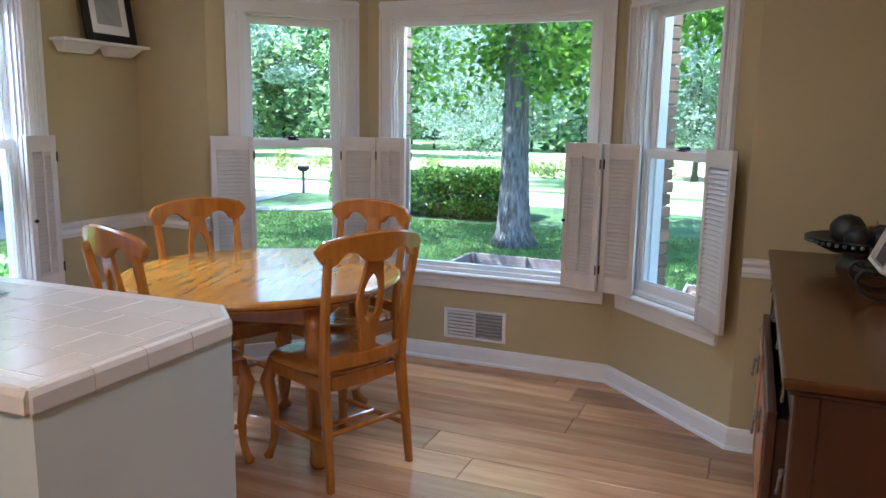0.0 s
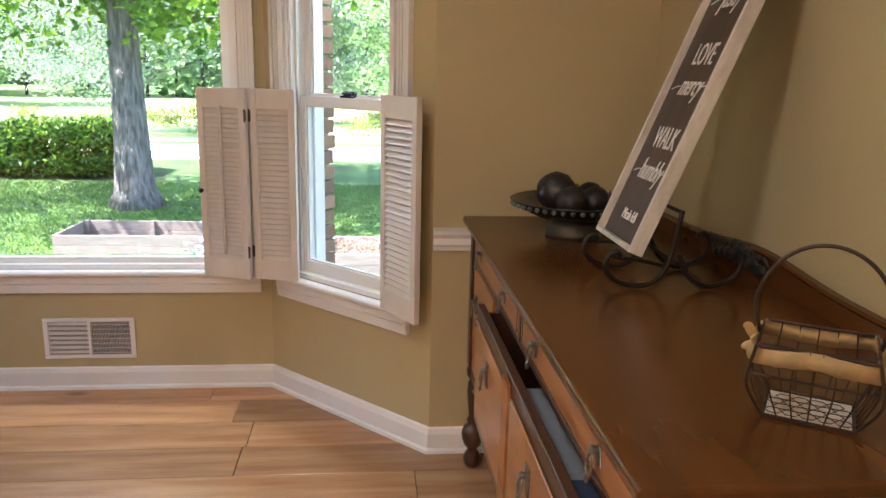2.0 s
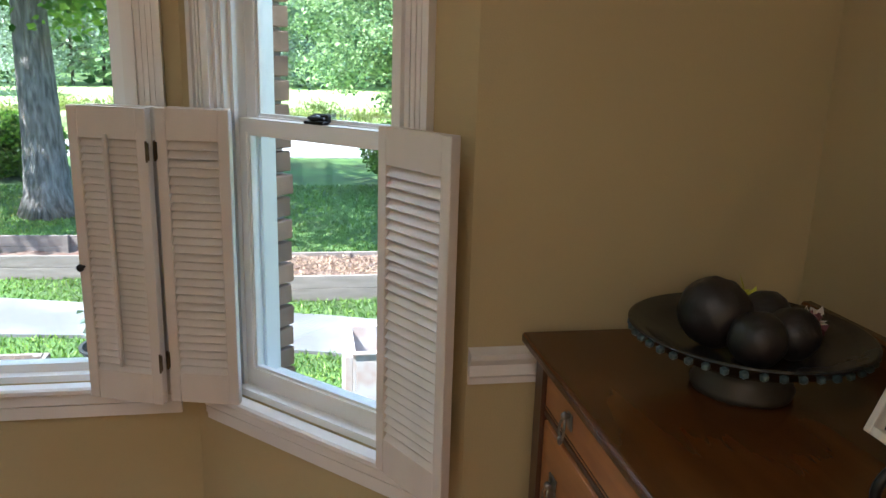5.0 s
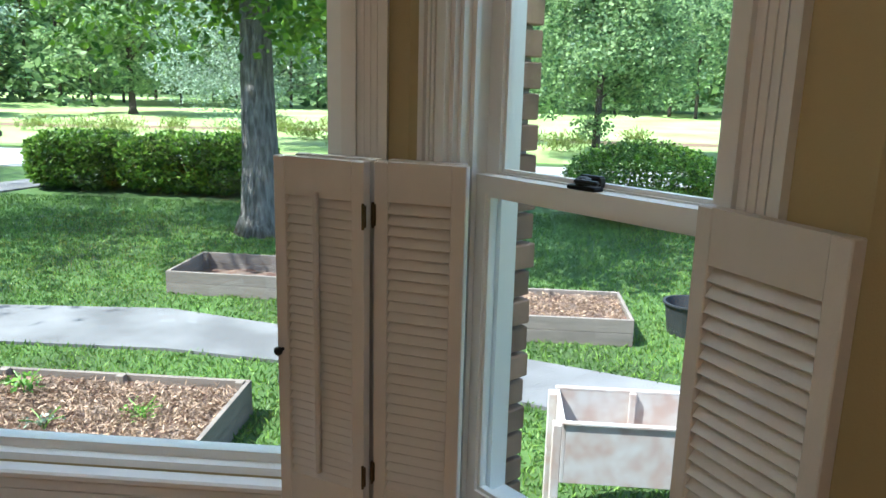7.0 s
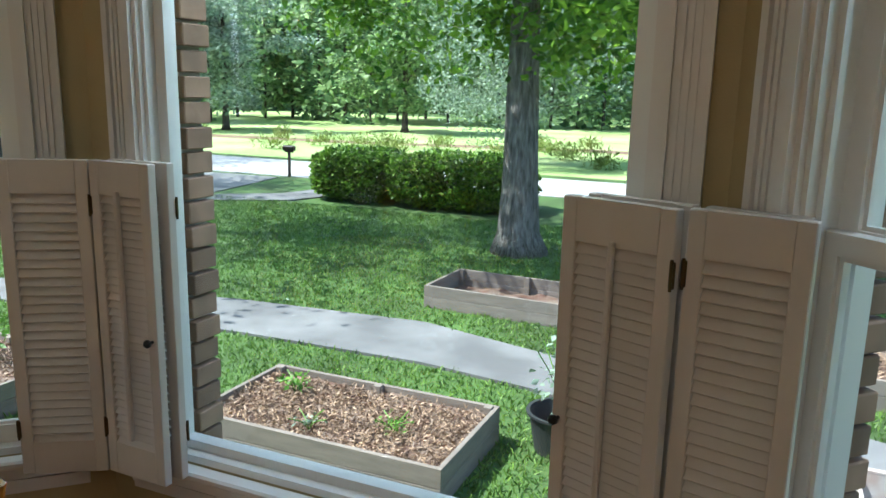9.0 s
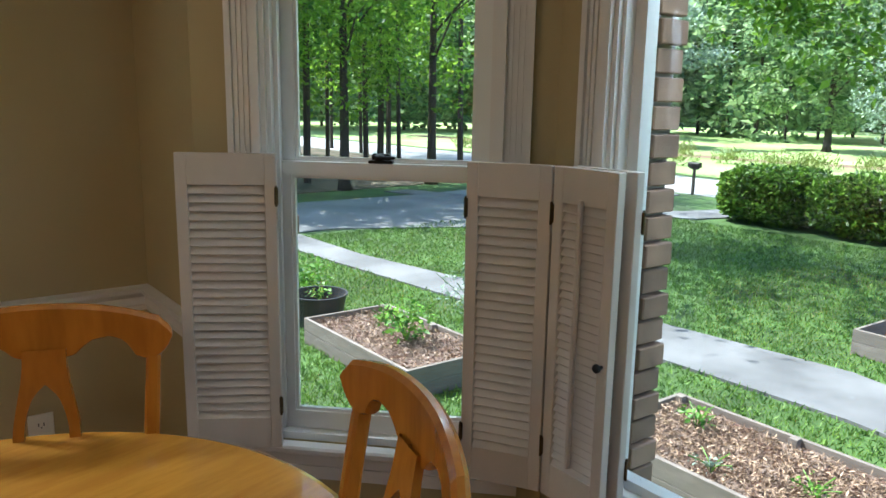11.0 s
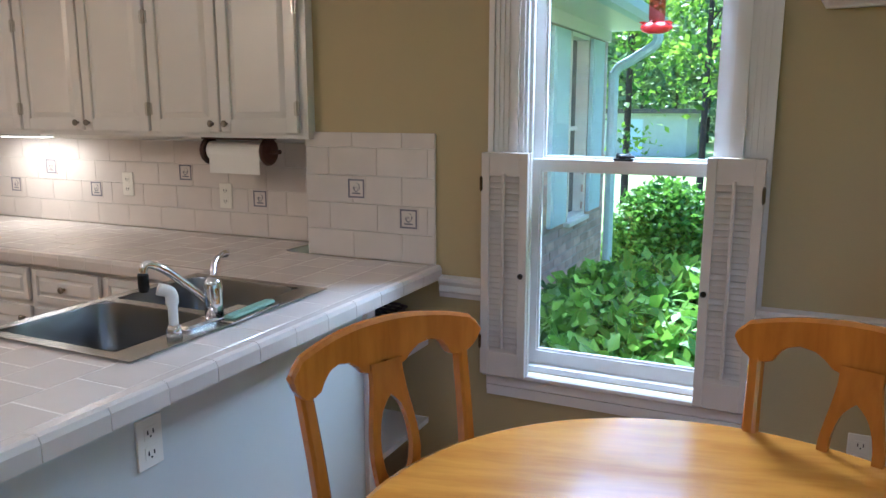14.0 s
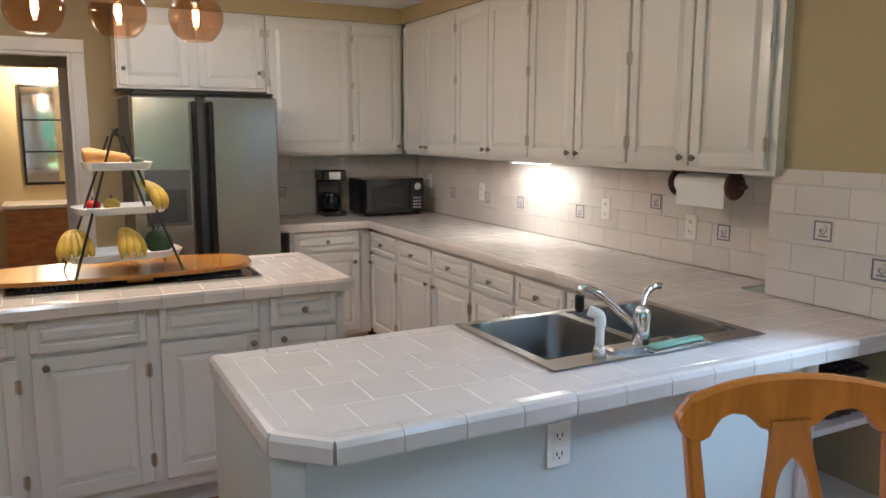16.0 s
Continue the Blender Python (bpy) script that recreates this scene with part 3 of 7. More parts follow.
# ---- chairs ----
def make_chair():
    """Faces +y; origin on the floor under the middle of the seat."""
    c = thing("dining_chair", pose(0, 0, 0), "honey-stained wooden dining chair with a pierced vase splat", "chair", "chairs round the table")
    bm = bmesh.new()
    n = 28
    top, bot = [], []
    for k in range(n):
        a = 2 * math.pi * k / n
        x, y = math.cos(a), math.sin(a)
        q = (abs(x) ** 4 + abs(y) ** 4) ** -0.25
        wx = (0.225 + 0.02 * y * q) * x * q
        wy = 0.215 * y * q
        top.append((wx, wy))
    r0 = [bm.verts.new((x * 0.97, y * 0.97, 0.432)) for x, y in top]
    r1 = [bm.verts.new((x, y, 0.442)) for x, y in top]
    r2 = [bm.verts.new((x, y, 0.452)) for x, y in top]
    r3 = [bm.verts.new((x * 0.93, y * 0.93, 0.462)) for x, y in top]
    r4 = [bm.verts.new((x * 0.5, y * 0.5, 0.450)) for x, y in top]
    for a, b in ((r0, r1), (r1, r2), (r2, r3), (r3, r4)):
        for i in range(n):
            bm.faces.new((a[i], a[(i + 1) % n], b[(i + 1) % n], b[i]))
    bm.faces.new(r0[::-1])
    bm.faces.new(r4)
    part("seat", bm, HONEYV, c, "saddle-shaped glossy seat", smooth=True)
    fr = boxes((-0.19, 0.19, 0.165, 0.185, 0.375, 0.431), (-0.165, 0.165, -0.205, -0.185, 0.375, 0.431), (-0.205, -0.185, -0.185, 0.165, 0.375, 0.431), (0.185, 0.205, -0.185, 0.165, 0.375, 0.431), bevel=0.003)
    part("seat_frame", fr, HONEYV, c)
    for sx in (-1, 1):
        o = part("front_leg", cabriole(0.432, 0.055, 0.062, 0.03, 0.042, 0.035), HONEYV, c, smooth=True)
        o.matrix_basis = pose(0.185 * sx, 0.17, 0, 0, 0, 90 - 45 * sx + (0 if sx > 0 else 0))
        b = bmesh.new()
        pts = [(0.210, -0.25, 0.0), (0.205, -0.228, 0.2), (0.202, -0.205, 0.40), (0.202, -0.205, 0.5), (0.210, -0.225, 0.70), (0.222, -0.262, 0.90)]
        w = [0.014, 0.017, 0.019, 0.018, 0.016, 0.015]
        rings = []
        for (x, y, z), r in zip(smooth_path(pts, 3), np.interp(np.linspace(0, 5, 16), range(6), w)):
            rings.append([b.verts.new((sx * (x + dx * r), y + dy * r * 1.1, z)) for dx, dy in ((-1, -0.6), (-0.6, -1), (0.6, -1), (1, -0.6), (1, 0.6), (0.6, 1), (-0.6, 1), (-1, 0.6))])
        for p, q in zip(rings, rings[1:]):
            for i in range(8):
                b.faces.new((p[i], p[(i + 1) % 8], q[(i + 1) % 8], q[i]))
        b.faces.new(rings[0])
        b.faces.new(rings[-1])
        part("back_post", b, HONEYV, c)
    # top rail: a shaped board bent back in plan
    b = bmesh.new()
    prof = []
    xs = np.linspace(-1, 1, 61)
    W = 0.262
    rows = []
    for x in xs:
        ax = abs(x)
        top_z = 0.985 - 0.035 * ax ** 2.2 - (0.022 * max(0, ax - 0.9) / 0.1)
        d = ax * W
        lo = float(np.interp(d, [0, 0.036, 0.060, 0.075, 0.095, 0.130, 0.155, 0.172, 0.182, 0.205, 0.230, 0.250, 0.262], [0.870, 0.870, 0.878, 0.893, 0.907, 0.914, 0.908, 0.893, 0.874, 0.866, 0.872, 0.890, 0.915]))
        if ax > 0.9:
            top_z = 0.950 - 0.020 * ((ax - 0.9) / 0.1) ** 2
        y = -0.285 + 0.045 * ax ** 2
        rows.append((x * W, y, lo, top_z))
    ring = []
    for x, y, lo, hi in rows:
        t = 0.014
        ring.append([b.verts.new(v) for v in ((x, y - t, lo + 0.004), (x, y - t, hi - 0.008), (x, y - t * 0.4, hi), (x, y + t * 0.4, hi), (x, y + t, hi - 0.008), (x, y + t, lo + 0.004), (x, y + t * 0.4, lo), (x, y - t * 0.4, lo))])
    for p, q in zip(ring, ring[1:]):
        for i in range(8):
            b.faces.new((p[i], p[(i + 1) % 8], q[(i + 1) % 8], q[i]))
    b.faces.new(ring[0])
    b.faces.new(ring[-1])
    part("top_rail", b, HONEYV, c, "broad curved crest rail", smooth=False)
    # splat with an oval opening
    b = bmesh.new()
    zs = np.linspace(0.47, 0.895, 44)

    def splat_w(z):
        f = (z - 0.47) / 0.425
        return float(np.interp(f, [0, 0.08, 0.20, 0.32, 0.42, 0.54, 0.64, 0.74, 0.84, 0.92, 1.0], [0.048, 0.040, 0.039, 0.046, 0.060, 0.067, 0.065, 0.057, 0.048, 0.043, 0.043]))

    def splat_y(z):
        return float(np.interp(z, [0.45, 0.7, 0.895], [-0.208, -0.235, -0.272]))
    for sx in (-1, 1):
        prev = None
        for z in zs:
            f = (z - 0.47) / 0.425
            hole = float(np.interp(f, [0.36, 0.38, 0.42, 0.48, 0.56, 0.64, 0.71, 0.77, 0.81, 0.83], [0, 0.012, 0.026, 0.038, 0.044, 0.043, 0.037, 0.027, 0.014, 0]))
            w, y = splat_w(z), splat_y(z)
            cur = [b.verts.new((sx * x, y + d, z)) for x, d in ((hole, -0.008), (w, -0.008), (w, 0.008), (hole, 0.008))]
            if prev:
                for i in range(4):
                    b.faces.new((prev[i], prev[(i + 1) % 4], cur[(i + 1) % 4], cur[i]))
            prev = cur
    part("splat", b, HONEYV, c, "pierced vase-shaped splat")
    b = bmesh.new()
    prev = None
    for x in np.linspace(-0.19, 0.19, 13):
        y = -0.200 - 0.03 * (1 - (x / 0.19) ** 2)
        cur = [b.verts.new((x, y + d, z)) for d, z in ((-0.011, 0.464), (0.011, 0.464), (0.011, 0.512), (-0.011, 0.512))]
        if prev:
            for i in range(4):
                b.faces.new((prev[i], prev[(i + 1) % 4], cur[(i + 1) % 4], cur[i]))
        else:
            b.faces.new(cur)
        prev = cur
    b.faces.new(prev)
    part("lower_rail", b, HONEYV, c)
    for sx in (-1, 1):
        part("side_stretcher", tube([(0.19 * sx, 0.17, 0.16), (0.186 * sx, -0.225, 0.17)], 0.011, 8), HONEYV, c)
    part("cross_stretcher", tube([(-0.187, -0.04, 0.165), (0.187, -0.04, 0.165)], 0.012, 8), HONEYV, c)
    part("rear_stretcher", tube([(-0.185, -0.222, 0.215), (0.185, -0.222, 0.215)], 0.011, 8), HONEYV, c)
    return c


def chair_pose(l, r):
    """From the plan places of the crest rail's two ends (as seen from behind, left then right)."""
    l, r = Vector(l), Vector(r)
    mid = (l + r) / 2
    d = (r - l).normalized()
    fwd = Vector((-d.y, d.x))
    o = mid + fwd * 0.25
    return pose(o.x, o.y, 0, 0, 0, math.degrees(math.atan2(fwd.y, fwd.x)) - 90)


chair = make_chair()
chair.matrix_world = chair_pose((-1.45, -1.16), (-1.245, -0.66)) @ Matrix.Diagonal((1, 1, 1.045, 1))
tagged(chair, "honey-stained wooden dining chair, pulled out, its back to the sideboard")
for l, r, lab in (((-1.542, -0.120), (-2.05, 0.006), "honey-stained wooden dining chair with its back to the picture window"),
                  ((-2.50, -0.19), (-2.685, -0.675), "honey-stained wooden dining chair tucked in, its back to the wall corner"),
                  ((-2.475, -1.262), (-1.985, -1.446), "honey-stained wooden dining chair tucked in, its back to the tiled peninsula")):
    c = copy_thing(chair, chair_pose(l, r) @ Matrix.Diagonal((1, 1, 1.015, 1)))
    tagged(c, lab)

# ---- outdoors ----
GZ = -0.95
ground = setting("ground")
bm = bmesh.new()
n = 60
gv = {}
for i in range(n + 1):
    for j in range(n + 1):
        fx, fy = (i / n * 2 - 1), (j / n * 2 - 1)
        x, y = -5 + math.copysign(abs(fx) ** 2.6, fx) * 400, 8 + math.copysign(abs(fy) ** 2.6, fy) * 400
        z = GZ
        gv[i, j] = bm.verts.new((x, y, z))
for i in range(n):
    for j in range(n):
        bm.faces.new((gv[i, j], gv[i + 1, j], gv[i + 1, j + 1], gv[i, j + 1]))
part("lawn", bm, GRASSG, ground)


def slab(name, pts, z0, z1, material, kind="structure"):
    return tagged(part(name, prism(pts, z0, z1), material), kind=kind)


WALK = [(-14.5, 5.3), (-11, 5.35), (-8.7, 5.7), (-6.2, 6.2), (-3.9, 6.4), (-2.6, 6.05), (-0.2, 5.46), (1.1, 5.0), (4, 4.0), (4, 2.9), (1.1, 4.0), (-0.2, 4.5), (-2.3, 5.1), (-3.4, 5.25), (-5.4, 5.2), (-8.1, 4.95), (-11, 4.7), (-14.5, 4.5)]
slab("path", WALK, GZ - 0.05, GZ + 0.03, CONC)
slab("driveway", [(-13.2, 2.5), (-13.4, 6.2), (-12.2, 8.6), (-12.4, 11), (-13.5, 17), (-18, 17), (-17, 11), (-17, 7), (-18, 2.5)], GZ - 0.05, GZ + 0.025, ASPH)
slab("road", [(-90, 16), (-30, 17.2), (-16, 17.4), (0.7, 17.4), (6, 18), (40, 22), (40, 26), (6, 21.4), (0, 21.2), (-16, 21.6), (-30, 22), (-90, 21)], GZ - 0.05, GZ + 0.02, ROADM)
slab("front_path", [(-18, 10.2), (-12.3, 12.3), (-10.5, 13.4), (-9.4, 17.4), (-10.6, 17.4), (-11.4, 14.2), (-13, 12.9), (-18, 11)], GZ - 0.05, GZ + 0.028, CONC)


def planter(m, w, d, h, label, fill=0.06, soil=True):
    """A raised bed of boards, its origin at one corner on the ground."""
    p = thing("raised_bed", m, label, "planter", "raised garden beds")
    t = 0.035
    for k, (x0, x1, y0, y1) in enumerate(((0, w, 0, t), (0, w, d - t, d), (0, t, t, d - t), (w - t, w, t, d - t))):
        for r in range(2):
            part("board", boxes((x0, x1, y0, y1, r * h / 2 + 0.001, (r + 1) * h / 2 - 0.002), bevel=0.003), BEDW, p)
    for x in (t + 0.03, w / 2, w - t - 0.03):
        part("post", boxes((x - 0.03, x + 0.03, d - t - 0.062, d - t - 0.001, 0, h + 0.01), bevel=0.003), BEDW, p)
    if soil:
        bm = bmesh.new()
        g = {}
        nx, ny = 40, 22
        for i in range(nx + 1):
            for j in range(ny + 1):
                x, y = t + (w - 2 * t) * i / nx, t + (d - 2 * t) * j / ny
                z = h - fill + 0.03 * (noise.noise(Vector((x * 4, y * 4, w))) + 0.5 * noise.noise(Vector((x * 15, y * 15, w))))
                g[i, j] = bm.verts.new((x, y, z))
        for i in range(nx):
            for j in range(ny):
                bm.faces.new((g[i, j], g[i + 1, j], g[i + 1, j + 1], g[i, j + 1]))
        part("mulch", bm, MULCH, p, "bark mulch and straw")
    return p


planter(pose(-4.15, 3.05, GZ), 1.92, 1.05, 0.27, "long weathered board bed filled with bark mulch on the lawn")
planter(pose(-4.2, 7.0, GZ, 0, 0, -2), 1.9, 1.0, 0.27, "empty weathered plywood bed on the lawn near the tree", fill=0.2)
planter(pose(-0.7, 5.98, GZ, 0, 0, 0), 1.55, 1.0, 0.27, "weathered board bed with pale mulch beyond the path")
planter(pose(-7.55, 2.62, GZ, 0, 0, 0), 1.85, 1.0, 0.27, "greying board bed with mulch and young plants")


# ---- foliage ----
def leaves(name, centers, size, material, parent=None, kind="", seed=1, up=0.3, aspect=0.55, label=""):
    """One mesh of folded leaves at the given places (array n x 3)."""
    r = np.random.default_rng(seed)
    n = len(centers)
    d = r.normal(size=(n, 3))
    d[:, 2] = d[:, 2] * 0.6 - up
    d /= np.linalg.norm(d, axis=1)[:, None]
    q = r.normal(size=(n, 3))
    q[:, 2] += 1.0
    s = np.cross(d, q)
    s /= np.linalg.norm(s, axis=1)[:, None] + 1e-9
    nn = np.cross(s, d)
    L = size * r.uniform(0.6, 1.3, n)[:, None]
    W = L * aspect * 0.5
    a = centers
    tip = a + d * L
    l = a + d * L * 0.45 + s * W + nn * L * 0.08
    rr = a + d * L * 0.45 - s * W + nn * L * 0.08
    v = np.stack([a, l, tip, rr], 1).reshape(-1, 3)
    f = np.arange(n * 4).reshape(-1, 4)
    tri = np.concatenate([f[:, [0, 1, 2]], f[:, [0, 2, 3]]], 1).reshape(-1, 3)
    me = bpy.data.meshes.new(name)
    me.vertices.add(len(v))
    me.vertices.foreach_set("co", v.ravel())
    me.loops.add(tri.size)
    me.loops.foreach_set("vertex_index", tri.ravel().astype(np.int32))
    me.polygons.add(len(tri))
    me.polygons.foreach_set("loop_start", np.arange(0, tri.size, 3, dtype=np.int32))
    me.polygons.foreach_set("loop_total", np.full(len(tri), 3, dtype=np.int32))
    me.update()
    me.validate()
    me.materials.append(material)
    ob = new(name, me)
    ob.parent = parent
    return tagged(ob, label, kind=kind)


def blob(r, n, c, rad, shell=0.55):
    """Points in an ellipsoid, most near its skin."""
    p = r.normal(size=(n, 3))
    p /= np.linalg.norm(p, axis=1)[:, None]
    k = 1 - shell * r.random(n) ** 1.6
    return p * k[:, None] * np.array(rad) + np.array(c)


def crown(r, n, c, rad, clumps, size=0.28):
    """Points in clumps that fill an uneven crown."""
    cc = blob(r, clumps, c, rad, 0.8)
    out = []
    each = n // clumps
    for q in cc:
        s = size * r.uniform(0.6, 1.4) * max(rad)
        out.append(blob(r, each, q, (s, s, s * 0.6), 0.9))
    return np.concatenate(out)


LEAF_A = leafmat("maple_leaf", (0.04, 0.12, 0.015), (0.33, 0.53, 0.05), 0.55)
LEAF_B = leafmat("hedge_leaf", (0.02, 0.06, 0.01), (0.22, 0.38, 0.035))
LEAF_C = leafmat("willow_leaf", (0.12, 0.19, 0.11), (0.46, 0.55, 0.42))
LEAF_D = leafmat("laurel_leaf", (0.03, 0.11, 0.012), (0.26, 0.50, 0.06))
# far trees: haze and bright light are put into these pale, greyed greens
LEAF_W = leafmat("hazed_wood_leaf", (0.08, 0.16, 0.07), (0.46, 0.60, 0.27), 0.55)


def tree(name, x, y, h, r0, rad, n, leaf, bark, label, seed, leafsize=0.12, base=0.35, clumps=40, limbs=7, lean=0.0, zc=None):
    rr = np.random.default_rng(seed)
    t = thing(name, pose(x, y, GZ), label, "tree")
    pts, rs = [], []
    for k in range(9):
        f = k / 8
        pts.append((lean * f * h + 0.1 * r0 * math.sin(5 * f + seed), 0.1 * r0 * math.cos(4 * f), f * h))
        rs.append(r0 * (1 - 0.75 * f) * (1.55 if k == 0 else 1))
    pts.insert(1, (0, 0, 0.35))
    rs.insert(1, r0 * 1.08)
    bm = tube(pts, rs, 14)
    part("trunk", bm, bark, t, smooth=True)
    lb = bmesh.new()
    zc = zc or h * 0.72
    for k in range(limbs):
        a = 2 * math.pi * k / limbs + rr.uniform(-0.4, 0.4)
        z = h * (base + (0.95 - base) * (k + 1) / (limbs + 1))
        R = rad[0] * rr.uniform(0.6, 0.95)
        ri = r0 * 0.35 * (1 - z / h * 0.5)
        tube([(lean * z, 0, z), (lean * z + R * 0.45 * math.cos(a), R * 0.45 * math.sin(a), z + 0.12 * h), (lean * z + R * math.cos(a), R * math.sin(a), z + 0.16 * h)], [ri, ri * 0.6, ri * 0.15], 6, lb)
    part("limbs", lb, bark, t)
    c = crown(rr, n, (lean * zc, 0, zc), rad, clumps)
    c = c[c[:, 2] > 0.3]
    leaves("crown", c, leafsize, leaf, t, seed=seed)
    return t


tree("shade_tree", -4.2, 10.5, 9.0, 0.31, (4.6, 4.4, 3.0), 24000, LEAF_A, BARK, "tall maple with straight grey trunk and wide green crown", 3, 0.19, base=0.42, clumps=110, limbs=11, zc=5.75)


def shrub(name, x, y, rad, n, leaf, label, seed, size=0.05, lumps=((0, 0, 0, 1),), square=1.0):
    rr = np.random.default_rng(seed)
    t = thing(name, pose(x, y, GZ), label, "shrub")
    st = bmesh.new()
    for k in range(9):
        a = k * 2.4
        tube([(0.05 * math.cos(a), 0.05 * math.sin(a), 0), (rad[0] * 0.5 * math.cos(a), rad[1] * 0.5 * math.sin(a), rad[2] * 1.2)], [0.02, 0.008], 5, st)
    part("stems", st, BARKD, t)
    core = [blob(rr, int(n / len(lumps)), (dx, dy, rad[2] + dz), (rad[0] * s, rad[1] * s, rad[2] * s), 0.35) for dx, dy, dz, s in lumps]
    p = np.concatenate(core)
    if square != 1:
        c0 = np.array((0, 0, rad[2]))
        q_ = (p - c0) / np.array(rad)
        p = np.sign(q_) * np.abs(q_) ** square * np.array(rad) * 0.92 + c0
    p += rr.normal(size=p.shape) * 0.03
    p = p[p[:, 2] > 0.03]
    leaves("foliage", p, size, leaf, t, seed=seed, up=-0.25)
    return t


shrub("hedge_bush", -9.35, 14.55, (1.15, 1.0, 0.60), 26000, LEAF_B, "clipped dark green hedge bush beside the road", 5, 0.11, square=0.62)
shrub("hedge_bush", -6.85, 14.55, (1.75, 1.1, 0.60), 44000, LEAF_B, "clipped sunlit hedge bush behind the tree trunk", 6, 0.11, square=0.62)
shrub("round_bush", 2.1, 12.9, (1.45, 1.2, 0.72), 16000, LEAF_B, "round dark green bush on the lawn by the road", 7, 0.08)

# woods in the distance
r = np.random.default_rng(11)


def woods(name, spots, label, seed, leaf=LEAF_W, leafsize=0.4, n=2200, zc=0.48, zr=0.50):
    t = tagged(new(name), label, kind="stuff")
    rr = np.random.default_rng(seed)
    tb = bmesh.new()
    cs = []
    for x, y, h, w in spots:
        tube([(x, y, GZ), (x + rr.uniform(-.3, .3), y, GZ + h * 0.8)], [h * 0.008, h * 0.004], 6, tb)
        cs.append(crown(rr, n, (x, y, GZ + h * zc), (w, w, h * zr), 22, 0.3))
    part("trunks", tb, BARKD, t)
    leaves("canopy", np.concatenate(cs), leafsize, leaf, t, seed=seed)


spots = []
for k in range(70):
    a = radians(-35 + 150 * k / 69)
    R = 52 + 14 * r.random()
    spots.append((-5 - R * math.sin(a), 5 + R * math.cos(a), r.uniform(13, 19), r.uniform(3.5, 6)))
woods("far_woods", spots, "mixed green woods closing the view beyond the meadow", 21, leafsize=0.75, n=1500)
bd = bmesh.new()
pv = None
for k in range(80):
    a = radians(-80 + 270 * k / 79)
    x, y = -5 - 85 * math.sin(a), 5 + 85 * math.cos(a)
    cur = (bd.verts.new((x, y, GZ - 1)), bd.verts.new((x, y, GZ + 17 + 2.5 * noise.noise(Vector((k * 0.6, 0, 0))))))
    if pv:
        bd.faces.new((pv[0], cur[0], cur[1], pv[1]))
    pv = cur
BACKM = mat("distant_woods", (0.16, 0.26, 0.09), 1.0, vary_scale=0.5, dark=(0.03, 0.06, 0.02), scale=3, bump=0.5)
tagged(part("backdrop", bd, BACKM), kind="structure")

# ---- kitchen ----
CT = 0.915
PY0, PY1, PX1 = -2.50, -1.775, -1.28
KX, KY = -2.90, -5.36
DECO = mat("tile_drawing", (0.17, 0.16, 0.20), 0.3)
KNOB = mat("pewter_knob", (0.25, 0.22, 0.18), 0.35, 0.9)
HINGE = mat("nickel_hinge", (0.50, 0.47, 0.42), 0.3, 1.0)
DARKIN = mat("shadowed_shelf_paint", (0.55, 0.55, 0.50), 0.5, vary=0.05)


def raised_door(parent, w, h, m, knob=None, hinge=0, arch=False, drawer=False):
    """A door on the x-z plane, its face towards -y; local origin at its lower corner."""
    d = ("drawer_front" if drawer else "door")
    bm = bmesh.new()
    t = 0.02
    r = 0.028 if drawer else 0.052
    # frame
    box(bm, 0, r, -t, 0, 0, h, bevel=0.003)
    box(bm, w - r, w, -t, 0, 0, h, bevel=0.003)
    box(bm, r - 0.001, w - r + 0.001, -t + 0.001, 0, 0, r)
    box(bm, r - 0.001, w - r + 0.001, -t + 0.001, 0, h - r, h)
    # raised field
    a, b, c, e = r, w - r, r, h - r
    s = 0.03 if not drawer else 0.02
    y0, y1 = -0.009, -0.018
    vo = [bm.verts.new(v) for v in ((a, y0, c), (b, y0, c), (b, y0, e), (a, y0, e))]
    v1 = [bm.verts.new(v) for v in ((a + 0.006, y0, c + 0.006), (b - 0.006, y0, c + 0.006), (b - 0.006, y0, e - 0.006), (a + 0.006, y0, e - 0.006))]
    v2 = [bm.verts.new(v) for v in ((a + s, y1, c + s), (b - s, y1, c + s), (b - s, y1, e - s), (a + s, y1, e - s))]
    for p, q in ((vo, v1), (v1, v2)):
        for i in range(4):
            bm.faces.new((p[i], p[(i + 1) % 4], q[(i + 1) % 4], q[i]))
    bm.faces.new(v2)
    o = part(d, bm, CAB, parent)
    o.matrix_basis = m
    if knob:
        k = lathe([(0.006, 0), (0.006, 0.01), (0.014, 0.016), (0.014, 0.022), (0.008, 0.027)], 12, m=pose(knob[0], -t, knob[1], 90))
        part("knob", k, KNOB, o, "round pewter knob")
    if hinge:
        x = 0.0 if hinge < 0 else w
        for z in ((0.07, h - 0.12) if h < 0.75 else (0.07, h / 2, h - 0.12)):
            hb = bmesh.new()
            box(hb, x - 0.012, x + 0.012, -t - 0.003, -t + 0.002, z, z + 0.05, bevel=0.001)
            tube([(x + 0.002 * hinge, -t - 0.004, z - 0.004), (x + 0.002 * hinge, -t - 0.004, z + 0.054)], 0.0045, 8, hb)
            part("hinge", hb, HINGE, o, "exposed nickel hinge")
    return o


def cabinet(name, m, w, d, z0, z1, label, toe=False, body=CAB):
    """A cabinet whose front lies on local y = 0 and which is d deep."""
    c = thing(name, m, label, "cabinet")
    lo = z0 + (0.10 if toe else 0)
    bm = boxes((0, w, 0, d, lo, z1))
    if toe:
        box(bm, 0, w, 0.06, d, z0, lo)
    part("body", bm, body, c)
    return c


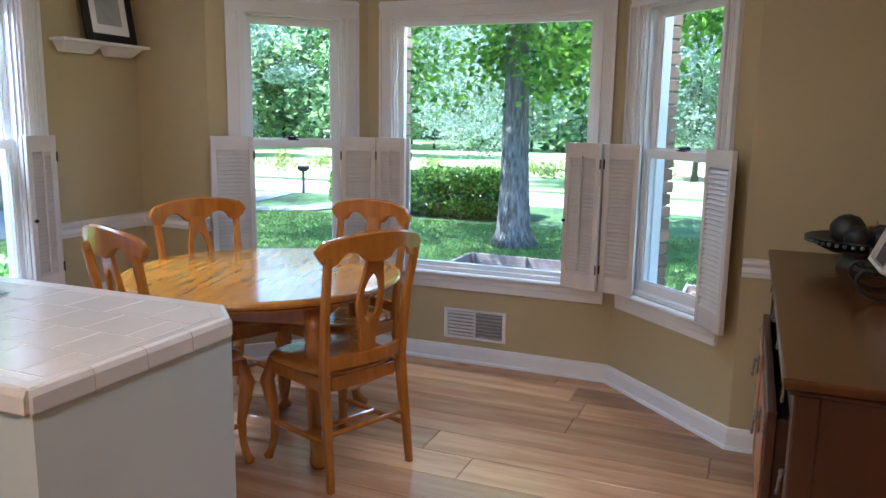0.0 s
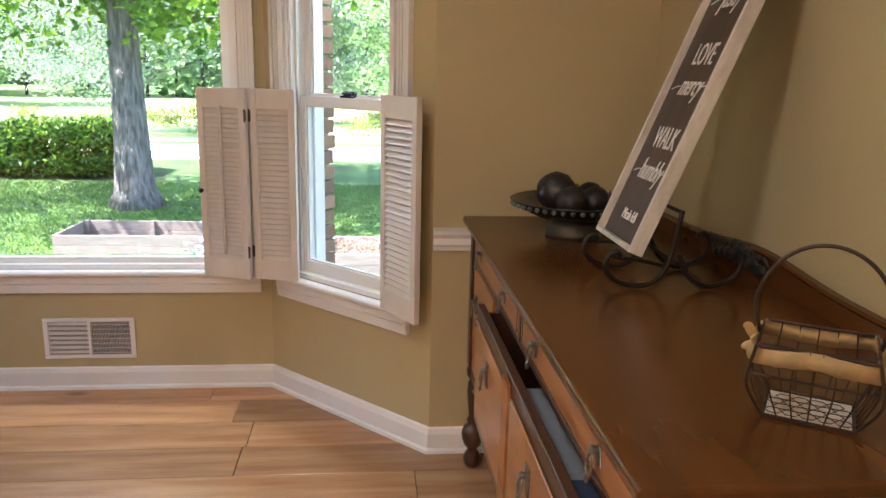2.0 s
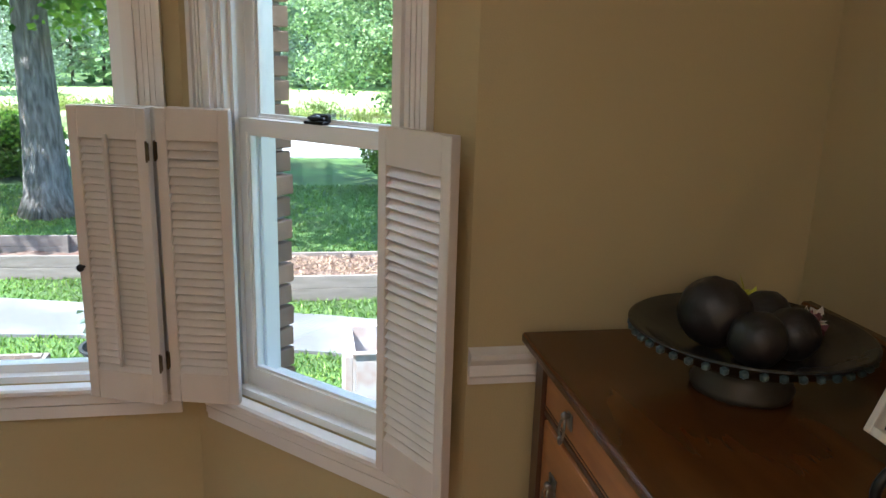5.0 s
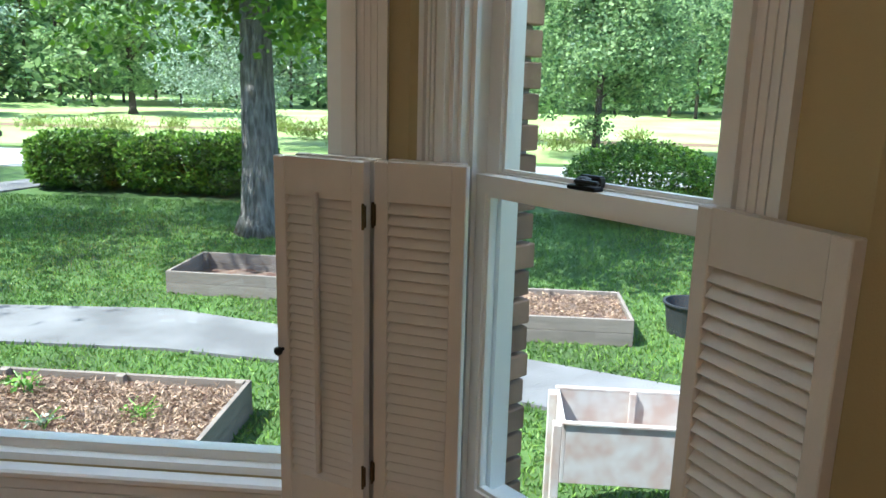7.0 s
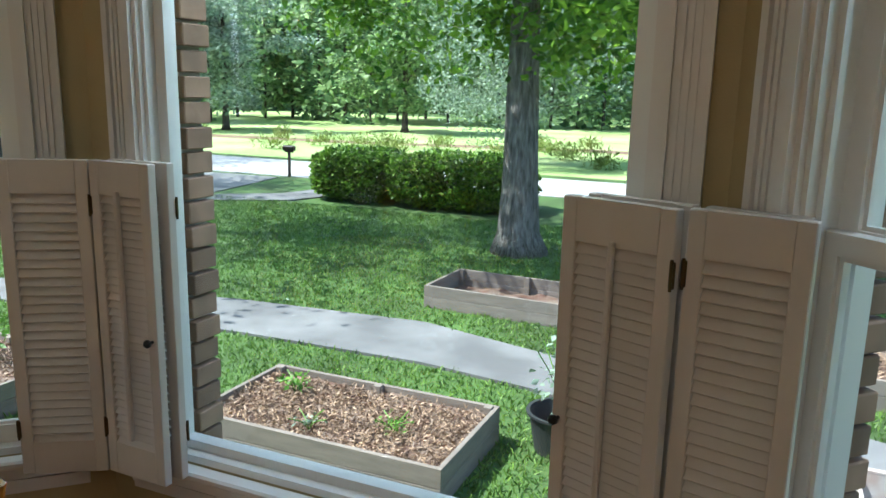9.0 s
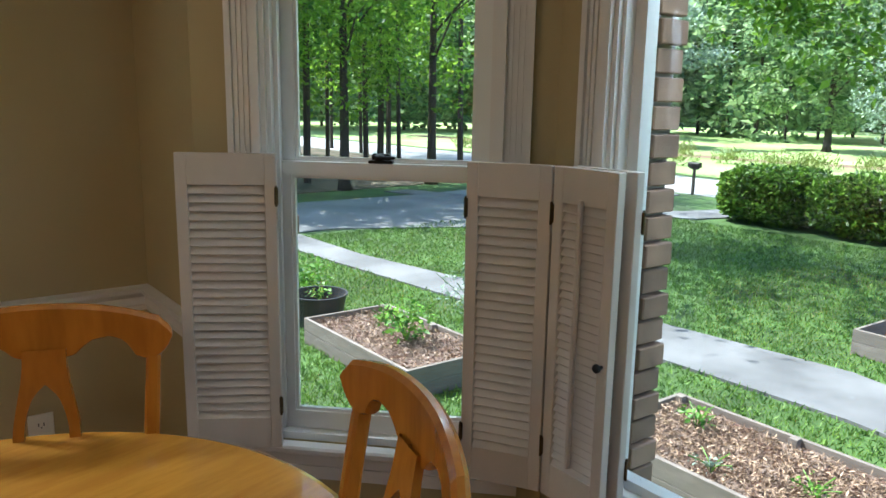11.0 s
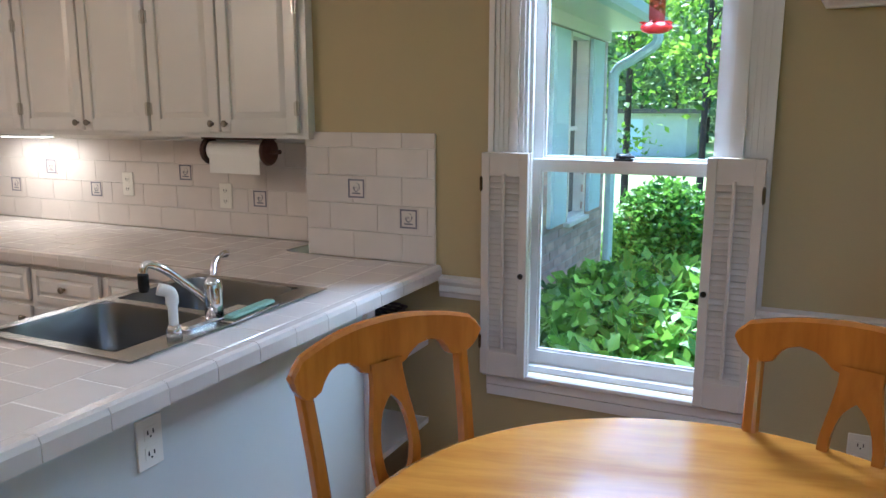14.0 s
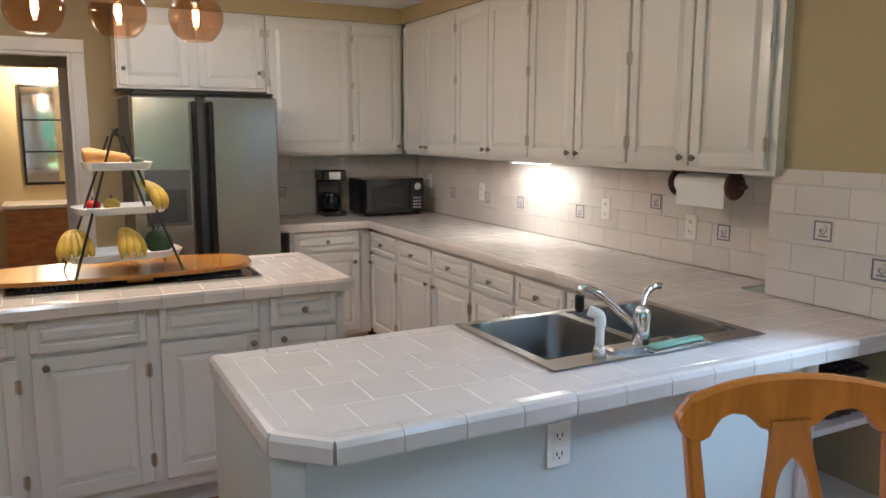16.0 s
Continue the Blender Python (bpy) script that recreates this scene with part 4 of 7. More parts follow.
# west wall cabinets, fronts at x = -3.32, facing +x
MUW = lambda y: pose(-3.32, y, 0, 0, 0, 90)
UT = 2.33
edges = [-2.345, -2.74, -3.125, -3.53, -3.95, -4.39, -4.80, -5.25, -5.62]
for i in range(0, 8, 2):
    y1, y0 = edges[i], edges[i + 2]
    e1 = -2.32 if i == 0 else y1
    e0 = y0
    c = cabinet("wall_cabinet", MUW(e0), e1 - e0, -XK - 3.32 - 0.002, 1.379, UT, "white wall cabinet with raised-panel doors over the tiled worktop")
    mid = edges[i + 1]
    wl, wr = mid - y0 - 0.012, y1 - mid - 0.016
    raised_door(c, wl, UT - 1.379 - 0.05, pose(0.005, -0.001, 1.379 + 0.022), (wl - 0.03, 0.035), -1)
    raised_door(c, wr, UT - 1.379 - 0.05, pose(mid - y0 + 0.004, -0.001, 1.379 + 0.022), (0.03, 0.035), 1)
tagged(part("soffit_west", boxes((XK, -3.30, YS, -2.32, UT + 0.001, H)), PAINT), kind="structure")
tagged(part("soffit_south", boxes((-3.30, -1.22, YS, -5.66, UT + 0.001, H)), PAINT), kind="structure")
# south wall cabinets, fronts at y = -5.68, facing +y: local x runs to -x
MUS = lambda x: pose(x, -5.68, 0, 0, 0, 180)
for x1, x0, z0 in ((-2.90, -3.32, 1.379), (-2.29, -2.90, 1.379)):
    w = x1 - x0
    c = cabinet("wall_cabinet", MUS(x1), w, 0.318, z0, UT, "white wall cabinet with one tall raised-panel door beside the fridge")
    raised_door(c, w - 0.03, UT - z0 - 0.05, pose(0.01, -0.001, z0 + 0.022), (w - 0.06, 0.035) if x1 < -2.5 else None, -1)
c = cabinet("wall_cabinet", MUS(-1.33), 0.955, 0.318, 1.815, UT, "white short wall cabinet with two doors above the fridge")
raised_door(c, 0.43, UT - 1.815 - 0.05, pose(0.01, -0.001, 1.837), (0.03, 0.1), -1)
raised_door(c, 0.43, UT - 1.815 - 0.05, pose(0.50, -0.001, 1.837), (0.40, 0.1), 1)

# base cabinets
MBW = lambda y: pose(-2.93, y, 0, 0, 0, 90)
bedges = [-2.51, -3.045, -3.465, -3.905, -4.38, -4.90, -5.36]
for i in range(6):
    y1, y0 = bedges[i], bedges[i + 1]
    c = cabinet("base_cabinet", MBW(y0), y1 - y0, 0.60, 0, CT - 0.045, "white base cabinet with a drawer above raised-panel doors", toe=True)
    w = y1 - y0
    raised_door(c, w - 0.03, 0.14, pose(0.015, -0.001, 0.70), (w / 2 - 0.015, 0.07), drawer=True)
    raised_door(c, w - 0.03, 0.54, pose(0.015, -0.001, 0.135), (0.035 if i % 2 else w - 0.065, 0.49), 1 if i % 2 else -1)
c = cabinet("base_cabinet", pose(-2.335, -5.39, 0, 0, 0, 180), 0.59, 0.60, 0, CT - 0.045, "white base cabinet with one drawer and one door beside the fridge", toe=True)
raised_door(c, 0.48, 0.13, pose(0.02, -0.001, 0.72), (0.24, 0.065), drawer=True)
raised_door(c, 0.48, 0.56, pose(0.02, -0.001, 0.13), (0.44, 0.5), -1)


# tiled worktops
def worktop(name, label, x0, x1, y0, y1, lips, holes=(), chamfer=None, z=CT, pitch=0.152):
    """Tiles on a bed with a rounded edge trim on the sides named by lips."""
    t = thing(name, pose(x0, y0, z), label, "worktop")
    W, Dp = x1 - x0, y1 - y0
    e = 0.045
    inx0, inx1 = (e if "w" in lips else 0), W - (e if "e" in lips else 0)
    iny0, iny1 = (e if "s" in lips else 0), Dp - (e if "n" in lips else 0)
    bedm = bmesh.new()
    xs = sorted({0.004, W - 0.004, *[q for h in holes for q in (h[0] - x0, h[1] - x0)]})
    ys = sorted({0.004, Dp - 0.004, *[q for h in holes for q in (h[2] - y0, h[3] - y0)]})
    for a, b in zip(xs, xs[1:]):
        for c_, d_ in zip(ys, ys[1:]):
            cx, cy = (a + b) / 2 + x0, (c_ + d_) / 2 + y0
            if any(h[0] < cx < h[1] and h[2] < cy < h[3] for h in holes):
                continue
            if chamfer and b > W - 0.02:
                pts = [(a, c_), (b, c_), (b, min(d_, Dp - chamfer)), (b - max(0, chamfer - 0.004), d_), (a, d_)]
                prism(pts, -0.044, -0.0010, bedm)
            else:
                box(bedm, a, b, c_, d_, -0.044, -0.0010)
    part("bed", bedm, GROUT, t)
    cache = {}
    row = 0
    yy = iny1
    while yy > iny0 + 0.01:
        y_lo = max(yy - pitch, iny0)
        xx = inx1 + (0 if row % 2 == 0 else pitch / 2)
        while xx > inx0 + 0.01:
            a, b = max(xx - pitch, inx0), min(xx, inx1)
            cell = (a + x0, b + x0, y_lo + y0, yy + y0)
            todo = [(a, b, y_lo, yy)]
            for h in holes:
                nxt = []
                for (p, q, r_, s_) in todo:
                    hx0, hx1, hy0, hy1 = h[0] - x0, h[1] - x0, h[2] - y0, h[3] - y0
                    if q <= hx0 or p >= hx1 or s_ <= hy0 or r_ >= hy1:
                        nxt.append((p, q, r_, s_))
                        continue
                    if p < hx0:
                        nxt.append((p, hx0, r_, s_))
                    if q > hx1:
                        nxt.append((hx1, q, r_, s_))
                    p2, q2 = max(p, hx0), min(q, hx1)
                    if r_ < hy0:
                        nxt.append((p2, q2, r_, hy0))
                    if s_ > hy1:
                        nxt.append((p2, q2, hy1, s_))
                todo = nxt
            for p, q, r_, s_ in todo:
                if q - p < 0.012 or s_ - r_ < 0.012:
                    continue
                cut = chamfer and q > W - 0.05 and s_ > Dp - chamfer
                if chamfer and (q - (W - chamfer)) + (s_ - Dp) > 0 and s_ > iny1 - 0.01:
                    bm = prism([(0.0015, 0.0015), (q - p - 0.0015, 0.0015), (q - p - 0.0015, s_ - r_ - 0.07), (q - p - 0.07, s_ - r_ - 0.0015), (0.0015, s_ - r_ - 0.0015)], -0.008, 0)
                    part("tile", bm, TILE, t).location = (p, r_, 0)
                    continue
                key = (round(q - p, 3), round(s_ - r_, 3))
                if key not in cache:
                    bm = bmesh.new()
                    box(bm, 0.0014, key[0] - 0.0014, 0.0014, key[1] - 0.0014, -0.008, 0, bevel=0.0012)
                    me = bpy.data.meshes.new("tile")
                    bm.to_mesh(me)
                    bm.free()
                    me.materials.append(TILE)
                    cache[key] = me
                o = new("tile", cache[key])
                o.parent = t
                o.location = (p, r_, random.uniform(-0.0003, 0.0003))
                o.rotation_euler = (random.uniform(-0.002, 0.002), random.uniform(-0.002, 0.002), 0)
            xx -= pitch
        yy -= pitch
        row += 1
    prof = [(0.0, -0.046), (0.010, -0.048), (0.010, -0.012), (0.004, 0.0005), (-0.008, 0.004), (-0.040, 0.0008), (-0.044, 0.0), (-0.044, -0.008), (-0.006, -0.010)]

    def trim_run(a, b, outward):
        a, b = Vector(a), Vector(b)
        L_ = (b - a).length
        n_ = max(1, round(L_ / pitch))
        d = (b - a) / L_
        for k in range(n_):
            s, e_ = a + d * (L_ * k / n_ + 0.001), a + d * (L_ * (k + 1) / n_ - 0.001)
            path = [tuple(s), tuple(e_)]
            nrm = Vector((-d.y, d.x))
            pr = prof if nrm.dot(Vector(outward)) > 0 else [(-o_, z_) for o_, z_ in prof]
            part("edge_tile", sweep(pr, path), TILE, t)
    ch = chamfer or 0
    if "n" in lips:
        trim_run((0, Dp), (W - ch, Dp), (0, 1))
    if "s" in lips:
        trim_run((0, 0), (W, 0), (0, -1))
    if "e" in lips:
        trim_run((W, 0), (W, Dp - ch), (1, 0))
    if "w" in lips:
        trim_run((0, 0), (0, Dp), (-1, 0))
    if chamfer:
        trim_run((W - ch, Dp), (W, Dp - ch), (1, 1))
    return t


SINK = (-2.85, -2.045, -2.485, -1.935)
worktop("tiled_worktop", "white tiled peninsula worktop with a clipped corner", XW + 0.002, PX1, PY0, PY1, "nse", holes=[(-2.83, -2.065, -2.465, -1.985)], chamfer=0.105)
worktop("tiled_worktop", "white tiled worktop along the kitchen wall", XK + 0.002, KX, -5.36, PY0 - 0.002, "e")
worktop("tiled_worktop", "white tiled corner worktop beside the fridge", XK + 0.002, -2.23, YS + 0.002, -5.362, "")
tr = thing("worktop_edge", pose(KX, KY, CT), "white tile edge of the corner worktop", "worktop")
for k in range(4):
    bm = sweep([(-0.0, -0.046), (-0.010, -0.048), (-0.010, -0.012), (-0.004, 0.0005), (0.008, 0.004), (0.040, 0.0042), (0.040, 0.0002)], [(k * 0.1675 + 0.001, 0), ((k + 1) * 0.1675 - 0.001, 0)])
    for v in bm.verts:
        v.co.y = -v.co.y
    part("edge_tile", bm, TILE, tr)

# peninsula body
pen = thing("peninsula", pose(0, 0, 0), "pale painted peninsula with an open shelf bay at the wall end", "cabinet")
part("back_panel", boxes((-2.90, PX1 - 0.056, PY1 - 0.07, PY1 - 0.045, 0.0, CT - 0.048)), PANEL, pen)
part("end_panel", boxes((PX1 - 0.030, PX1 + 0.003, PY0 + 0.004, PY1 - 0.100, 0, CT - 0.022)), PANEL, pen)
part("front_panel", boxes((-2.90, PX1 - 0.031, PY0 + 0.03, PY0 + 0.05, 0.1, CT - 0.048)), PANEL, pen)
part("corner_panel", prism([(PX1 + 0.003, PY1 - 0.0995), (PX1 - 0.055, PY1 - 0.045), (PX1 - 0.055, PY1 - 0.065), (PX1 - 0.02, PY1 - 0.0995)], 0, CT - 0.030), PANEL, pen)
part("stile", boxes((-2.93, -2.875, PY1 - 0.045, PY1 - 0.028, 0, CT - 0.048), bevel=0.002), TRIM, pen)
part("bay_side", boxes((-2.93, -2.905, -2.2, PY1 - 0.046, 0, CT - 0.048)), PANEL, pen)
part("bay_back", boxes((XW + 0.001, -2.931, -2.22, -2.2, 0, CT - 0.048)), PANEL, pen)
part("shelf", boxes((XW + 0.001, -2.931, -2.19, PY1 - 0.05, 0.60, 0.622)), TRIM, pen)
part("shelf", boxes((XW + 0.001, -2.931, -2.19, PY1 - 0.05, 0.28, 0.302)), TRIM, pen)
part("base_board", boxes((-2.90, PX1 - 0.06, PY1 - 0.045, PY1 - 0.030, 0, 0.09)), TRIM, pen)

WICK = mat("dark_wicker", (0.09, 0.055, 0.035), 0.7, bump=0.002, scale=50, vary=0.4, vary_scale=30)
bk = thing("wicker_basket", pose(-3.14, -1.98, 0.622), "dark woven wicker basket on the peninsula shelf", "basket")
bm = bmesh.new()
for k in range(12):
    z = 0.006 + k * 0.0125
    s = 1 + 0.012 * k
    pts = []
    for j in range(41):
        a = 2 * math.pi * j / 40
        q = (abs(math.cos(a)) ** 4 + abs(math.sin(a)) ** 4) ** -0.25
        wob = 0.004 * (-1) ** (j + k)
        pts.append(((0.14 * s + wob) * math.cos(a) * q, (0.11 * s + wob) * math.sin(a) * q, z))
    tube(pts, 0.0062, 5, bm)
part("weave", bm, WICK, bk)
part("bottom", boxes((-0.13, 0.13, -0.10, 0.10, 0, 0.006)), WICK, bk)

# backsplash
bs = setting("backsplash")
part("bed", boxes((XW + 0.0015, XW + 0.006, -2.36, -1.79, CT + 0.002, 1.405), (XK + 0.0015, XK + 0.006, YS + 0.01, -2.361, CT + 0.002, 1.378), (XK + 0.01, -2.2, YS + 0.0015, YS + 0.006, CT + 0.002, 1.378), (XK + 0.004, XW + 0.0, -2.366, -2.3605, CT + 0.002, 1.41)), GROUT, bs)


def backtiles(m, length, z_top, pitch_x=0.108):
    rh = 0.108
    rows = [(CT + 0.003 + k * rh, CT + 0.003 + (k + 1) * rh) for k in range(4)]
    if z_top > 1.4:
        rows.append((CT + 0.003 + 4 * rh, z_top))
    for i, (za, zb) in enumerate(rows):
        x = 0.0 if i % 2 == 0 else -pitch_x
        while x < length - 0.01:
            a, b = max(x, 0), min(x + pitch_x * 2, length)
            if b - a > 0.01:
                key = ("b", round(b - a, 3), round(zb - za, 3))
                if key not in tcache:
                    bm = bmesh.new()
                    box(bm, 0.0005, key[1] - 0.0005, -0.012, -0.004, 0.0012, key[2] - 0.0012, bevel=0.0012)
                    me = bpy.data.meshes.new("tile")
                    bm.to_mesh(me)
                    bm.free()
                    me.materials.append(TILE)
                    tcache[key] = me
                o = new("tile", tcache[key])
                o.parent = bs
                o.matrix_world = m @ pose(a, 0, za)
            x += pitch_x * 2


tcache = {}
backtiles(pose(XW, -2.36, 0, 0, 0, 90), 0.57, 1.408)
backtiles(pose(XK, YS + 0.013, 0, 0, 0, 90), -2.367 - YS - 0.013, 1.37)
backtiles(pose(-2.2, YS, 0, 0, 0, 180), -2.2 - XK - 0.013, 1.37)


def drawn_tile(m):
    """A tile with a small line drawing, as bars and scrolls."""
    t = thing("picture_tile", m, "small square wall tile with a dark line drawing", "tile", "picture tiles")
    part("tile", boxes((-0.043, 0.043, -0.0145, -0.0125, -0.043, 0.043), bevel=0.0004), TILE, t)
    bm = bmesh.new()
    f = 0.0175
    for a, b in ((0.030, 0.0365),):
        box(bm, -b, b, -0.0158, -0.0147, a, b)
        box(bm, -b, b, -0.0158, -0.0147, -b, -a)
        box(bm, -b, -a, -0.0158, -0.0147, -a, a)
        box(bm, a, b, -0.0158, -0.0147, -a, a)
    for k in range(5):
        c = [(0.016 * math.cos(j * 0.55 + k) * (0.5 + 0.12 * k), -0.0152, 0.016 * math.sin(j * 0.55 + k) * (0.5 + 0.12 * k) + 0.003 * (k - 2)) for j in range(8)]
        tube(c, 0.0009, 4, bm)
    box(bm, -0.018, 0.018, -0.0158, -0.0147, -0.022, -0.016)
    part("drawing", bm, DECO, t)


MT = lambda x, y, z: pose(x, y, z, 0, 0, 90)
for x, y, z in ((XW, -2.127, 1.192), (XW, -1.899, 1.086), (XK, -2.784, 1.095), (XK, -3.22, 1.20), (XK, -3.827, 1.095), (XK, -4.44, 1.095), (XK, -4.857, 1.095), (XK, -5.36, 1.095), (XK, -4.15, 1.20)):
    drawn_tile(MT(x, y, z))
drawn_tile(pose(-2.45, YS, 1.095, 0, 0, 180))
drawn_tile(pose(-2.80, YS, 1.20, 0, 0, 180))


# outlets
PLATE = mat("ivory_plastic", (0.78, 0.74, 0.66), 0.35)
SLOT = mat("outlet_slot", (0.03, 0.03, 0.03), 0.6)


def outlet(m, label, w=0.072, h=0.116):
    t = thing("wall_outlet", m, label, "outlet")
    part("plate", boxes((-w / 2, w / 2, -0.006, 0, -h / 2, h / 2), bevel=0.002), PLATE, t)
    part("socket", boxes((-0.017, 0.017, -0.008, -0.0062, 0.008, 0.038), (-0.017, 0.017, -0.008, -0.0062, -0.038, -0.008), bevel=0.001), PLATE, t)
    bm = bmesh.new()
    for z in (0.024, -0.024):
        box(bm, -0.009, -0.006, -0.0092, -0.0082, z - 0.004, z + 0.006)
        box(bm, 0.006, 0.009, -0.0092, -0.0082, z - 0.004, z + 0.006)
        box(bm, -0.002, 0.002, -0.0092, -0.0082, z - 0.011, z - 0.007)
    part("slot", bm, SLOT, t)


outlet(pose(-1.977, PY1 - 0.0445, 0.778, 0, 0, 180), "white outlet with a test button on the peninsula panel")
outlet(pose(XW, -0.345, 0.455, 0, 0, 90), "white outlet low on the wall behind the chair")
outlet(MT(XK + 0.012, -3.60, 1.13), "ivory switch plate on the tiled backsplash")
outlet(MT(XK + 0.012, -4.93, 1.13), "ivory outlet on the tiled backsplash")
outlet(MT(XK + 0.012, -5.75, 1.16), "ivory outlet in the kitchen corner")
outlet(MT(XK + 0.012, -2.98, 1.10), "ivory outlet under the paper towel holder")

# sink
sk = thing("kitchen_sink", pose(-2.4475, -2.21, CT), "double-bowl stainless steel sink set in the tiled peninsula", "sink")
SW, SD = 0.4025, 0.275
# same steel as the rim, with the bowls' shade put into a darker colour
SINKM = mat("shaded_bowl_steel", (0.26, 0.255, 0.25), 0.28, 1.0, vary=0.15, vary_scale=3)
bm = bmesh.new()
bowls = ((-SW + 0.035, -0.018, -SD + 0.035, SD - 0.085), (0.018, SW - 0.035, -SD + 0.035, SD - 0.085))
xs = [-SW, bowls[0][0], bowls[0][1], bowls[1][0], bowls[1][1], SW]
ys = [-SD, bowls[0][2], bowls[0][3], SD]
for i in range(5):
    for j in range(3):
        if j == 1 and i in (1, 3):
            continue
        box(bm, xs[i], xs[i + 1], ys[j], ys[j + 1], 0.0045, 0.0075)
bmesh.ops.remove_doubles(bm, verts=bm.verts, dist=0.0001)
part("rim", bm, STEEL, sk)
for bx in bowls:
    bm = bmesh.new()
    rings = []
    for z, s in ((0.0072, 1.0), (0.0, 0.985), (-0.13, 0.93), (-0.165, 0.85), (-0.175, 0.3)):
        ring = []
        cx, cy, hx, hy = (bx[0] + bx[1]) / 2, (bx[2] + bx[3]) / 2, (bx[1] - bx[0]) / 2, (bx[3] - bx[2]) / 2
        for k in range(40):
            a = 2 * math.pi * k / 40
            q = (abs(math.cos(a)) ** 9 + abs(math.sin(a)) ** 9) ** (-1 / 9)
            ring.append(bm.verts.new((cx + hx * s * math.cos(a) * q * 1.002, cy + hy * s * math.sin(a) * q * 1.002, z)))
        rings.append(ring)
    for p, q in zip(rings, rings[1:]):
        for i in range(40):
            bm.faces.new((p[i], q[i], q[(i + 1) % 40], p[(i + 1) % 40]))
    bm.faces.new(rings[-1])
    o = part("bowl", bm, SINKM, sk, smooth=True)
    part("drain", lathe([(0.042, 0), (0.045, 0.003), (0.03, 0.004), (0.028, 0.001)], 20, m=pose(cx, cy, -0.1745)), CHROME, o)
fc = thing("kitchen_tap", pose(-2.40, -2.0, CT + 0.0078), "chrome kitchen tap with a swivel spout and one lever", "tap")
part("base_plate", boxes((-0.125, 0.125, -0.026, 0.026, 0, 0.014), bevel=0.006), CHROME, fc)
part("body", lathe([(0.026, 0.014), (0.024, 0.05), (0.026, 0.09), (0.022, 0.11), (0.012, 0.122)], 20), CHROME, fc, smooth=True)
part("spout", tube(smooth_path([(0.0, -0.015, 0.05), (0.05, -0.035, 0.10), (0.11, -0.055, 0.155), (0.15, -0.07, 0.178), (0.166, -0.075, 0.170), (0.168, -0.076, 0.15)], 5), [0.011] * 26, 12), CHROME, fc, smooth=True)
part("aerator", lathe([(0.011, 0), (0.014, 0.01), (0.014, 0.045), (0.010, 0.052)], 14, m=pose(0.168, -0.076, 0.108)), BLACK, fc, "dark spray nozzle")
part("lever", tube(smooth_path([(0, 0, 0.115), (-0.03, -0.02, 0.15), (-0.075, -0.03, 0.168), (-0.10, -0.035, 0.166)], 5), [0.014] * 8 + [0.012] * 8, 10, flat=0.7), CHROME, fc, smooth=True)
sp = thing("side_sprayer", pose(-2.235, -1.985, CT + 0.0078), "white side sprayer in a chrome socket on the sink deck", "tap")
part("socket", lathe([(0.020, 0), (0.019, 0.02), (0.013, 0.032)], 16), CHROME, sp, smooth=True)
WHITEP = mat("white_plastic", (0.78, 0.77, 0.74), 0.3)
part("sprayer", tube(smooth_path([(0, 0, 0.03), (0, 0, 0.08), (0.002, -0.003, 0.115), (0.025, -0.02, 0.128)], 5), [0.012] * 6 + [0.016] * 10, 12), WHITEP, sp, smooth=True)
br = thing("dish_brush", pose(-2.50, -1.955, CT + 0.008, 0, 0, 4), "green sponge lying on a tray beside the tap", "sponge")
part("tray", boxes((-0.115, 0.115, -0.022, 0.022, 0, 0.007), bevel=0.003), CHROME, br)
part("sponge", boxes((-0.095, 0.11, -0.018, 0.020, 0.0075, 0.020), bevel=0.006), mat("green_cloth", (0.25, 0.40, 0.30), 0.8, bump=0.001, scale=80, vary=0.2), br)

# paper towel
tw = thing("paper_towel_holder", pose(-3.44, -2.63, 1.378), "dark wooden paper towel holder with a part-used roll under the cabinet", "towel holder")
DWOOD = mat("dark_carved_wood", (0.07, 0.025, 0.015), 0.4, vary=0.3)
for y in (-0.30, 0.02):
    bm = lathe([(0.055, -0.009), (0.060, 0), (0.055, 0.009)], 24, m=pose(0, y, -0.06, 90))
    part("end_plate", bm, DWOOD, tw)
part("backboard", boxes((-0.02, 0.02, -0.33, 0.05, -0.012, -0.0005), bevel=0.003), DWOOD, tw)
part("rod", tube([(0, -0.35, -0.06), (0, 0.08, -0.06)], 0.010, 10), DWOOD, tw)
PAPER = mat("paper_towel", (0.80, 0.78, 0.74), 0.9, bump=0.001, scale=60, vary=0.04)
part("roll", lathe([(0.042, -0.285), (0.042, 0.004)], 24, m=pose(0, 0, -0.06, 90) @ pose(0, 0, 0, 0, 0, 0)), PAPER, tw, smooth=False)
for o in list(tw.children):
    if o.name.startswith("roll"):
        o.matrix_basis = pose(0, -0.28, 0)
part("loose_sheet", boxes((0.038, 0.0395, -0.27, 0.0, -0.155, -0.06)), PAPER, tw)

# fridge
fr = thing("refrigerator", pose(-2.205, -5.13, 0, 0, 0, 0), "side-by-side stainless steel refrigerator with dark handles", "refrigerator")
FSIDE = mat("fridge_side", (0.07, 0.07, 0.07), 0.45, bump=0.0005, scale=200)
STEELF = mat("fridge_steel", (0.52, 0.51, 0.48), 0.22, 1.0, bump=0.00015, scale=30, stretch=(40, 1, 1), vary=0.06)
part("body", boxes((0.0, 0.86, -0.80, -0.075, 0.02, 1.755)), FSIDE, fr)
part("door", boxes((0.0, 0.445, -0.07, 0, 0.08, 1.75), bevel=0.012), STEELF, fr)
fd = part("door", boxes((0.50 - 0.015, 0.86, -0.07, 0, 0.08, 1.75), bevel=0.012), STEELF, fr)
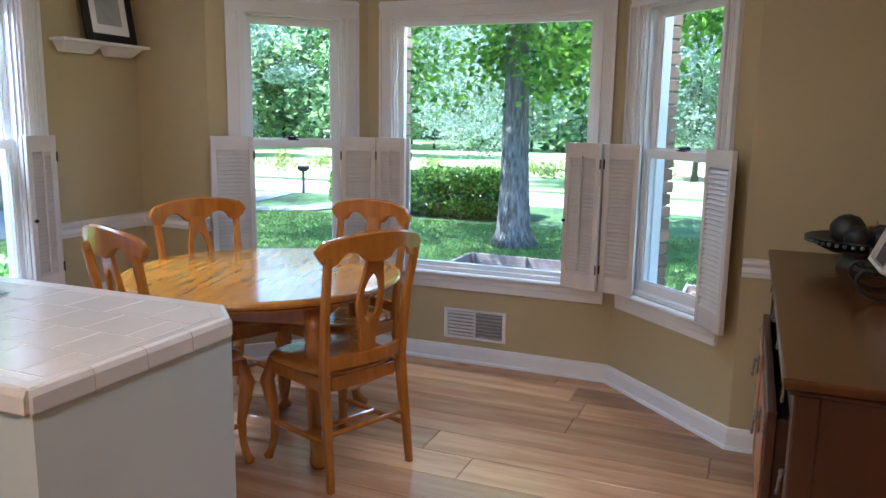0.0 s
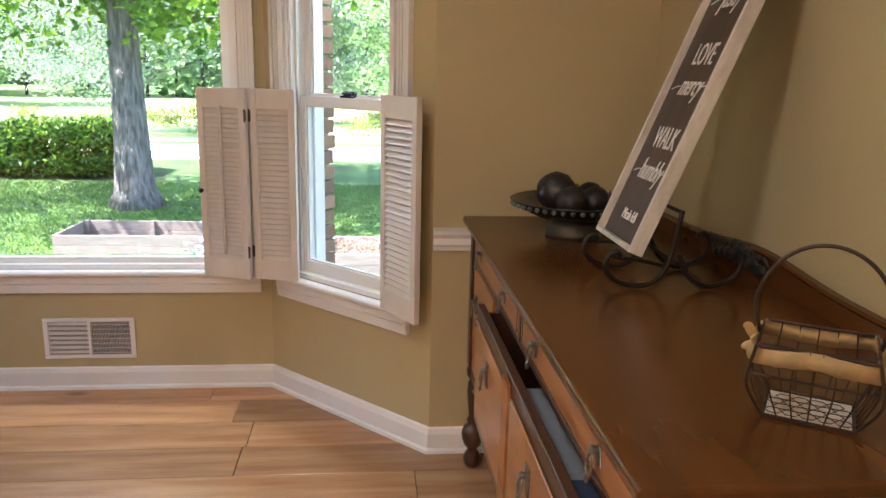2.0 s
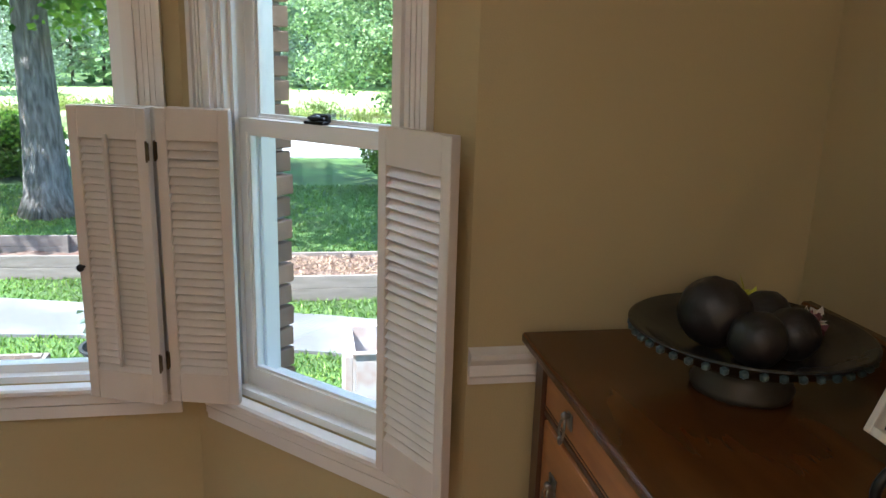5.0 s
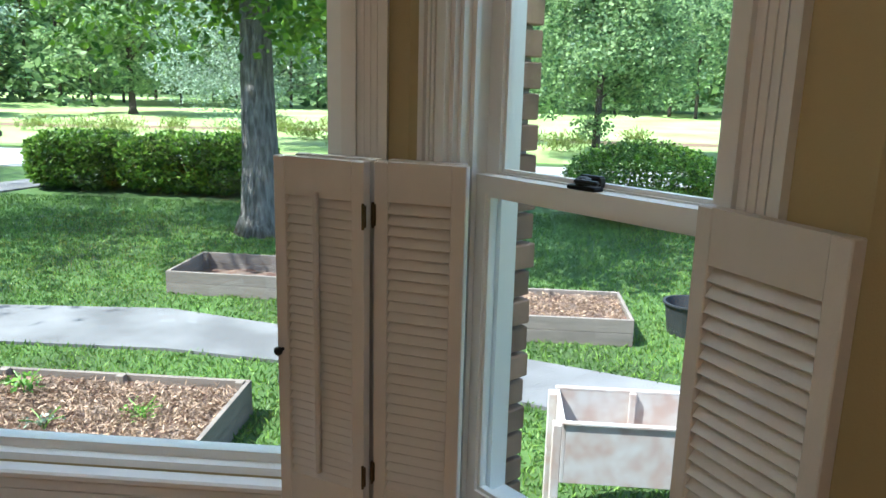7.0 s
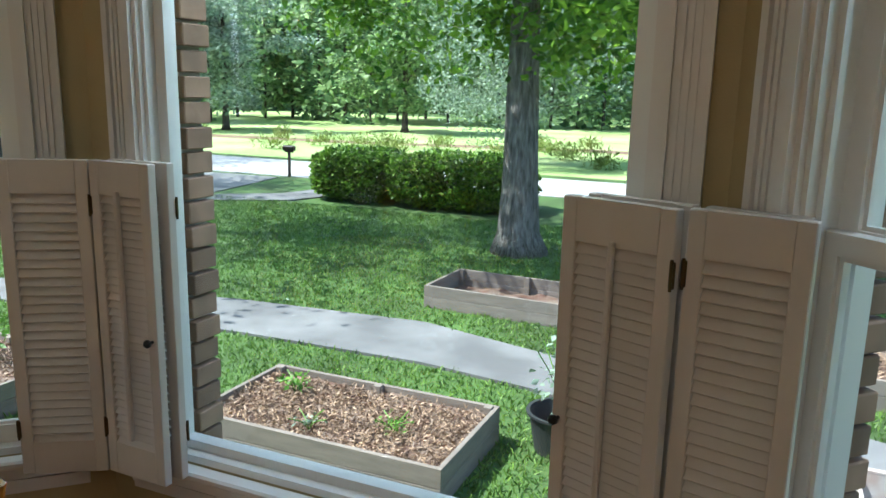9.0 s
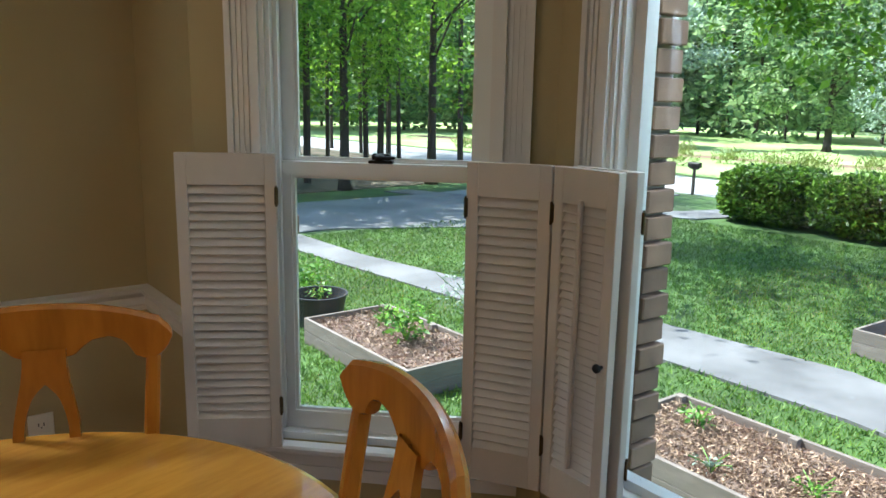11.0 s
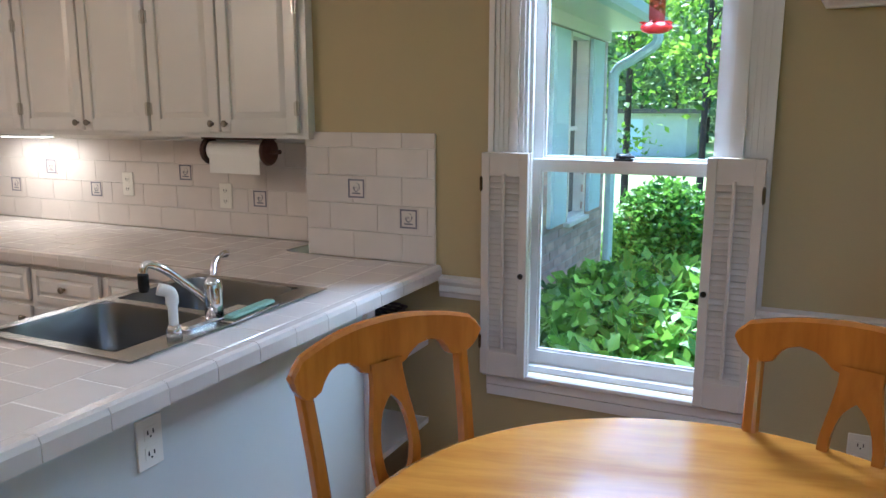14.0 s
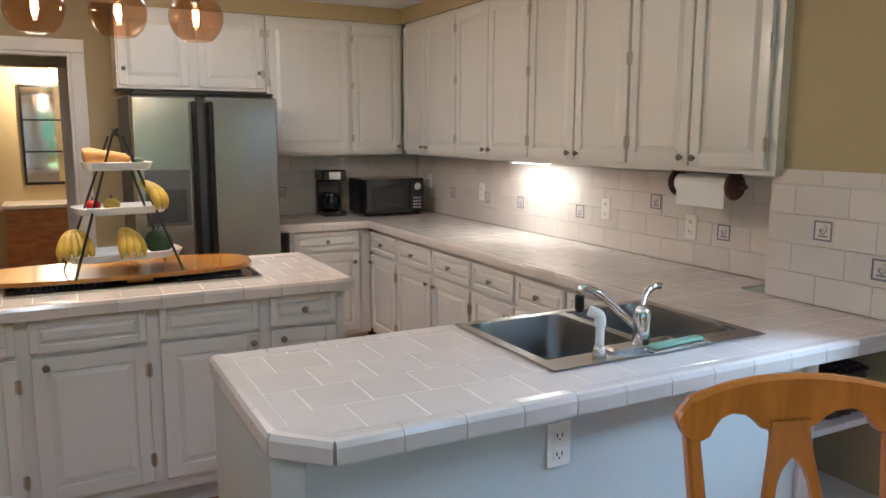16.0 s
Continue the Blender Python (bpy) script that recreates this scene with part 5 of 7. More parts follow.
part("dispenser", boxes((0.545, 0.80, 0.0005, 0.006, 0.98, 1.32), bevel=0.003), FSIDE, fd, "black water dispenser")
part("recess", boxes((0.57, 0.775, 0.0065, 0.009, 1.0, 1.2)), SLOT, fd)
for x in (0.418, 0.512):
    bm = bmesh.new()
    box(bm, x - 0.017, x + 0.017, 0.001, 0.055, 0.35, 1.72, bevel=0.008)
    part("handle", bm, BLACK, fr, "long dark handle")
part("top_hinge_cover", boxes((0.02, 0.84, -0.15, -0.01, 1.7555, 1.775), bevel=0.003), BLACK, fr)
part("kick_grille", boxes((0.02, 0.84, -0.06, -0.02, 0.02, 0.075)), BLACK, fr)
for k in range(4):
    part("foot", boxes((0.03 if k % 2 else 0.79, 0.07 if k % 2 else 0.83, -0.12 - 0.6 * (k // 2), -0.08 - 0.6 * (k // 2), 0, 0.02)), BLACK, fr)

# microwave and coffee maker
mw = thing("microwave", pose(-3.44, -5.90, CT + 0.006, 0, 0, 0), "black countertop microwave in the kitchen corner", "microwave")
GLOSSB = mat("gloss_black", (0.012, 0.012, 0.013), 0.12)
part("case", boxes((0, 0.48, 0, 0.33, 0.012, 0.275), bevel=0.006), GLOSSB, mw)
part("door", boxes((0.125, 0.475, 0.331, 0.35, 0.02, 0.27), bevel=0.004), GLOSSB, mw)
part("window", boxes((0.17, 0.44, 0.3505, 0.352, 0.065, 0.225)), SLOT, mw)
part("control_panel", boxes((0.005, 0.122, 0.331, 0.348, 0.02, 0.27), bevel=0.003), GLOSSB, mw)
part("dial", lathe([(0.028, 0), (0.028, 0.012), (0.022, 0.016)], 24, m=pose(0.063, 0.348, 0.215, -90)), CHROME, mw)
bm = bmesh.new()
for i in range(3):
    for j in range(4):
        box(bm, 0.03 + i * 0.024, 0.046 + i * 0.024, 0.3482, 0.350, 0.05 + j * 0.024, 0.062 + j * 0.024)
part("button", bm, mat("grey_button", (0.35, 0.35, 0.36), 0.5), mw)
for x in (0.03, 0.44):
    for y in (0.03, 0.29):
        part("foot", boxes((x, x + 0.02, y, y + 0.02, 0, 0.0125)), GLOSSB, mw)
cd = thing("power_cord", pose(XK + 0.02, -5.75, 1.16), "black power cord from the microwave to the outlet", "cord")
part("cord", tube(smooth_path([(0.0, 0, 0), (0.035, 0.01, 0.0), (0.06, 0.03, -0.05), (0.09, 0.06, -0.15), (0.12, 0.10, -0.225), (0.20, 0.13, -0.2335), (0.16, 0.16, -0.2335)], 5), 0.004, 6), SLOT, cd)
cm = thing("coffee_maker", pose(-2.78, -5.82, CT + 0.004, 0, 0, 180), "black drip coffee maker with a glass carafe", "coffee maker")
part("base", boxes((-0.09, 0.09, -0.11, 0.09, 0, 0.035), bevel=0.008), GLOSSB, cm)
part("tower", boxes((-0.09, 0.09, 0.02, 0.09, 0.0355, 0.26), bevel=0.008), GLOSSB, cm)
part("head", boxes((-0.092, 0.092, -0.11, 0.092, 0.2605, 0.345), bevel=0.01), GLOSSB, cm)
part("badge", boxes((-0.045, 0.045, -0.1135, -0.1105, 0.275, 0.33), bevel=0.001), CHROME, cm)
part("carafe", lathe([(0.045, 0.037), (0.062, 0.06), (0.064, 0.11), (0.045, 0.155), (0.04, 0.17)], 24, m=pose(0, -0.04, 0)), GLOSSB, cm, "dark glass carafe", smooth=True)
part("carafe_band", lathe([(0.046, 0.152), (0.0465, 0.165)], 24, m=pose(0, -0.04, 0)), CHROME, cm)
part("carafe_handle", tube(smooth_path([(0.0, -0.09, 0.16), (0.0, -0.135, 0.15), (0.0, -0.14, 0.09), (0.0, -0.10, 0.07)], 4), 0.008, 8), GLOSSB, cm)

# island
isl = cabinet("kitchen_island", pose(-0.50, -3.45, 0, 0, 0, 180), 1.52, 0.70, 0, CT - 0.045, "white kitchen island with raised-panel doors and a tiled top", toe=True)
for a, b, kn, hg in ((0.298, 0.70, 0.05, 1), (0.747, 1.136, 0.36, -1), (1.184, 1.474, 0.05, -1)):
    w = b - a
    raised_door(isl, w, 0.125, pose(a, -0.001, 0.735), (w / 2, 0.062) if a > 1.1 else None, drawer=True)
    raised_door(isl, w, 0.56, pose(a, -0.001, 0.155), (kn if kn < w else w - 0.03, 0.525), hg if a < 0.5 else 1)
raised_door(isl, 0.235, 0.125, pose(0.02, -0.001, 0.735), drawer=True)
raised_door(isl, 0.235, 0.56, pose(0.02, -0.001, 0.155), (0.03, 0.525), 1)
worktop("tiled_worktop", "white tiled island worktop around a black cooktop", -2.045, -0.47, -4.19, -3.415, "nsew", holes=[(-1.70, -0.72, -4.10, -3.60)])
ck = thing("cooktop", pose(-1.21, -3.85, CT), "black glass cooktop with a steel frame set in the island", "cooktop")
part("glass_top", boxes((-0.48, 0.48, -0.242, 0.242, -0.02, 0.006), bevel=0.002), GLOSSB, ck)
part("frame", boxes((-0.49, 0.49, 0.2425, 0.252, -0.02, 0.009), (-0.49, 0.49, -0.252, -0.2425, -0.02, 0.009), (-0.49, -0.4805, -0.242, 0.242, -0.02, 0.009), (0.4805, 0.49, -0.242, 0.242, -0.02, 0.009)), STEEL, ck)
for x in (-0.28, 0.28):
    bm = bmesh.new()
    for k in range(14):
        box(bm, x - 0.14 + k * 0.02, x - 0.128 + k * 0.02, -0.2, 0.2, 0.0062, 0.011)
    part("grate", bm, BLACK, ck)
bd_ = thing("cutting_board", pose(-1.15, -3.89, CT + 0.012), "long honey wooden board with rounded ends lying over the cooktop", "board")
bpts = []
for k in range(36):
    a = 2 * math.pi * k / 36
    q = (abs(math.cos(a)) ** 3.2 + abs(math.sin(a)) ** 3.2) ** (-1 / 3.2)
    bpts.append((0.56 * math.cos(a) * q, 0.225 * math.sin(a) * q))
part("board", prism(bpts, 0.013, 0.031), HONEY, bd_)
for q in ((-0.11, -0.01, -0.2, 0.22, 0, 0.0125), (-0.5, -0.42, -0.12, 0.12, 0, 0.0125), (0.40, 0.48, -0.12, 0.12, 0, 0.0125)):
    part("cleat", boxes(q), HONEYV, bd_)

# tiered stand
st = thing("tiered_stand", pose(-1.16, -3.80, CT + 0.043, 0, 0, 8), "three-tier stand with white enamel trays and dark folding legs", "stand")
ENAM = mat("white_enamel", (0.78, 0.77, 0.75), 0.2)
for z, hw, hd in ((0.055, 0.235, 0.13), (0.245, 0.185, 0.11), (0.425, 0.135, 0.085)):
    bm = bmesh.new()
    rings = []
    for zz, s in ((0.0, 0.88), (0.005, 0.93), (0.032, 1.0), (0.034, 0.985), (0.008, 0.90)):
        ring = []
        for k in range(32):
            a = 2 * math.pi * k / 32
            q = (abs(math.cos(a)) ** 4 + abs(math.sin(a)) ** 4) ** -0.25
            ring.append(bm.verts.new((hw * s * math.cos(a) * q, (hd - hw * (1 - s)) * math.sin(a) * q, z + zz)))
        rings.append(ring)
    for p, q in zip(rings, rings[1:]):
        for i in range(32):
            bm.faces.new((p[i], p[(i + 1) % 32], q[(i + 1) % 32], q[i]))
    bm.faces.new(rings[0][::-1])
    bm.faces.new(rings[-1])
    part("tray", bm, ENAM, st)
IRON = mat("dark_iron", (0.05, 0.048, 0.045), 0.5, 0.8, bump=0.0006, scale=60, vary=0.3)
for y in (-0.135, 0.135):
    for sx in (-1, 1):
        part("leg", tube([(0.21 * sx, y, 0.0), (0.02 * sx, y * 0.25, 0.565)], 0.008, 6, flat=0.5), IRON, st)
part("handle", tube([(-0.02, -0.034, 0.565), (0, -0.034, 0.59), (0, 0.034, 0.59), (0.02, 0.034, 0.565)], 0.008, 8), IRON, st)

BAN = mat("banana_skin", (0.72, 0.50, 0.06), 0.5, vary=0.3, vary_scale=18, dark=(0.50, 0.36, 0.04))


def banana_bunch(m, n, label):
    t = thing("banana_bunch", m, label, "fruit")
    for k in range(n):
        a = (k - (n - 1) / 2) * 0.30
        pts = [(0.0, 0.0, 0.085), (0.03, 0.0, 0.075), (0.075, 0, 0.045), (0.10, 0, 0.005), (0.105, 0, -0.03)]
        b = tube(smooth_path(pts, 4), [0.005, 0.006, 0.008, 0.012, 0.015, 0.0165, 0.0175, 0.018, 0.018, 0.018, 0.0175, 0.017, 0.016, 0.013, 0.010, 0.007, 0.004], 8)
        o = part("banana", b, BAN, t, smooth=True)
        o.matrix_basis = pose(0, 0, 0, 0, 0, math.degrees(a) + 90)
    return t


zt0 = CT + 0.043
banana_bunch(pose(-0.98, -3.78, zt0 + 0.10, 0, 0, 0), 5, "bunch of ripe yellow bananas on the lowest tray")
banana_bunch(pose(-1.16, -3.76, zt0 + 0.10, 0, 0, 20), 4, "small bunch of yellow bananas beside the melon")
banana_bunch(pose(-1.24, -3.79, zt0 + 0.29, 0, 0, 60), 4, "bunch of yellow bananas on the middle tray")
MELON = mat("melon_skin", (0.05, 0.09, 0.03), 0.5, vary=0.5, vary_scale=25, bump=0.001)


def fruit(name, m, r, squash, material, label, stem=True):
    t = thing(name, m, label, "fruit")
    prof = [(r * math.sin(math.pi * k / 12) + (0.0005 if k in (0, 12) else 0), r * squash * (1 - math.cos(math.pi * k / 12))) for k in range(13)]
    part("flesh", lathe(prof, 20), material, t, smooth=True)
    if stem:
        part("stem", tube([(0, 0, 2 * r * squash - 0.004), (0.004, 0, 2 * r * squash + 0.012)], 0.003, 6), BARKD, t)
    return t


fruit("melon", pose(-1.31, -3.81, zt0 + 0.063), 0.062, 0.85, MELON, "dark green melon on the lowest tray")
fruit("lemon", pose(-1.13, -3.79, zt0 + 0.253), 0.033, 0.85, BAN, "yellow lemon on the middle tray")
fruit("tomato", pose(-1.06, -3.83, zt0 + 0.253), 0.03, 0.85, mat("tomato_skin", (0.45, 0.03, 0.02), 0.25), "red tomato on the middle tray")
SQ = mat("squash_skin", (0.62, 0.30, 0.07), 0.5, vary=0.2, vary_scale=8)
sq = thing("butternut_squash", pose(-1.13, -3.80, zt0 + 0.434 + 0.043), "orange butternut squash lying on the top tray", "vegetable")
part("flesh", tube(smooth_path([(0.10, 0, -0.002), (0.085, 0, 0), (0.05, 0, 0), (0.0, 0, -0.002), (-0.05, 0.0, -0.008), (-0.08, 0, -0.01)], 4), list(np.interp(np.linspace(0, 1, 21), [0, 0.1, 0.3, 0.55, 0.85, 1], [0.01, 0.038, 0.042, 0.030, 0.026, 0.012])), 16), SQ, sq, smooth=True)
fruit("avocado", pose(-1.24, -3.80, zt0 + 0.433), 0.026, 0.9, MELON, "dark green avocado on the top tray", stem=False)

# pendants
AMBER = glass("amber_glass", (0.80, 0.62, 0.45))
FIL = glow("lamp_filament", (1.0, 0.55, 0.20), 14)
for x in (-0.90, -1.20, -1.505):
    p = thing("pendant_lamp", pose(x, -3.80, 2.018), "pendant lamp with a round amber glass globe, lit", "lamp", "pendants over the island")
    prof = [(0.112 * math.sin(a), -0.112 * math.cos(a)) for a in np.linspace(0.52, 2.85, 18)]
    bm = bmesh.new()
    rings = []
    for r_, z_ in prof:
        rings.append([bm.verts.new((r_ * math.cos(2 * math.pi * i / 28), r_ * math.sin(2 * math.pi * i / 28), z_)) for i in range(28)])
    for a, b in zip(rings, rings[1:]):
        for i in range(28):
            bm.faces.new((a[i], a[(i + 1) % 28], b[(i + 1) % 28], b[i]))
    g = part("globe", bm, AMBER, p, "amber glass globe, open below", smooth=True)
    g.visible_shadow = False
    part("socket", lathe([(0.02, 0.06), (0.022, 0.09), (0.034, 0.108), (0.034, 0.118), (0.008, 0.125)], 16), BLACK, p)
    part("cord", tube([(0, 0, 0.12), (0, 0, H - 2.018)], 0.003, 6), BLACK, p)
    part("canopy", lathe([(0.05, H - 2.018 - 0.02), (0.05, H - 2.018)], 20), BLACK, p)
    b = part("bulb", lathe([(0.004, -0.055), (0.016, -0.045), (0.021, -0.02), (0.017, 0.02), (0.012, 0.06)], 12), glass("bulb_glass", (0.95, 0.85, 0.7)), p, smooth=True)
    b.visible_shadow = False
    f = bmesh.new()
    for k in range(4):
        a = k * math.pi / 2
        tube([(0.006 * math.cos(a), 0.006 * math.sin(a), -0.035), (0.009 * math.cos(a), 0.009 * math.sin(a), 0.03)], 0.0022, 5, f)
    part("filament", f, FIL, b)
    l = new("pendant_light", bpy.data.lights.new("pendant_light", "POINT"))
    l.data.energy = 3.5
    l.data.color = (1.0, 0.66, 0.36)
    l.data.shadow_soft_size = 0.02
    l.location = (x, -3.80, 2.018)

# doorway, washroom
dc = setting("door_1")
cas = bmesh.new()
for a, b, z0, z1 in ((DW1, DW1 + 0.085, 0, 2.05), (DW0 - 0.085, DW0, 0, 2.05), (DW0 - 0.085, DW1 + 0.085, 2.0505, 2.135)):
    box(cas, a, b, YS + 0.0005, YS + 0.018, z0, z1, bevel=0.004)
part("casing", cas, TRIM, dc)
part("jamb", boxes((DW0, DW0 + 0.018, YS - T - 0.001, YS, 0, 2.05), (DW1 - 0.018, DW1, YS - T - 0.001, YS, 0, 2.05), (DW0 + 0.018, DW1 - 0.018, YS - T - 0.001, YS, 2.03, 2.049)), TRIM, dc)
dc2 = setting("door_2")
part("casing", boxes((-1.10, -1.02, YS - 1.199, YS - 1.18, 0, 2.04), (-0.28, -0.20, YS - 1.199, YS - 1.18, 0, 2.04), (-1.10, -0.20, YS - 1.199, YS - 1.18, 2.041, 2.12), bevel=0.003), TRIM, dc2)
MIR = mat("mirror_silver", (0.85, 0.85, 0.85), 0.02, 1.0)
mr = thing("wall_mirror", pose(-0.93, YS - 3.198, 1.03), "tall mirror with a thin dark frame over the vanity", "mirror")
part("mirror_glass", boxes((-0.22, 0.22, 0.004, 0.012, 0, 0.95)), MIR, mr)
part("frame", boxes((-0.245, -0.2205, 0, 0.025, -0.03, 0.98), (0.2205, 0.245, 0, 0.025, -0.03, 0.98), (-0.22, 0.22, 0, 0.025, -0.03, -0.001), (-0.22, 0.22, 0, 0.025, 0.951, 0.98), (-0.22, 0.22, 0.0125, 0.02, 0.30, 0.315), (-0.22, 0.22, 0.0125, 0.02, 0.62, 0.635)), BLACK, mr)
vn = thing("vanity", pose(-0.95, YS - 3.198, 0), "wooden washroom vanity with a pale stone top", "cabinet")
part("body", boxes((-0.45, 0.45, 0.001, 0.5, 0, 0.80)), DRAWER, vn)
part("top", boxes((-0.47, 0.47, 0.001, 0.53, 0.801, 0.84), bevel=0.005), TILE, vn)
sc = thing("wall_sconce", pose(-1.02, YS - 3.198, 2.10), "lit wall sconce with a frosted shade above the mirror", "lamp")
part("backplate", boxes((-0.09, 0.09, 0, 0.015, -0.05, 0.05), bevel=0.003), BLACK, sc)
s_ = part("shade", lathe([(0.05, -0.06), (0.07, 0.0), (0.06, 0.06), (0.03, 0.075)], 18, m=pose(0, 0.09, 0)), glow("sconce_glass", (1.0, 0.74, 0.45), 2.5), sc, smooth=True)
l = new("sconce_light", bpy.data.lights.new("sconce_light", "POINT"))
l.data.energy = 13
l.data.color = (1.0, 0.68, 0.38)
l.data.shadow_soft_size = 0.06
l.location = (-0.95, YS - 2.9, 2.10)

# lamp under the wall cabinet
ul = thing("under_cabinet_lamp", pose(-3.46, -4.15, 1.378), "slim lit strip lamp under the wall cabinet", "lamp")
part("housing", boxes((-0.04, 0.04, -0.16, 0.16, -0.018, -0.0005), bevel=0.002), WHITEP, ul)
part("diffuser", boxes((-0.03, 0.03, -0.15, 0.15, -0.022, -0.0185)), glow("strip_glow", (1.0, 0.85, 0.62), 2), ul)
l = new("strip_light", bpy.data.lights.new("strip_light", "AREA"))
l.data.shape = "RECTANGLE"
l.data.size, l.data.size_y = 0.10, 0.55
l.data.energy = 0.75
l.data.color = (1.0, 0.82, 0.58)
l.location = (-3.42, -4.15, 1.354)

# ---- sideboard ----
SBX0, SBX1, SBY0, SBY1, SBZ = 0.10, 0.755, -1.854, -0.062, 0.939
sb = thing("sideboard", pose(0, 0, 0), "old dark walnut sideboard with lighter drawer fronts and turned legs", "sideboard")
bm = bmesh.new()
box(bm, SBX0, SBX1, SBY0, SBY1, SBZ - 0.024, SBZ, bevel=0.008, seg=3)
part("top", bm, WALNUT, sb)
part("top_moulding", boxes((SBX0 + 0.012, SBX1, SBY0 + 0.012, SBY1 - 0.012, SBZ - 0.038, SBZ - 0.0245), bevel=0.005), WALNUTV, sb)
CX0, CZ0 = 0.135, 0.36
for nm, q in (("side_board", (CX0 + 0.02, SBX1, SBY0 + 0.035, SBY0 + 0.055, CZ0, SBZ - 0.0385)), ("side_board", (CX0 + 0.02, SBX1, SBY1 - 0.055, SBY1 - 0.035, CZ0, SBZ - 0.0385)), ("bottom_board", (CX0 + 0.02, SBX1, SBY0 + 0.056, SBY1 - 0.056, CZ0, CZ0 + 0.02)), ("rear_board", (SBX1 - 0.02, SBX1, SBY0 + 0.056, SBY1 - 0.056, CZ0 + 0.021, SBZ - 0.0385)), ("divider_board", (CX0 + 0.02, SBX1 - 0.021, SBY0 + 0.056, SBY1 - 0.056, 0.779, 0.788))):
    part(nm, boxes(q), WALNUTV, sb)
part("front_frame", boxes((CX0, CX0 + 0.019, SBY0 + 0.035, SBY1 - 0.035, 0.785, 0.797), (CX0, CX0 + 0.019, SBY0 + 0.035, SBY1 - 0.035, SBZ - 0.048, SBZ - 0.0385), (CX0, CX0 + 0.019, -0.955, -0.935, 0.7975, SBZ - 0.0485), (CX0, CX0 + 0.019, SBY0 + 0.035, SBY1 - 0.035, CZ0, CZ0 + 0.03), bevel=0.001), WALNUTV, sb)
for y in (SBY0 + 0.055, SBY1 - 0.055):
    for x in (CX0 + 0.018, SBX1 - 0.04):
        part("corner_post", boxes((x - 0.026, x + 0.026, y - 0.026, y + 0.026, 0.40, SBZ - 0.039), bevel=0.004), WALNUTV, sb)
        prof = [(0.022, 0.0), (0.030, 0.012), (0.034, 0.035), (0.024, 0.055), (0.016, 0.07), (0.030, 0.085), (0.040, 0.11), (0.042, 0.135), (0.032, 0.16), (0.018, 0.172), (0.024, 0.185), (0.016, 0.20), (0.021, 0.25), (0.026, 0.30), (0.022, 0.335), (0.016, 0.345), (0.028, 0.36), (0.03, 0.385), (0.02, 0.3995)]
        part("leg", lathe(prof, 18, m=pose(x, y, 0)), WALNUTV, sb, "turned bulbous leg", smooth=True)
part("stretcher", boxes((CX0 + 0.04, SBX1 - 0.06, SBY1 - 0.075, SBY1 - 0.04, 0.115, 0.15), (CX0 + 0.04, SBX1 - 0.06, SBY0 + 0.04, SBY0 + 0.075, 0.115, 0.15), (0.43, 0.47, SBY0 + 0.076, SBY1 - 0.076, 0.115, 0.15), bevel=0.004), WALNUTV, sb)
bm = bmesh.new()
pts = []
for k in range(41):
    f = k / 40
    y = SBY0 + 0.01 + (SBY1 - 0.01 - SBY0 - 0.01) * f
    h = 0.052 + 0.030 * math.exp(-((f - 0.53) / 0.14) ** 2)
    pts.append((y, h))
prev = None
for y, h in pts:
    cur = [bm.verts.new(v) for v in ((SBX1 - 0.020, y, SBZ + 0.0005), (SBX1 - 0.020, y, SBZ + h - 0.012), (SBX1 - 0.024, y, SBZ + h - 0.006), (SBX1 - 0.018, y, SBZ + h), (SBX1, y, SBZ + h), (SBX1, y, SBZ + 0.0005))]
    if prev:
        for i in range(6):
            bm.faces.new((prev[i], prev[(i + 1) % 6], cur[(i + 1) % 6], cur[i]))
    else:
        bm.faces.new(cur)
    prev = cur
bm.faces.new(prev)
part("back_rail", bm, WALNUT, sb, "shaped back rail")
CARV = mat("blackened_carving", (0.022, 0.018, 0.015), 0.45, bump=0.002, scale=60, vary=0.3)
for k in range(15):
    bm = bmesh.new()
    f = (k - 7) / 7
    r_ = 0.024 * (1 - 0.45 * abs(f)) + 0.004 * (k % 2)
    bmesh.ops.create_icosphere(bm, subdivisions=2, radius=r_, matrix=pose(SBX1 - 0.034, -0.845 + 0.13 * f, SBZ + 0.060 - 0.026 * f * f + 0.008 * (-1) ** k, 25 * (-1) ** k) @ Matrix.Diagonal((0.7, 1.3, 0.8, 1)))
    tube(smooth_path([(SBX1 - 0.035, -0.845 + 0.13 * f, SBZ + 0.06), (SBX1 - 0.045, -0.845 + 0.145 * f, SBZ + 0.075), (SBX1 - 0.04, -0.845 + 0.16 * f, SBZ + 0.06)], 3), [0.008, 0.008, 0.007, 0.006, 0.005, 0.004, 0.003], 6, bm)
    part("carved_leaf", bm, CARV, sb, "blackened carved leaf on the back rail", smooth=True)


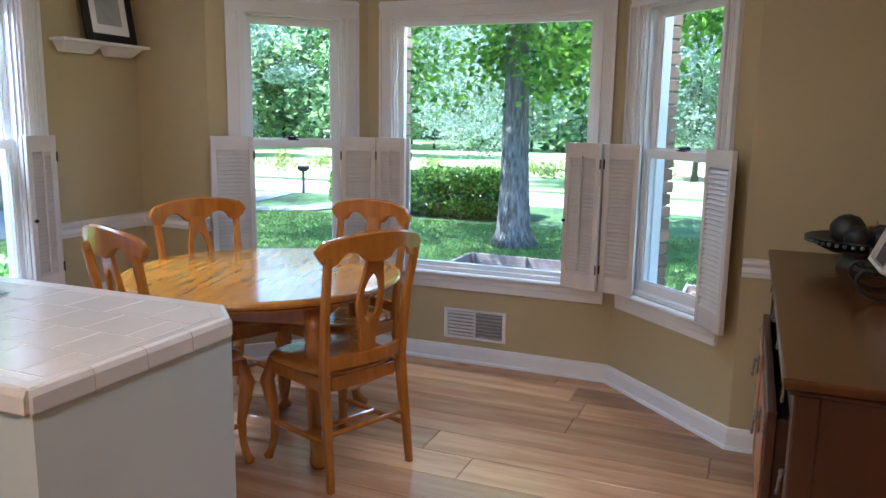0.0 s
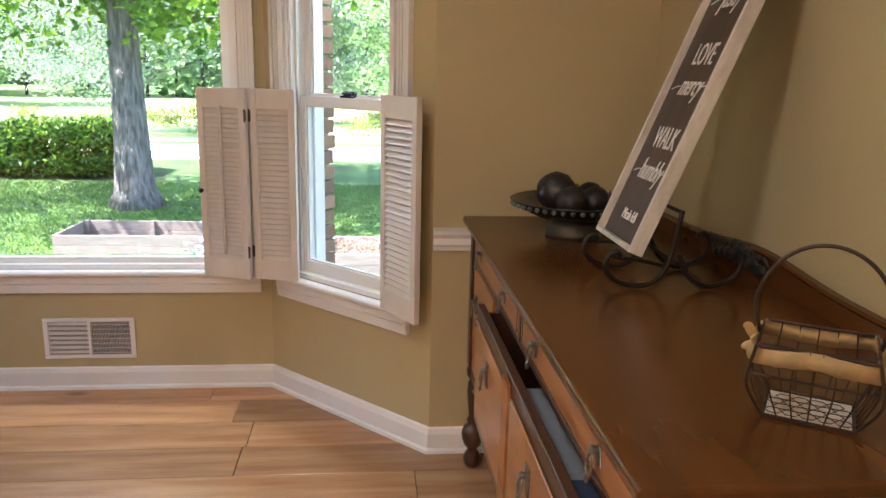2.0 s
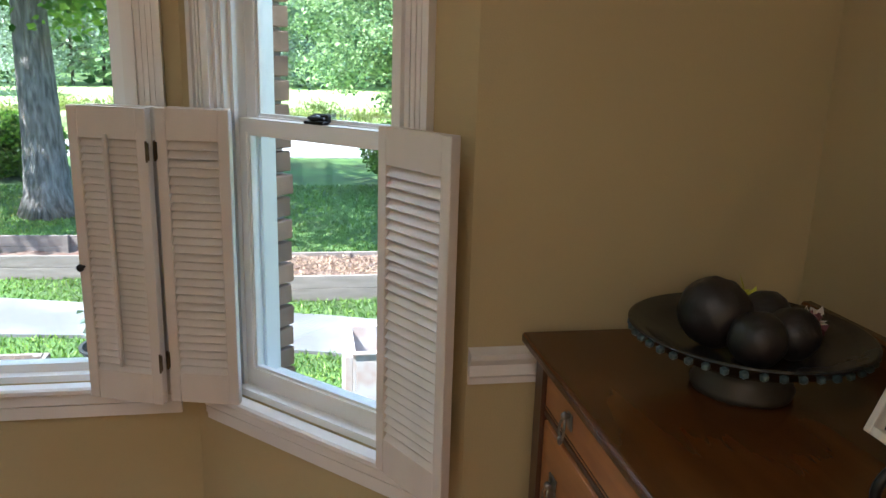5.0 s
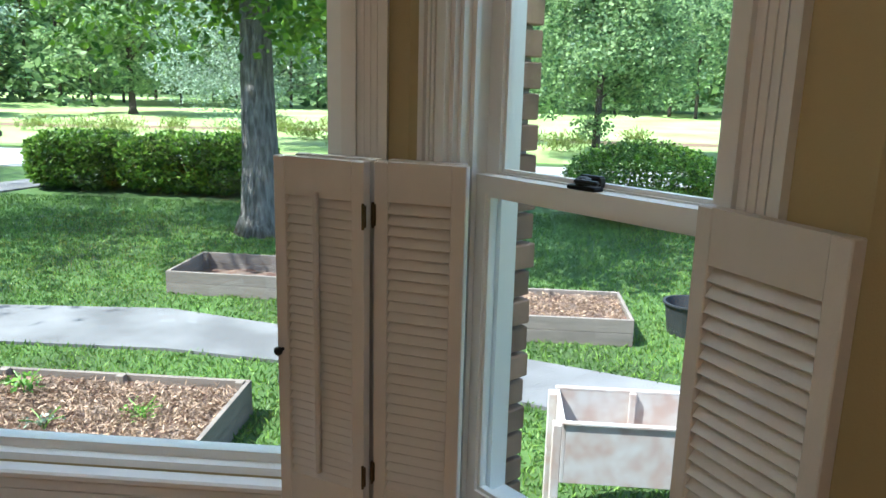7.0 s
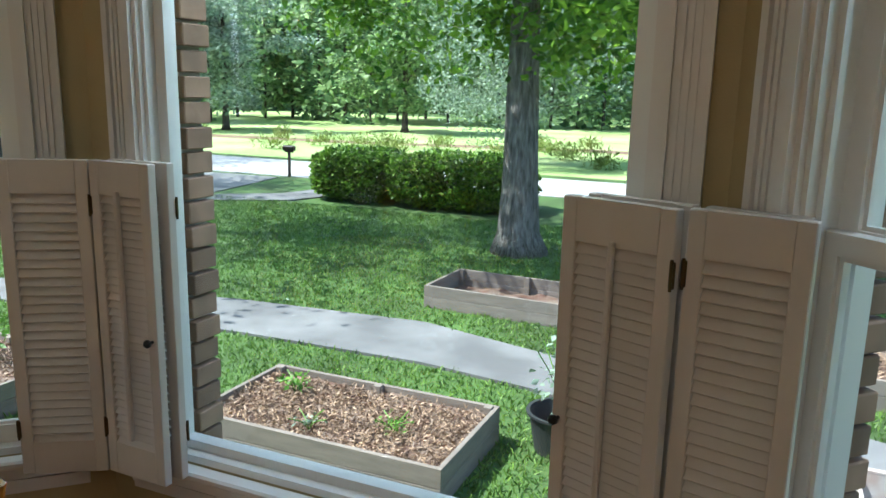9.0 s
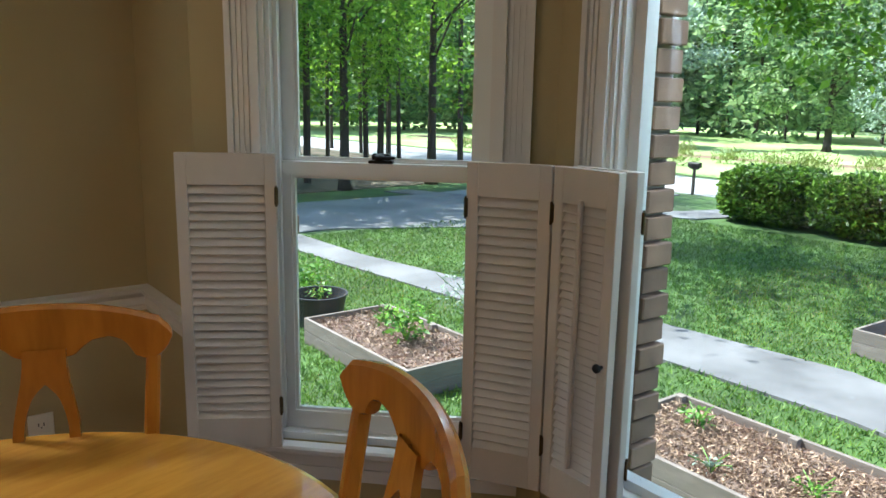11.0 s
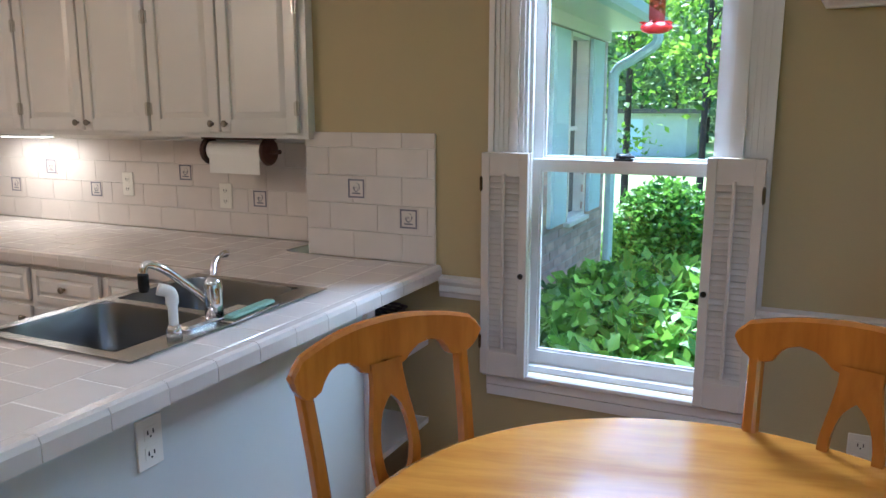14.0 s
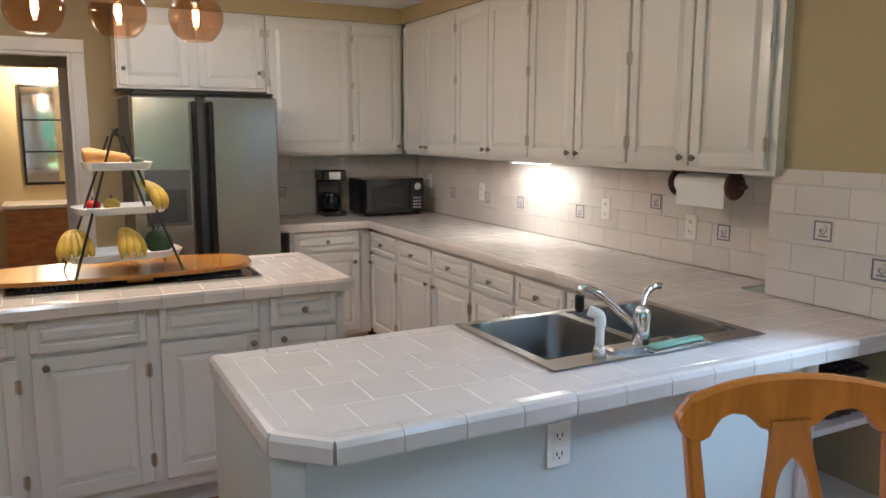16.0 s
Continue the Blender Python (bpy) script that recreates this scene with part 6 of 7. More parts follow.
def pull(parent, m, plate=False):
    bm = bmesh.new()
    if plate:
        box(bm, -0.020, 0.020, -0.004, 0, -0.032, 0.032, bevel=0.0015)
        box(bm, -0.013, 0.013, -0.0055, -0.0042, -0.024, 0.024, bevel=0.001)
    else:
        box(bm, -0.012, 0.012, -0.003, 0, -0.016, 0.018, bevel=0.0015)
    lathe([(0.005, 0), (0.006, 0.006), (0.009, 0.012), (0.006, 0.018)], 10, bm, pose(0, 0, 0.012, 90))
    tube(smooth_path([(-0.004, -0.012, 0.008), (-0.012, -0.016, -0.008), (-0.010, -0.017, -0.026), (0, -0.018, -0.034), (0.010, -0.017, -0.026), (0.012, -0.016, -0.008), (0.004, -0.012, 0.008)], 4), 0.0028, 7, bm)
    bmesh.ops.create_uvsphere(bm, u_segments=10, v_segments=6, radius=0.007, matrix=pose(0, -0.018, -0.036) @ Matrix.Diagonal((1, 0.7, 1.4, 1)))
    o = part("pull", bm, PEWT, parent, "antique metal drop pull", smooth=True)
    o.matrix_basis = m


PEWT = mat("antique_pewter", (0.30, 0.28, 0.26), 0.35, 0.9, vary=0.5, vary_scale=60)
MF = lambda x, y, z: pose(x, y, z, 0, 0, -90)
for y0, y1, ps in ((-0.93, -0.105, (-0.29, -0.74)), (-1.81, -0.96, (-1.13, -1.60))):
    d = part("drawer", boxes((CX0 + 0.001, CX0 + 0.018, y0, y1, 0.799, SBZ - 0.05), bevel=0.002), DRAWER, sb)
    part("inlay", boxes((CX0 - 0.0005, CX0 + 0.001, y0 + 0.018, y1 - 0.018, 0.806, 0.8085), (CX0 - 0.0005, CX0 + 0.001, y0 + 0.018, y1 - 0.018, SBZ - 0.0595, SBZ - 0.057), (CX0 - 0.0005, CX0 + 0.001, y0 + 0.018, y0 + 0.0205, 0.8086, SBZ - 0.06), (CX0 - 0.0005, CX0 + 0.001, y1 - 0.0205, y1 - 0.018, 0.8086, SBZ - 0.06)), WALNUTV, d)
    for y in ps:
        pull(d, MF(CX0, y, 0.845))
# the deep lower drawer stands open
LX = 0.088
dr = part("deep_drawer", boxes((LX, LX + 0.022, -1.60, -0.56, 0.41, 0.772), bevel=0.002), WALNUTV, sb, "deep drawer standing slightly open")
for y in (-1.585, -0.588):
    part("drawer_side", boxes((LX + 0.0225, 0.62, y, y + 0.013, 0.43, 0.75), bevel=0.002), WALNUTV, dr)
part("drawer_bottom", boxes((LX + 0.0225, 0.62, -1.5715, -0.5885, 0.43, 0.44)), WALNUTV, dr)
part("front_panel", boxes((LX - 0.006, LX - 0.0005, -1.56, -1.13, 0.45, 0.73), (LX - 0.006, LX - 0.0005, -1.03, -0.60, 0.45, 0.73), bevel=0.002), DRAWER, dr, "lighter veneered panel")
bm = bmesh.new()
for k in range(5):
    box(bm, LX - 0.010, LX - 0.0005, -1.115 + k * 0.015, -1.105 + k * 0.015, 0.43, 0.755, bevel=0.002)
part("fluted_pilaster", bm, DRAWER, dr)
for y in (-1.345, -0.815):
    pull(dr, MF(LX - 0.0065, y, 0.655), True)
for y in (-1.585, -0.575, -1.13, -1.04):
    for z in (0.715, 0.50):
        part("stud", lathe([(0.009, 0), (0.009, 0.004), (0.004, 0.008)], 10, m=pose(LX - 0.0005, y, z, 0, -90)), PEWT, dr)
for y0, y1 in ((-0.55, -0.12), (-1.80, -1.615)):
    d = part("cupboard_door", boxes((CX0 + 0.001, CX0 + 0.018, y0, y1, 0.395, 0.775), bevel=0.002), DRAWER, sb)
    pull(d, MF(CX0 + 0.001, y1 - 0.10 if y0 > -1 else y0 + 0.09, 0.66), True)
ln = thing("table_linen", pose(0, 0, 0.441), "folded blue and white linen inside the open sideboard drawer", "cloth")
part("folded_cloth", boxes((0.13, 0.52, -1.20, -0.70, 0.001, 0.13), bevel=0.02), mat("white_linen", (0.35, 0.36, 0.38), 0.9, bump=0.002, scale=20, vary=0.15), ln)
part("folded_cloth", boxes((0.125, 0.50, -1.55, -1.22, 0.001, 0.15), bevel=0.02), mat("blue_linen", (0.05, 0.07, 0.12), 0.9, bump=0.002, scale=20, vary=0.3), ln)

# bowl with dark balls
BOWLM = mat("dark_glazed_pottery", (0.018, 0.02, 0.022), 0.25, bump=0.001, scale=30, vary=0.4)
BTEAL = mat("teal_beads", (0.05, 0.085, 0.09), 0.3, vary=0.4, vary_scale=40)
BX, BY = 0.412, -0.375
bw = thing("pottery_bowl", pose(BX, BY, SBZ), "dark glazed footed bowl with a beaded rim", "bowl")
part("foot", lathe([(0.085, 0), (0.088, 0.012), (0.075, 0.035), (0.07, 0.05)], 36), mat("foot_pottery", (0.06, 0.055, 0.045), 0.4, vary=0.3), bw, smooth=True)
part("dish", lathe([(0.07, 0.0505), (0.12, 0.062), (0.17, 0.085), (0.198, 0.108), (0.203, 0.112), (0.197, 0.114), (0.165, 0.095), (0.11, 0.073), (0.03, 0.066)], 48), BOWLM, bw, smooth=True)
bm = bmesh.new()
for k in range(44):
    a = 2 * math.pi * k / 44
    bmesh.ops.create_icosphere(bm, subdivisions=1, radius=0.008, matrix=pose(0.196 * math.cos(a), 0.196 * math.sin(a), 0.100))
part("beaded_rim", bm, BTEAL, bw, "blue-green beads round the rim")
BALL = mat("woven_dark_ball", (0.016, 0.012, 0.011), 0.45, bump=0.006, scale=14, vary=0.4, vary_scale=10)
for x, y, r_ in ((-0.055, 0.02, 0.062), (0.05, -0.05, 0.045), (-0.03, -0.075, 0.047), (0.06, 0.045, 0.045)):
    t = thing("decorative_ball", pose(BX + x, BY + y, SBZ + 0.072 + r_), "dark carved decorative ball in the pottery bowl", "ornament", "balls in the bowl")
    bm = bmesh.new()
    bmesh.ops.create_icosphere(bm, subdivisions=4, radius=r_)
    for v in bm.verts:
        v.co *= 1 + 0.05 * noise.noise(v.co * 45) - 0.04 * abs(math.sin(9 * math.atan2(v.co.y, v.co.x) + 5 * v.co.z / r_)) ** 6
    part("ball", bm, BALL, t, smooth=True)
for x, y, r_, c, nm in ((0.10, -0.02, 0.022, (0.12, 0.03, 0.04), "dark red dried flower"), (0.13, 0.02, 0.02, (0.7, 0.62, 0.55), "white dried flower"), (0.03, 0.10, 0.03, (0.55, 0.55, 0.04), "yellow green dried leaf")):
    t = thing("dried_flower", pose(BX + x, BY + y, SBZ + 0.10), nm + " tucked in the pottery bowl", "ornament")
    rr = np.random.default_rng(int(x * 1000))
    leaves("petals", blob(rr, 40, (0, 0, r_ * 0.5), (r_, r_, r_)), r_ * 1.2, mat("petal", c, 0.7, vary=0.3), t, up=-0.5)

# lettered sign on an iron easel
WOODW = mat("white_washed_wood", (0.62, 0.57, 0.50), 0.6, bump=0.0008, scale=30, vary=0.25, vary_scale=14, stretch=(3, 3, 1))
BOARDM = mat("dark_stained_board", (0.075, 0.05, 0.038), 0.35, kind="grain", scale=10, stretch=(6, 6, 1), bump=0.0005, dark=(0.04, 0.027, 0.022), vary_scale=3)
LETTER = mat("white_lettering", (0.75, 0.72, 0.68), 0.5)
SGW, SGL, STILT = 0.272, 1.16, radians(21.6)
sg = thing("lettered_sign", pose(0, 0, 0), "tall dark wooden sign with white lettering in a white-washed frame", "sign")
# local x runs south along the board, y away from the viewer, z up the board
sg.matrix_world = Matrix(((0, math.cos(STILT), math.sin(STILT), 0.385), (-1, 0, 0, -0.695), (0, -math.sin(STILT), math.cos(STILT), 1.025), (0, 0, 0, 1)))
part("board", boxes((0.0125, SGW - 0.0125, 0.018, 0.026, 0.0125, SGL - 0.0125)), BOARDM, sg)
part("frame", boxes((0, 0.012, 0, 0.036, 0, SGL), (SGW - 0.012, SGW, 0, 0.036, 0, SGL), (0.0125, SGW - 0.0125, 0, 0.036, 0, 0.012), (0.0125, SGW - 0.0125, 0, 0.036, SGL - 0.012, SGL), bevel=0.0012), WOODW, sg)


def lettering(text, x, z, size, shear=0.0, parent=None, space=1.0):
    cu = bpy.data.curves.new("text", "FONT")
    cu.body = text
    cu.size = size
    cu.shear = shear
    cu.align_x = "CENTER"
    cu.extrude = 0.0008
    cu.space_character = space
    ob = bpy.data.objects.new("tmp", cu)
    me = bpy.data.meshes.new_from_object(ob)
    bpy.data.objects.remove(ob)
    me.materials.clear()
    me.materials.append(LETTER)
    o = new("lettering", me)
    o.parent = parent
    o.matrix_basis = pose(x, 0.0168, z, 90, 0, 0) @ Matrix.Diagonal((0.72 if shear == 0 else 0.72, 1.2, 1, 1))
    return o


mid = SGW / 2
for txt, z, s, sh in (("Micah 6:8", 0.062, 0.034, 0), ("humbly", 0.172, 0.066, 0.5), ("WALK", 0.258, 0.066, 0), ("mercy", 0.398, 0.066, 0.5), ("LOVE", 0.478, 0.066, 0), ("justly", 0.625, 0.066, 0.5), ("ACT", 0.705, 0.066, 0)):
    lettering(txt, mid, z, s, sh, sg)
for z in (0.195, 0.421, 0.648):
    part("flourish", tube([(0.030, 0.0168, z - 0.01), (0.055, 0.0168, z - 0.002), (0.075, 0.0168, z)], 0.0016, 4), LETTER, sg)
    part("flourish", tube([(SGW - 0.075, 0.0168, z), (SGW - 0.050, 0.0168, z + 0.003), (SGW - 0.026, 0.0168, z - 0.008)], 0.0016, 4), LETTER, sg)
ez = thing("iron_easel", pose(0, 0, SBZ), "black scrolled iron easel holding the tall sign", "easel")


def scroll(y, side):
    pts = [(0.50, y, 0.19), (0.49, y, 0.12), (0.475, y, 0.06), (0.45, y, 0.022), (0.41, y, 0.008), (0.355, y, 0.02), (0.325, y, 0.055), (0.335, y, 0.085), (0.355, y, 0.09), (0.36, y, 0.075)]
    return tube(smooth_path(pts, 5), 0.0065, 8)


for y in (-0.80, -0.985):
    part("scroll_foot", scroll(y, 0), BLACK, ez, smooth=True)
    pts = [(0.50, y + 0.0, 0.085), (0.53, y - 0.005, 0.03), (0.58, y - 0.008, 0.008), (0.635, y - 0.01, 0.03), (0.655, y - 0.01, 0.075), (0.64, y - 0.01, 0.10), (0.62, y - 0.01, 0.09)]
    part("rear_scroll", tube(smooth_path(pts, 5), 0.0065, 8), BLACK, ez, smooth=True)
    part("ledge", tube(smooth_path([(0.475, y, 0.055), (0.40, y, 0.072), (0.355, y, 0.0745), (0.335, y, 0.085)], 4), 0.005, 8), BLACK, ez, smooth=True)
part("cross_bar", tube([(0.50, -0.80, 0.062), (0.50, -0.985, 0.062)], 0.005, 8), BLACK, ez)
part("back_bar", tube([(0.50, -0.80, 0.185), (0.50, -0.985, 0.185)], 0.005, 8), BLACK, ez)

# wire basket with a cloth tie
WIRE = mat("rusty_wire", (0.055, 0.035, 0.025), 0.5, 0.5, vary=0.4, vary_scale=40)
BURL = mat("tan_cloth", (0.42, 0.29, 0.13), 0.85, bump=0.0015, scale=45, vary=0.3, vary_scale=20)
wb = thing("wire_basket", pose(0.441, -1.650, SBZ, 0, 0, -33), "small rusty wire basket with a tan cloth band and hoop handle", "basket")
B0, B1, HB = 0.062, 0.080, 0.115
BD0, BD1 = 0.055, 0.070


def ring_pts(hx, hy, z):
    return [(hx, hy, z), (-hx, hy, z), (-hx, -hy, z), (hx, -hy, z), (hx, hy, z)]


part("base_wire", tube(ring_pts(B0, BD0, 0.004), 0.0030, 6), WIRE, wb)
part("rim_wire", tube(ring_pts(B1, BD1, HB), 0.0028, 6), WIRE, wb)
part("middle_wire", tube(ring_pts((B0 + B1) / 2 + 0.012, (BD0 + BD1) / 2 + 0.010, HB * 0.62), 0.0020, 6), WIRE, wb)
for sx in (-1, 1):
    for sy in (-1, 1):
        part("corner_wire", tube(smooth_path([(B0 * sx, BD0 * sy, 0.004), ((B1 + 0.008) * sx, (BD1 + 0.006) * sy, HB * 0.5), (B1 * sx, BD1 * sy, HB)], 4), 0.0026, 6), WIRE, wb)
bm = bmesh.new()
for k in range(-2, 3):
    for sy in (-1, 1):
        tube(smooth_path([(B0 * k / 3, BD0 * sy, 0.004), ((B1 + 0.004) * k / 3, (BD1 + 0.004) * sy, HB * 0.5), (B1 * k / 3, BD1 * sy, HB)], 3), 0.0012, 5, bm)
    for sx in (-1, 1):
        tube(smooth_path([(B0 * sx, BD0 * k / 3, 0.004), ((B1 + 0.004) * sx, (BD1 + 0.004) * k / 3, HB * 0.5), (B1 * sx, BD1 * k / 3, HB)], 3), 0.0012, 5, bm)
part("side_mesh", bm, WIRE, wb)
part("floor_panel", boxes((-B0 + 0.003, B0 - 0.003, -BD0 + 0.003, BD0 - 0.003, 0.0005, 0.003)), WOODW, wb)
bm = bmesh.new()
for i in range(-2, 4):
    for j in range(-2, 4):
        cx, cy = i * 0.024 + (j % 2) * 0.012 - 0.012, j * 0.020 - 0.01
        if abs(cx) < B0 - 0.006 and abs(cy) < BD0 - 0.008:
            pts = [(cx + 0.0125 * math.cos(math.pi / 3 * k), cy + 0.0115 * math.sin(math.pi / 3 * k), 0.0042) for k in range(7)]
            tube(pts, 0.0008, 4, bm)
part("hex_mesh", bm, WIRE, wb)
bm = bmesh.new()
loop = []
for k in range(61):
    a = 2 * math.pi * k / 60
    q = (abs(math.cos(a)) ** 8 + abs(math.sin(a)) ** 8) ** (-1 / 8)
    loop.append((math.cos(a) * q, math.sin(a) * q, a))
prev = None
for x, y, a in loop:
    w_ = 0.004 * math.sin(a * 9) + 0.003 * math.sin(a * 23)
    zc_ = HB - 0.014 + 0.004 * math.sin(a * 3)
    cur = [bm.verts.new((x * (B1 + 0.003 + w_ * f + d_), y * (BD1 + 0.003 + w_ * f + d_), zc_ + h_)) for d_, h_, f in ((0.0, -0.013, 0.5), (0.003, -0.012, 1), (0.004, 0.0, 1.3), (0.003, 0.011, 1), (0, 0.013, 0.5))]
    if prev:
        for i in range(5):
            bm.faces.new((prev[i], prev[(i + 1) % 5], cur[(i + 1) % 5], cur[i]))
    prev = cur
part("cloth_band", bm, BURL, wb, smooth=True)
bm = bmesh.new()
for k, (dx, dz, ln_) in enumerate(((-0.03, 0.045, 1), (-0.028, -0.015, 1), (0.004, 0.02, 0.7), (-0.008, -0.035, 0.8))):
    tube(smooth_path([(-B1 - 0.004, -BD1 * 0.3, HB - 0.01), (-B1 - 0.008 + dx * 0.25, -BD1 * 0.4, HB - 0.01 + dz * 0.5), (-B1 - 0.008 + dx * 0.5, -BD1 * 0.5, HB - 0.01 + dz * 0.6)], 4), [0.004, 0.006, 0.007, 0.008, 0.008, 0.007, 0.006, 0.005, 0.003], 8, bm, flat=0.4)
part("cloth_bow", bm, BURL, wb, smooth=True)
hp = [(B1 + 0.002, 0, HB)] + [(0.092 * math.cos(a), 0, HB + 0.04 + 0.105 * math.sin(a)) for a in np.linspace(0.0, math.pi, 15)] + [(-B1 - 0.002, 0, HB)]
part("hoop_handle", tube(smooth_path(hp, 2), 0.0032, 8), WIRE, wb, smooth=True)

# ---- wall shelf, picture, vent ----
sh = thing("picture_ledge", pose(XW, -0.30, 1.775, 0, 0, 90), "cream moulded picture ledge with two scooped brackets", "shelf")
part("board", boxes((-0.295, 0.295, -0.115, -0.001, 0.050, 0.066), bevel=0.003), TRIM, sh)
for a, b in ((-0.275, -0.015), (0.025, 0.270)):
    prof = [(-0.0015, 0.0), (-0.035, 0.0), (-0.037, 0.006), (-0.045, 0.010), (-0.060, 0.020), (-0.078, 0.036), (-0.090, 0.044), (-0.104, 0.0495), (-0.0015, 0.0495)]
    bm = bmesh.new()
    L_ = []
    for x, k in ((a, 0.75), (a + 0.012, 1.0), (b - 0.012, 1.0), (b, 0.75)):
        L_.append([bm.verts.new((x + (0.030 * (1 - z / 0.05) * (1 if x < (a + b) / 2 else -1)), y * k if y < -0.01 else y, z)) for y, z in prof])
    for p, q in zip(L_, L_[1:]):
        for i in range(len(prof)):
            bm.faces.new((p[i], p[(i + 1) % len(prof)], q[(i + 1) % len(prof)], q[i]))
    bm.faces.new(L_[0])
    bm.faces.new(L_[-1])
    part("bracket", bm, TRIM, sh, "scooped moulded bracket")
pf = thing("framed_picture", pose(XW + 0.085, -0.245, 1.841 + 0.002, -9, 0, 90), "black framed bird print with a white mount on the ledge", "picture")
part("frame", boxes((-0.175, -0.130, 0, 0.022, 0, 0.46), (0.130, 0.175, 0, 0.022, 0, 0.46), (-0.1295, 0.1295, 0, 0.022, 0, 0.045), (-0.1295, 0.1295, 0, 0.022, 0.415, 0.46), bevel=0.003), GLOSSB, pf)
part("mount", boxes((-0.13, 0.13, 0.008, 0.011, 0.045, 0.415)), WHITEP, pf)
part("print", boxes((-0.085, 0.085, 0.006, 0.0078, 0.095, 0.36)), mat("grey_print", (0.42, 0.42, 0.41), 0.5, vary=0.25, vary_scale=6), pf)
part("drawn_bird", tube(smooth_path([(-0.06, 0.0052, 0.20), (-0.03, 0.0052, 0.16), (0.0, 0.0052, 0.13), (0.02, 0.0052, 0.12)], 4), [0.003, 0.006, 0.010, 0.013, 0.014, 0.013, 0.012, 0.011, 0.010, 0.008, 0.006, 0.005, 0.003], 6, flat=0.05), DECO, pf)

vt = thing("wall_vent", MC @ pose(-1.471, 0, 0.236), "cream metal air vent low on the bay wall", "vent")
part("frame", boxes((-0.197, 0.197, -0.008, 0, -0.094, -0.078), (-0.197, 0.197, -0.008, 0, 0.078, 0.094), (-0.197, -0.175, -0.008, 0, -0.0775, 0.0775), (0.175, 0.197, -0.008, 0, -0.0775, 0.0775), (-0.006, 0.006, -0.008, 0, -0.0775, 0.0775), bevel=0.0015), TRIM, vt)
part("backing", boxes((-0.174, 0.174, -0.0015, -0.0005, -0.077, 0.077)), SLOT, vt)
for k in range(26):
    for side in (0, 1):
        x = (-0.170 if side == 0 else 0.010) + k * 0.0064
        if x < (-0.008 if side == 0 else 0.172):
            o = part("fin", boxes((-0.0006, 0.0006, -0.0065, -0.0018, -0.077, 0.077)), TRIM, vt)
            o.matrix_basis = pose(x, 0, 0)
bm = bmesh.new()
for k in range(7):
    box(bm, -0.174, -0.0065, -0.0050, -0.0030, -0.070 + k * 0.022, -0.058 + k * 0.022)
    box(bm, 0.0065, 0.174, -0.0042, -0.0030, -0.070 + k * 0.022, -0.067 + k * 0.022)
part("cross_slat", bm, TRIM, vt)

# fill lamps added on the ceiling, above the view; the fixtures are unseen
LAMPG = glow("fill_diffuser", (1.0, 0.86, 0.66), 1)
for nm, x, y, e in (("ceiling_light", -2.0, -0.75, 0.4), ("ceiling_light", -0.75, -1.75, 2.0), ("ceiling_light", -1.75, -4.6, 1.1), ("ceiling_light", -0.9, -4.2, 1.0)):
    t = thing(nm, pose(x, y, H - 0.05), "added fill light, shaped as a flush round ceiling light with a glowing diffuser", "lamp", "ceiling lights")
    part("base", lathe([(0.15, 0.03), (0.15, 0.0495)], 28), TRIM, t)
    part("diffuser", lathe([(0.02, 0.0), (0.10, 0.006), (0.135, 0.018), (0.14, 0.0298)], 28), LAMPG, t)
    l = new("ceiling_lamp", bpy.data.lights.new("ceiling_lamp", "AREA"))
    l.data.shape = "DISK"
    l.data.size = 0.26
    l.data.energy = e
    l.data.color = (1.0, 0.93, 0.82)
    l.location = (x, y, H - 0.055)

# ---- brick outside the windows ----
def bricks(parent, m, cols, z0, z1, seed):
    """Courses of bricks on local x; cols: a list of (x0, x1) for even and for odd courses."""
    rr = random.Random(seed)
    z, k = z0, 0
    while z < z1:
        for x0, x1, y0, y1 in cols[k % 2]:
            key = ("k", round(x1 - x0, 3), round(y1 - y0, 3))
            if key not in tcache:
                bm = bmesh.new()
                box(bm, 0, key[1], 0, key[2], 0, 0.057, bevel=0.003)
                me = bpy.data.meshes.new("brick")
                bm.to_mesh(me)
                bm.free()
                me.materials.append(BRICK)
                tcache[key] = me
            o = new("brick", tcache[key])
            o.parent = parent
            o.matrix_world = m @ pose(x0 + rr.uniform(-.003, .003), y0 + rr.uniform(-.003, .003), z)
        z += 0.067
        k += 1


tcache = {}
veneer = setting("brick_veneer")
B0_, B1_ = T + 0.03, T + 0.13
for m, c, half, ln_, e0, e1 in ((MR, SCE, SH, PLEN, TAN, -TAN), (ML, SCW, SH, PLEN, -TAN, TAN)):
    u0, u1 = c - half, c + half
    a = -e0 * 0
    for (p, q, s) in ((0.0 + (0 if e0 > 0 else 0.06), u0, -1), (u1, ln_ - (0 if e1 > 0 else 0.06), 1)):
        edge = q if s < 0 else p
        part("mortar", boxes((min(p, q) + (0.0 if s < 0 else 0.03), max(p, q) - (0.03 if s < 0 else 0), B0_, B1_ - 0.008, 0.3, 2.3)), MORTAR, veneer).matrix_world = m
        L_ = abs(q - p)
        if s < 0:
            bricks(veneer, m, ([(q - 0.092, q, B0_, B1_), (p, q - 0.102, B0_, B1_)], [(max(p, q - 0.195), q - 0.005, B0_, B1_)]), 0.42, 2.2, 5)
        else:
            bricks(veneer, m, ([(p, p + 0.092, B0_, B1_), (p + 0.102, q, B0_, B1_)], [(p + 0.005, min(q, p + 0.195), B0_, B1_)]), 0.42, 2.2, 6)
part("mortar", boxes((XL + D - 0.05, CW0 - 0.03, B0_, B1_ - 0.008, 0.3, 2.3), (CW1 + 0.03, -D + 0.05, B0_, B1_ - 0.008, 0.3, 2.3)), MORTAR, veneer).matrix_world = MC
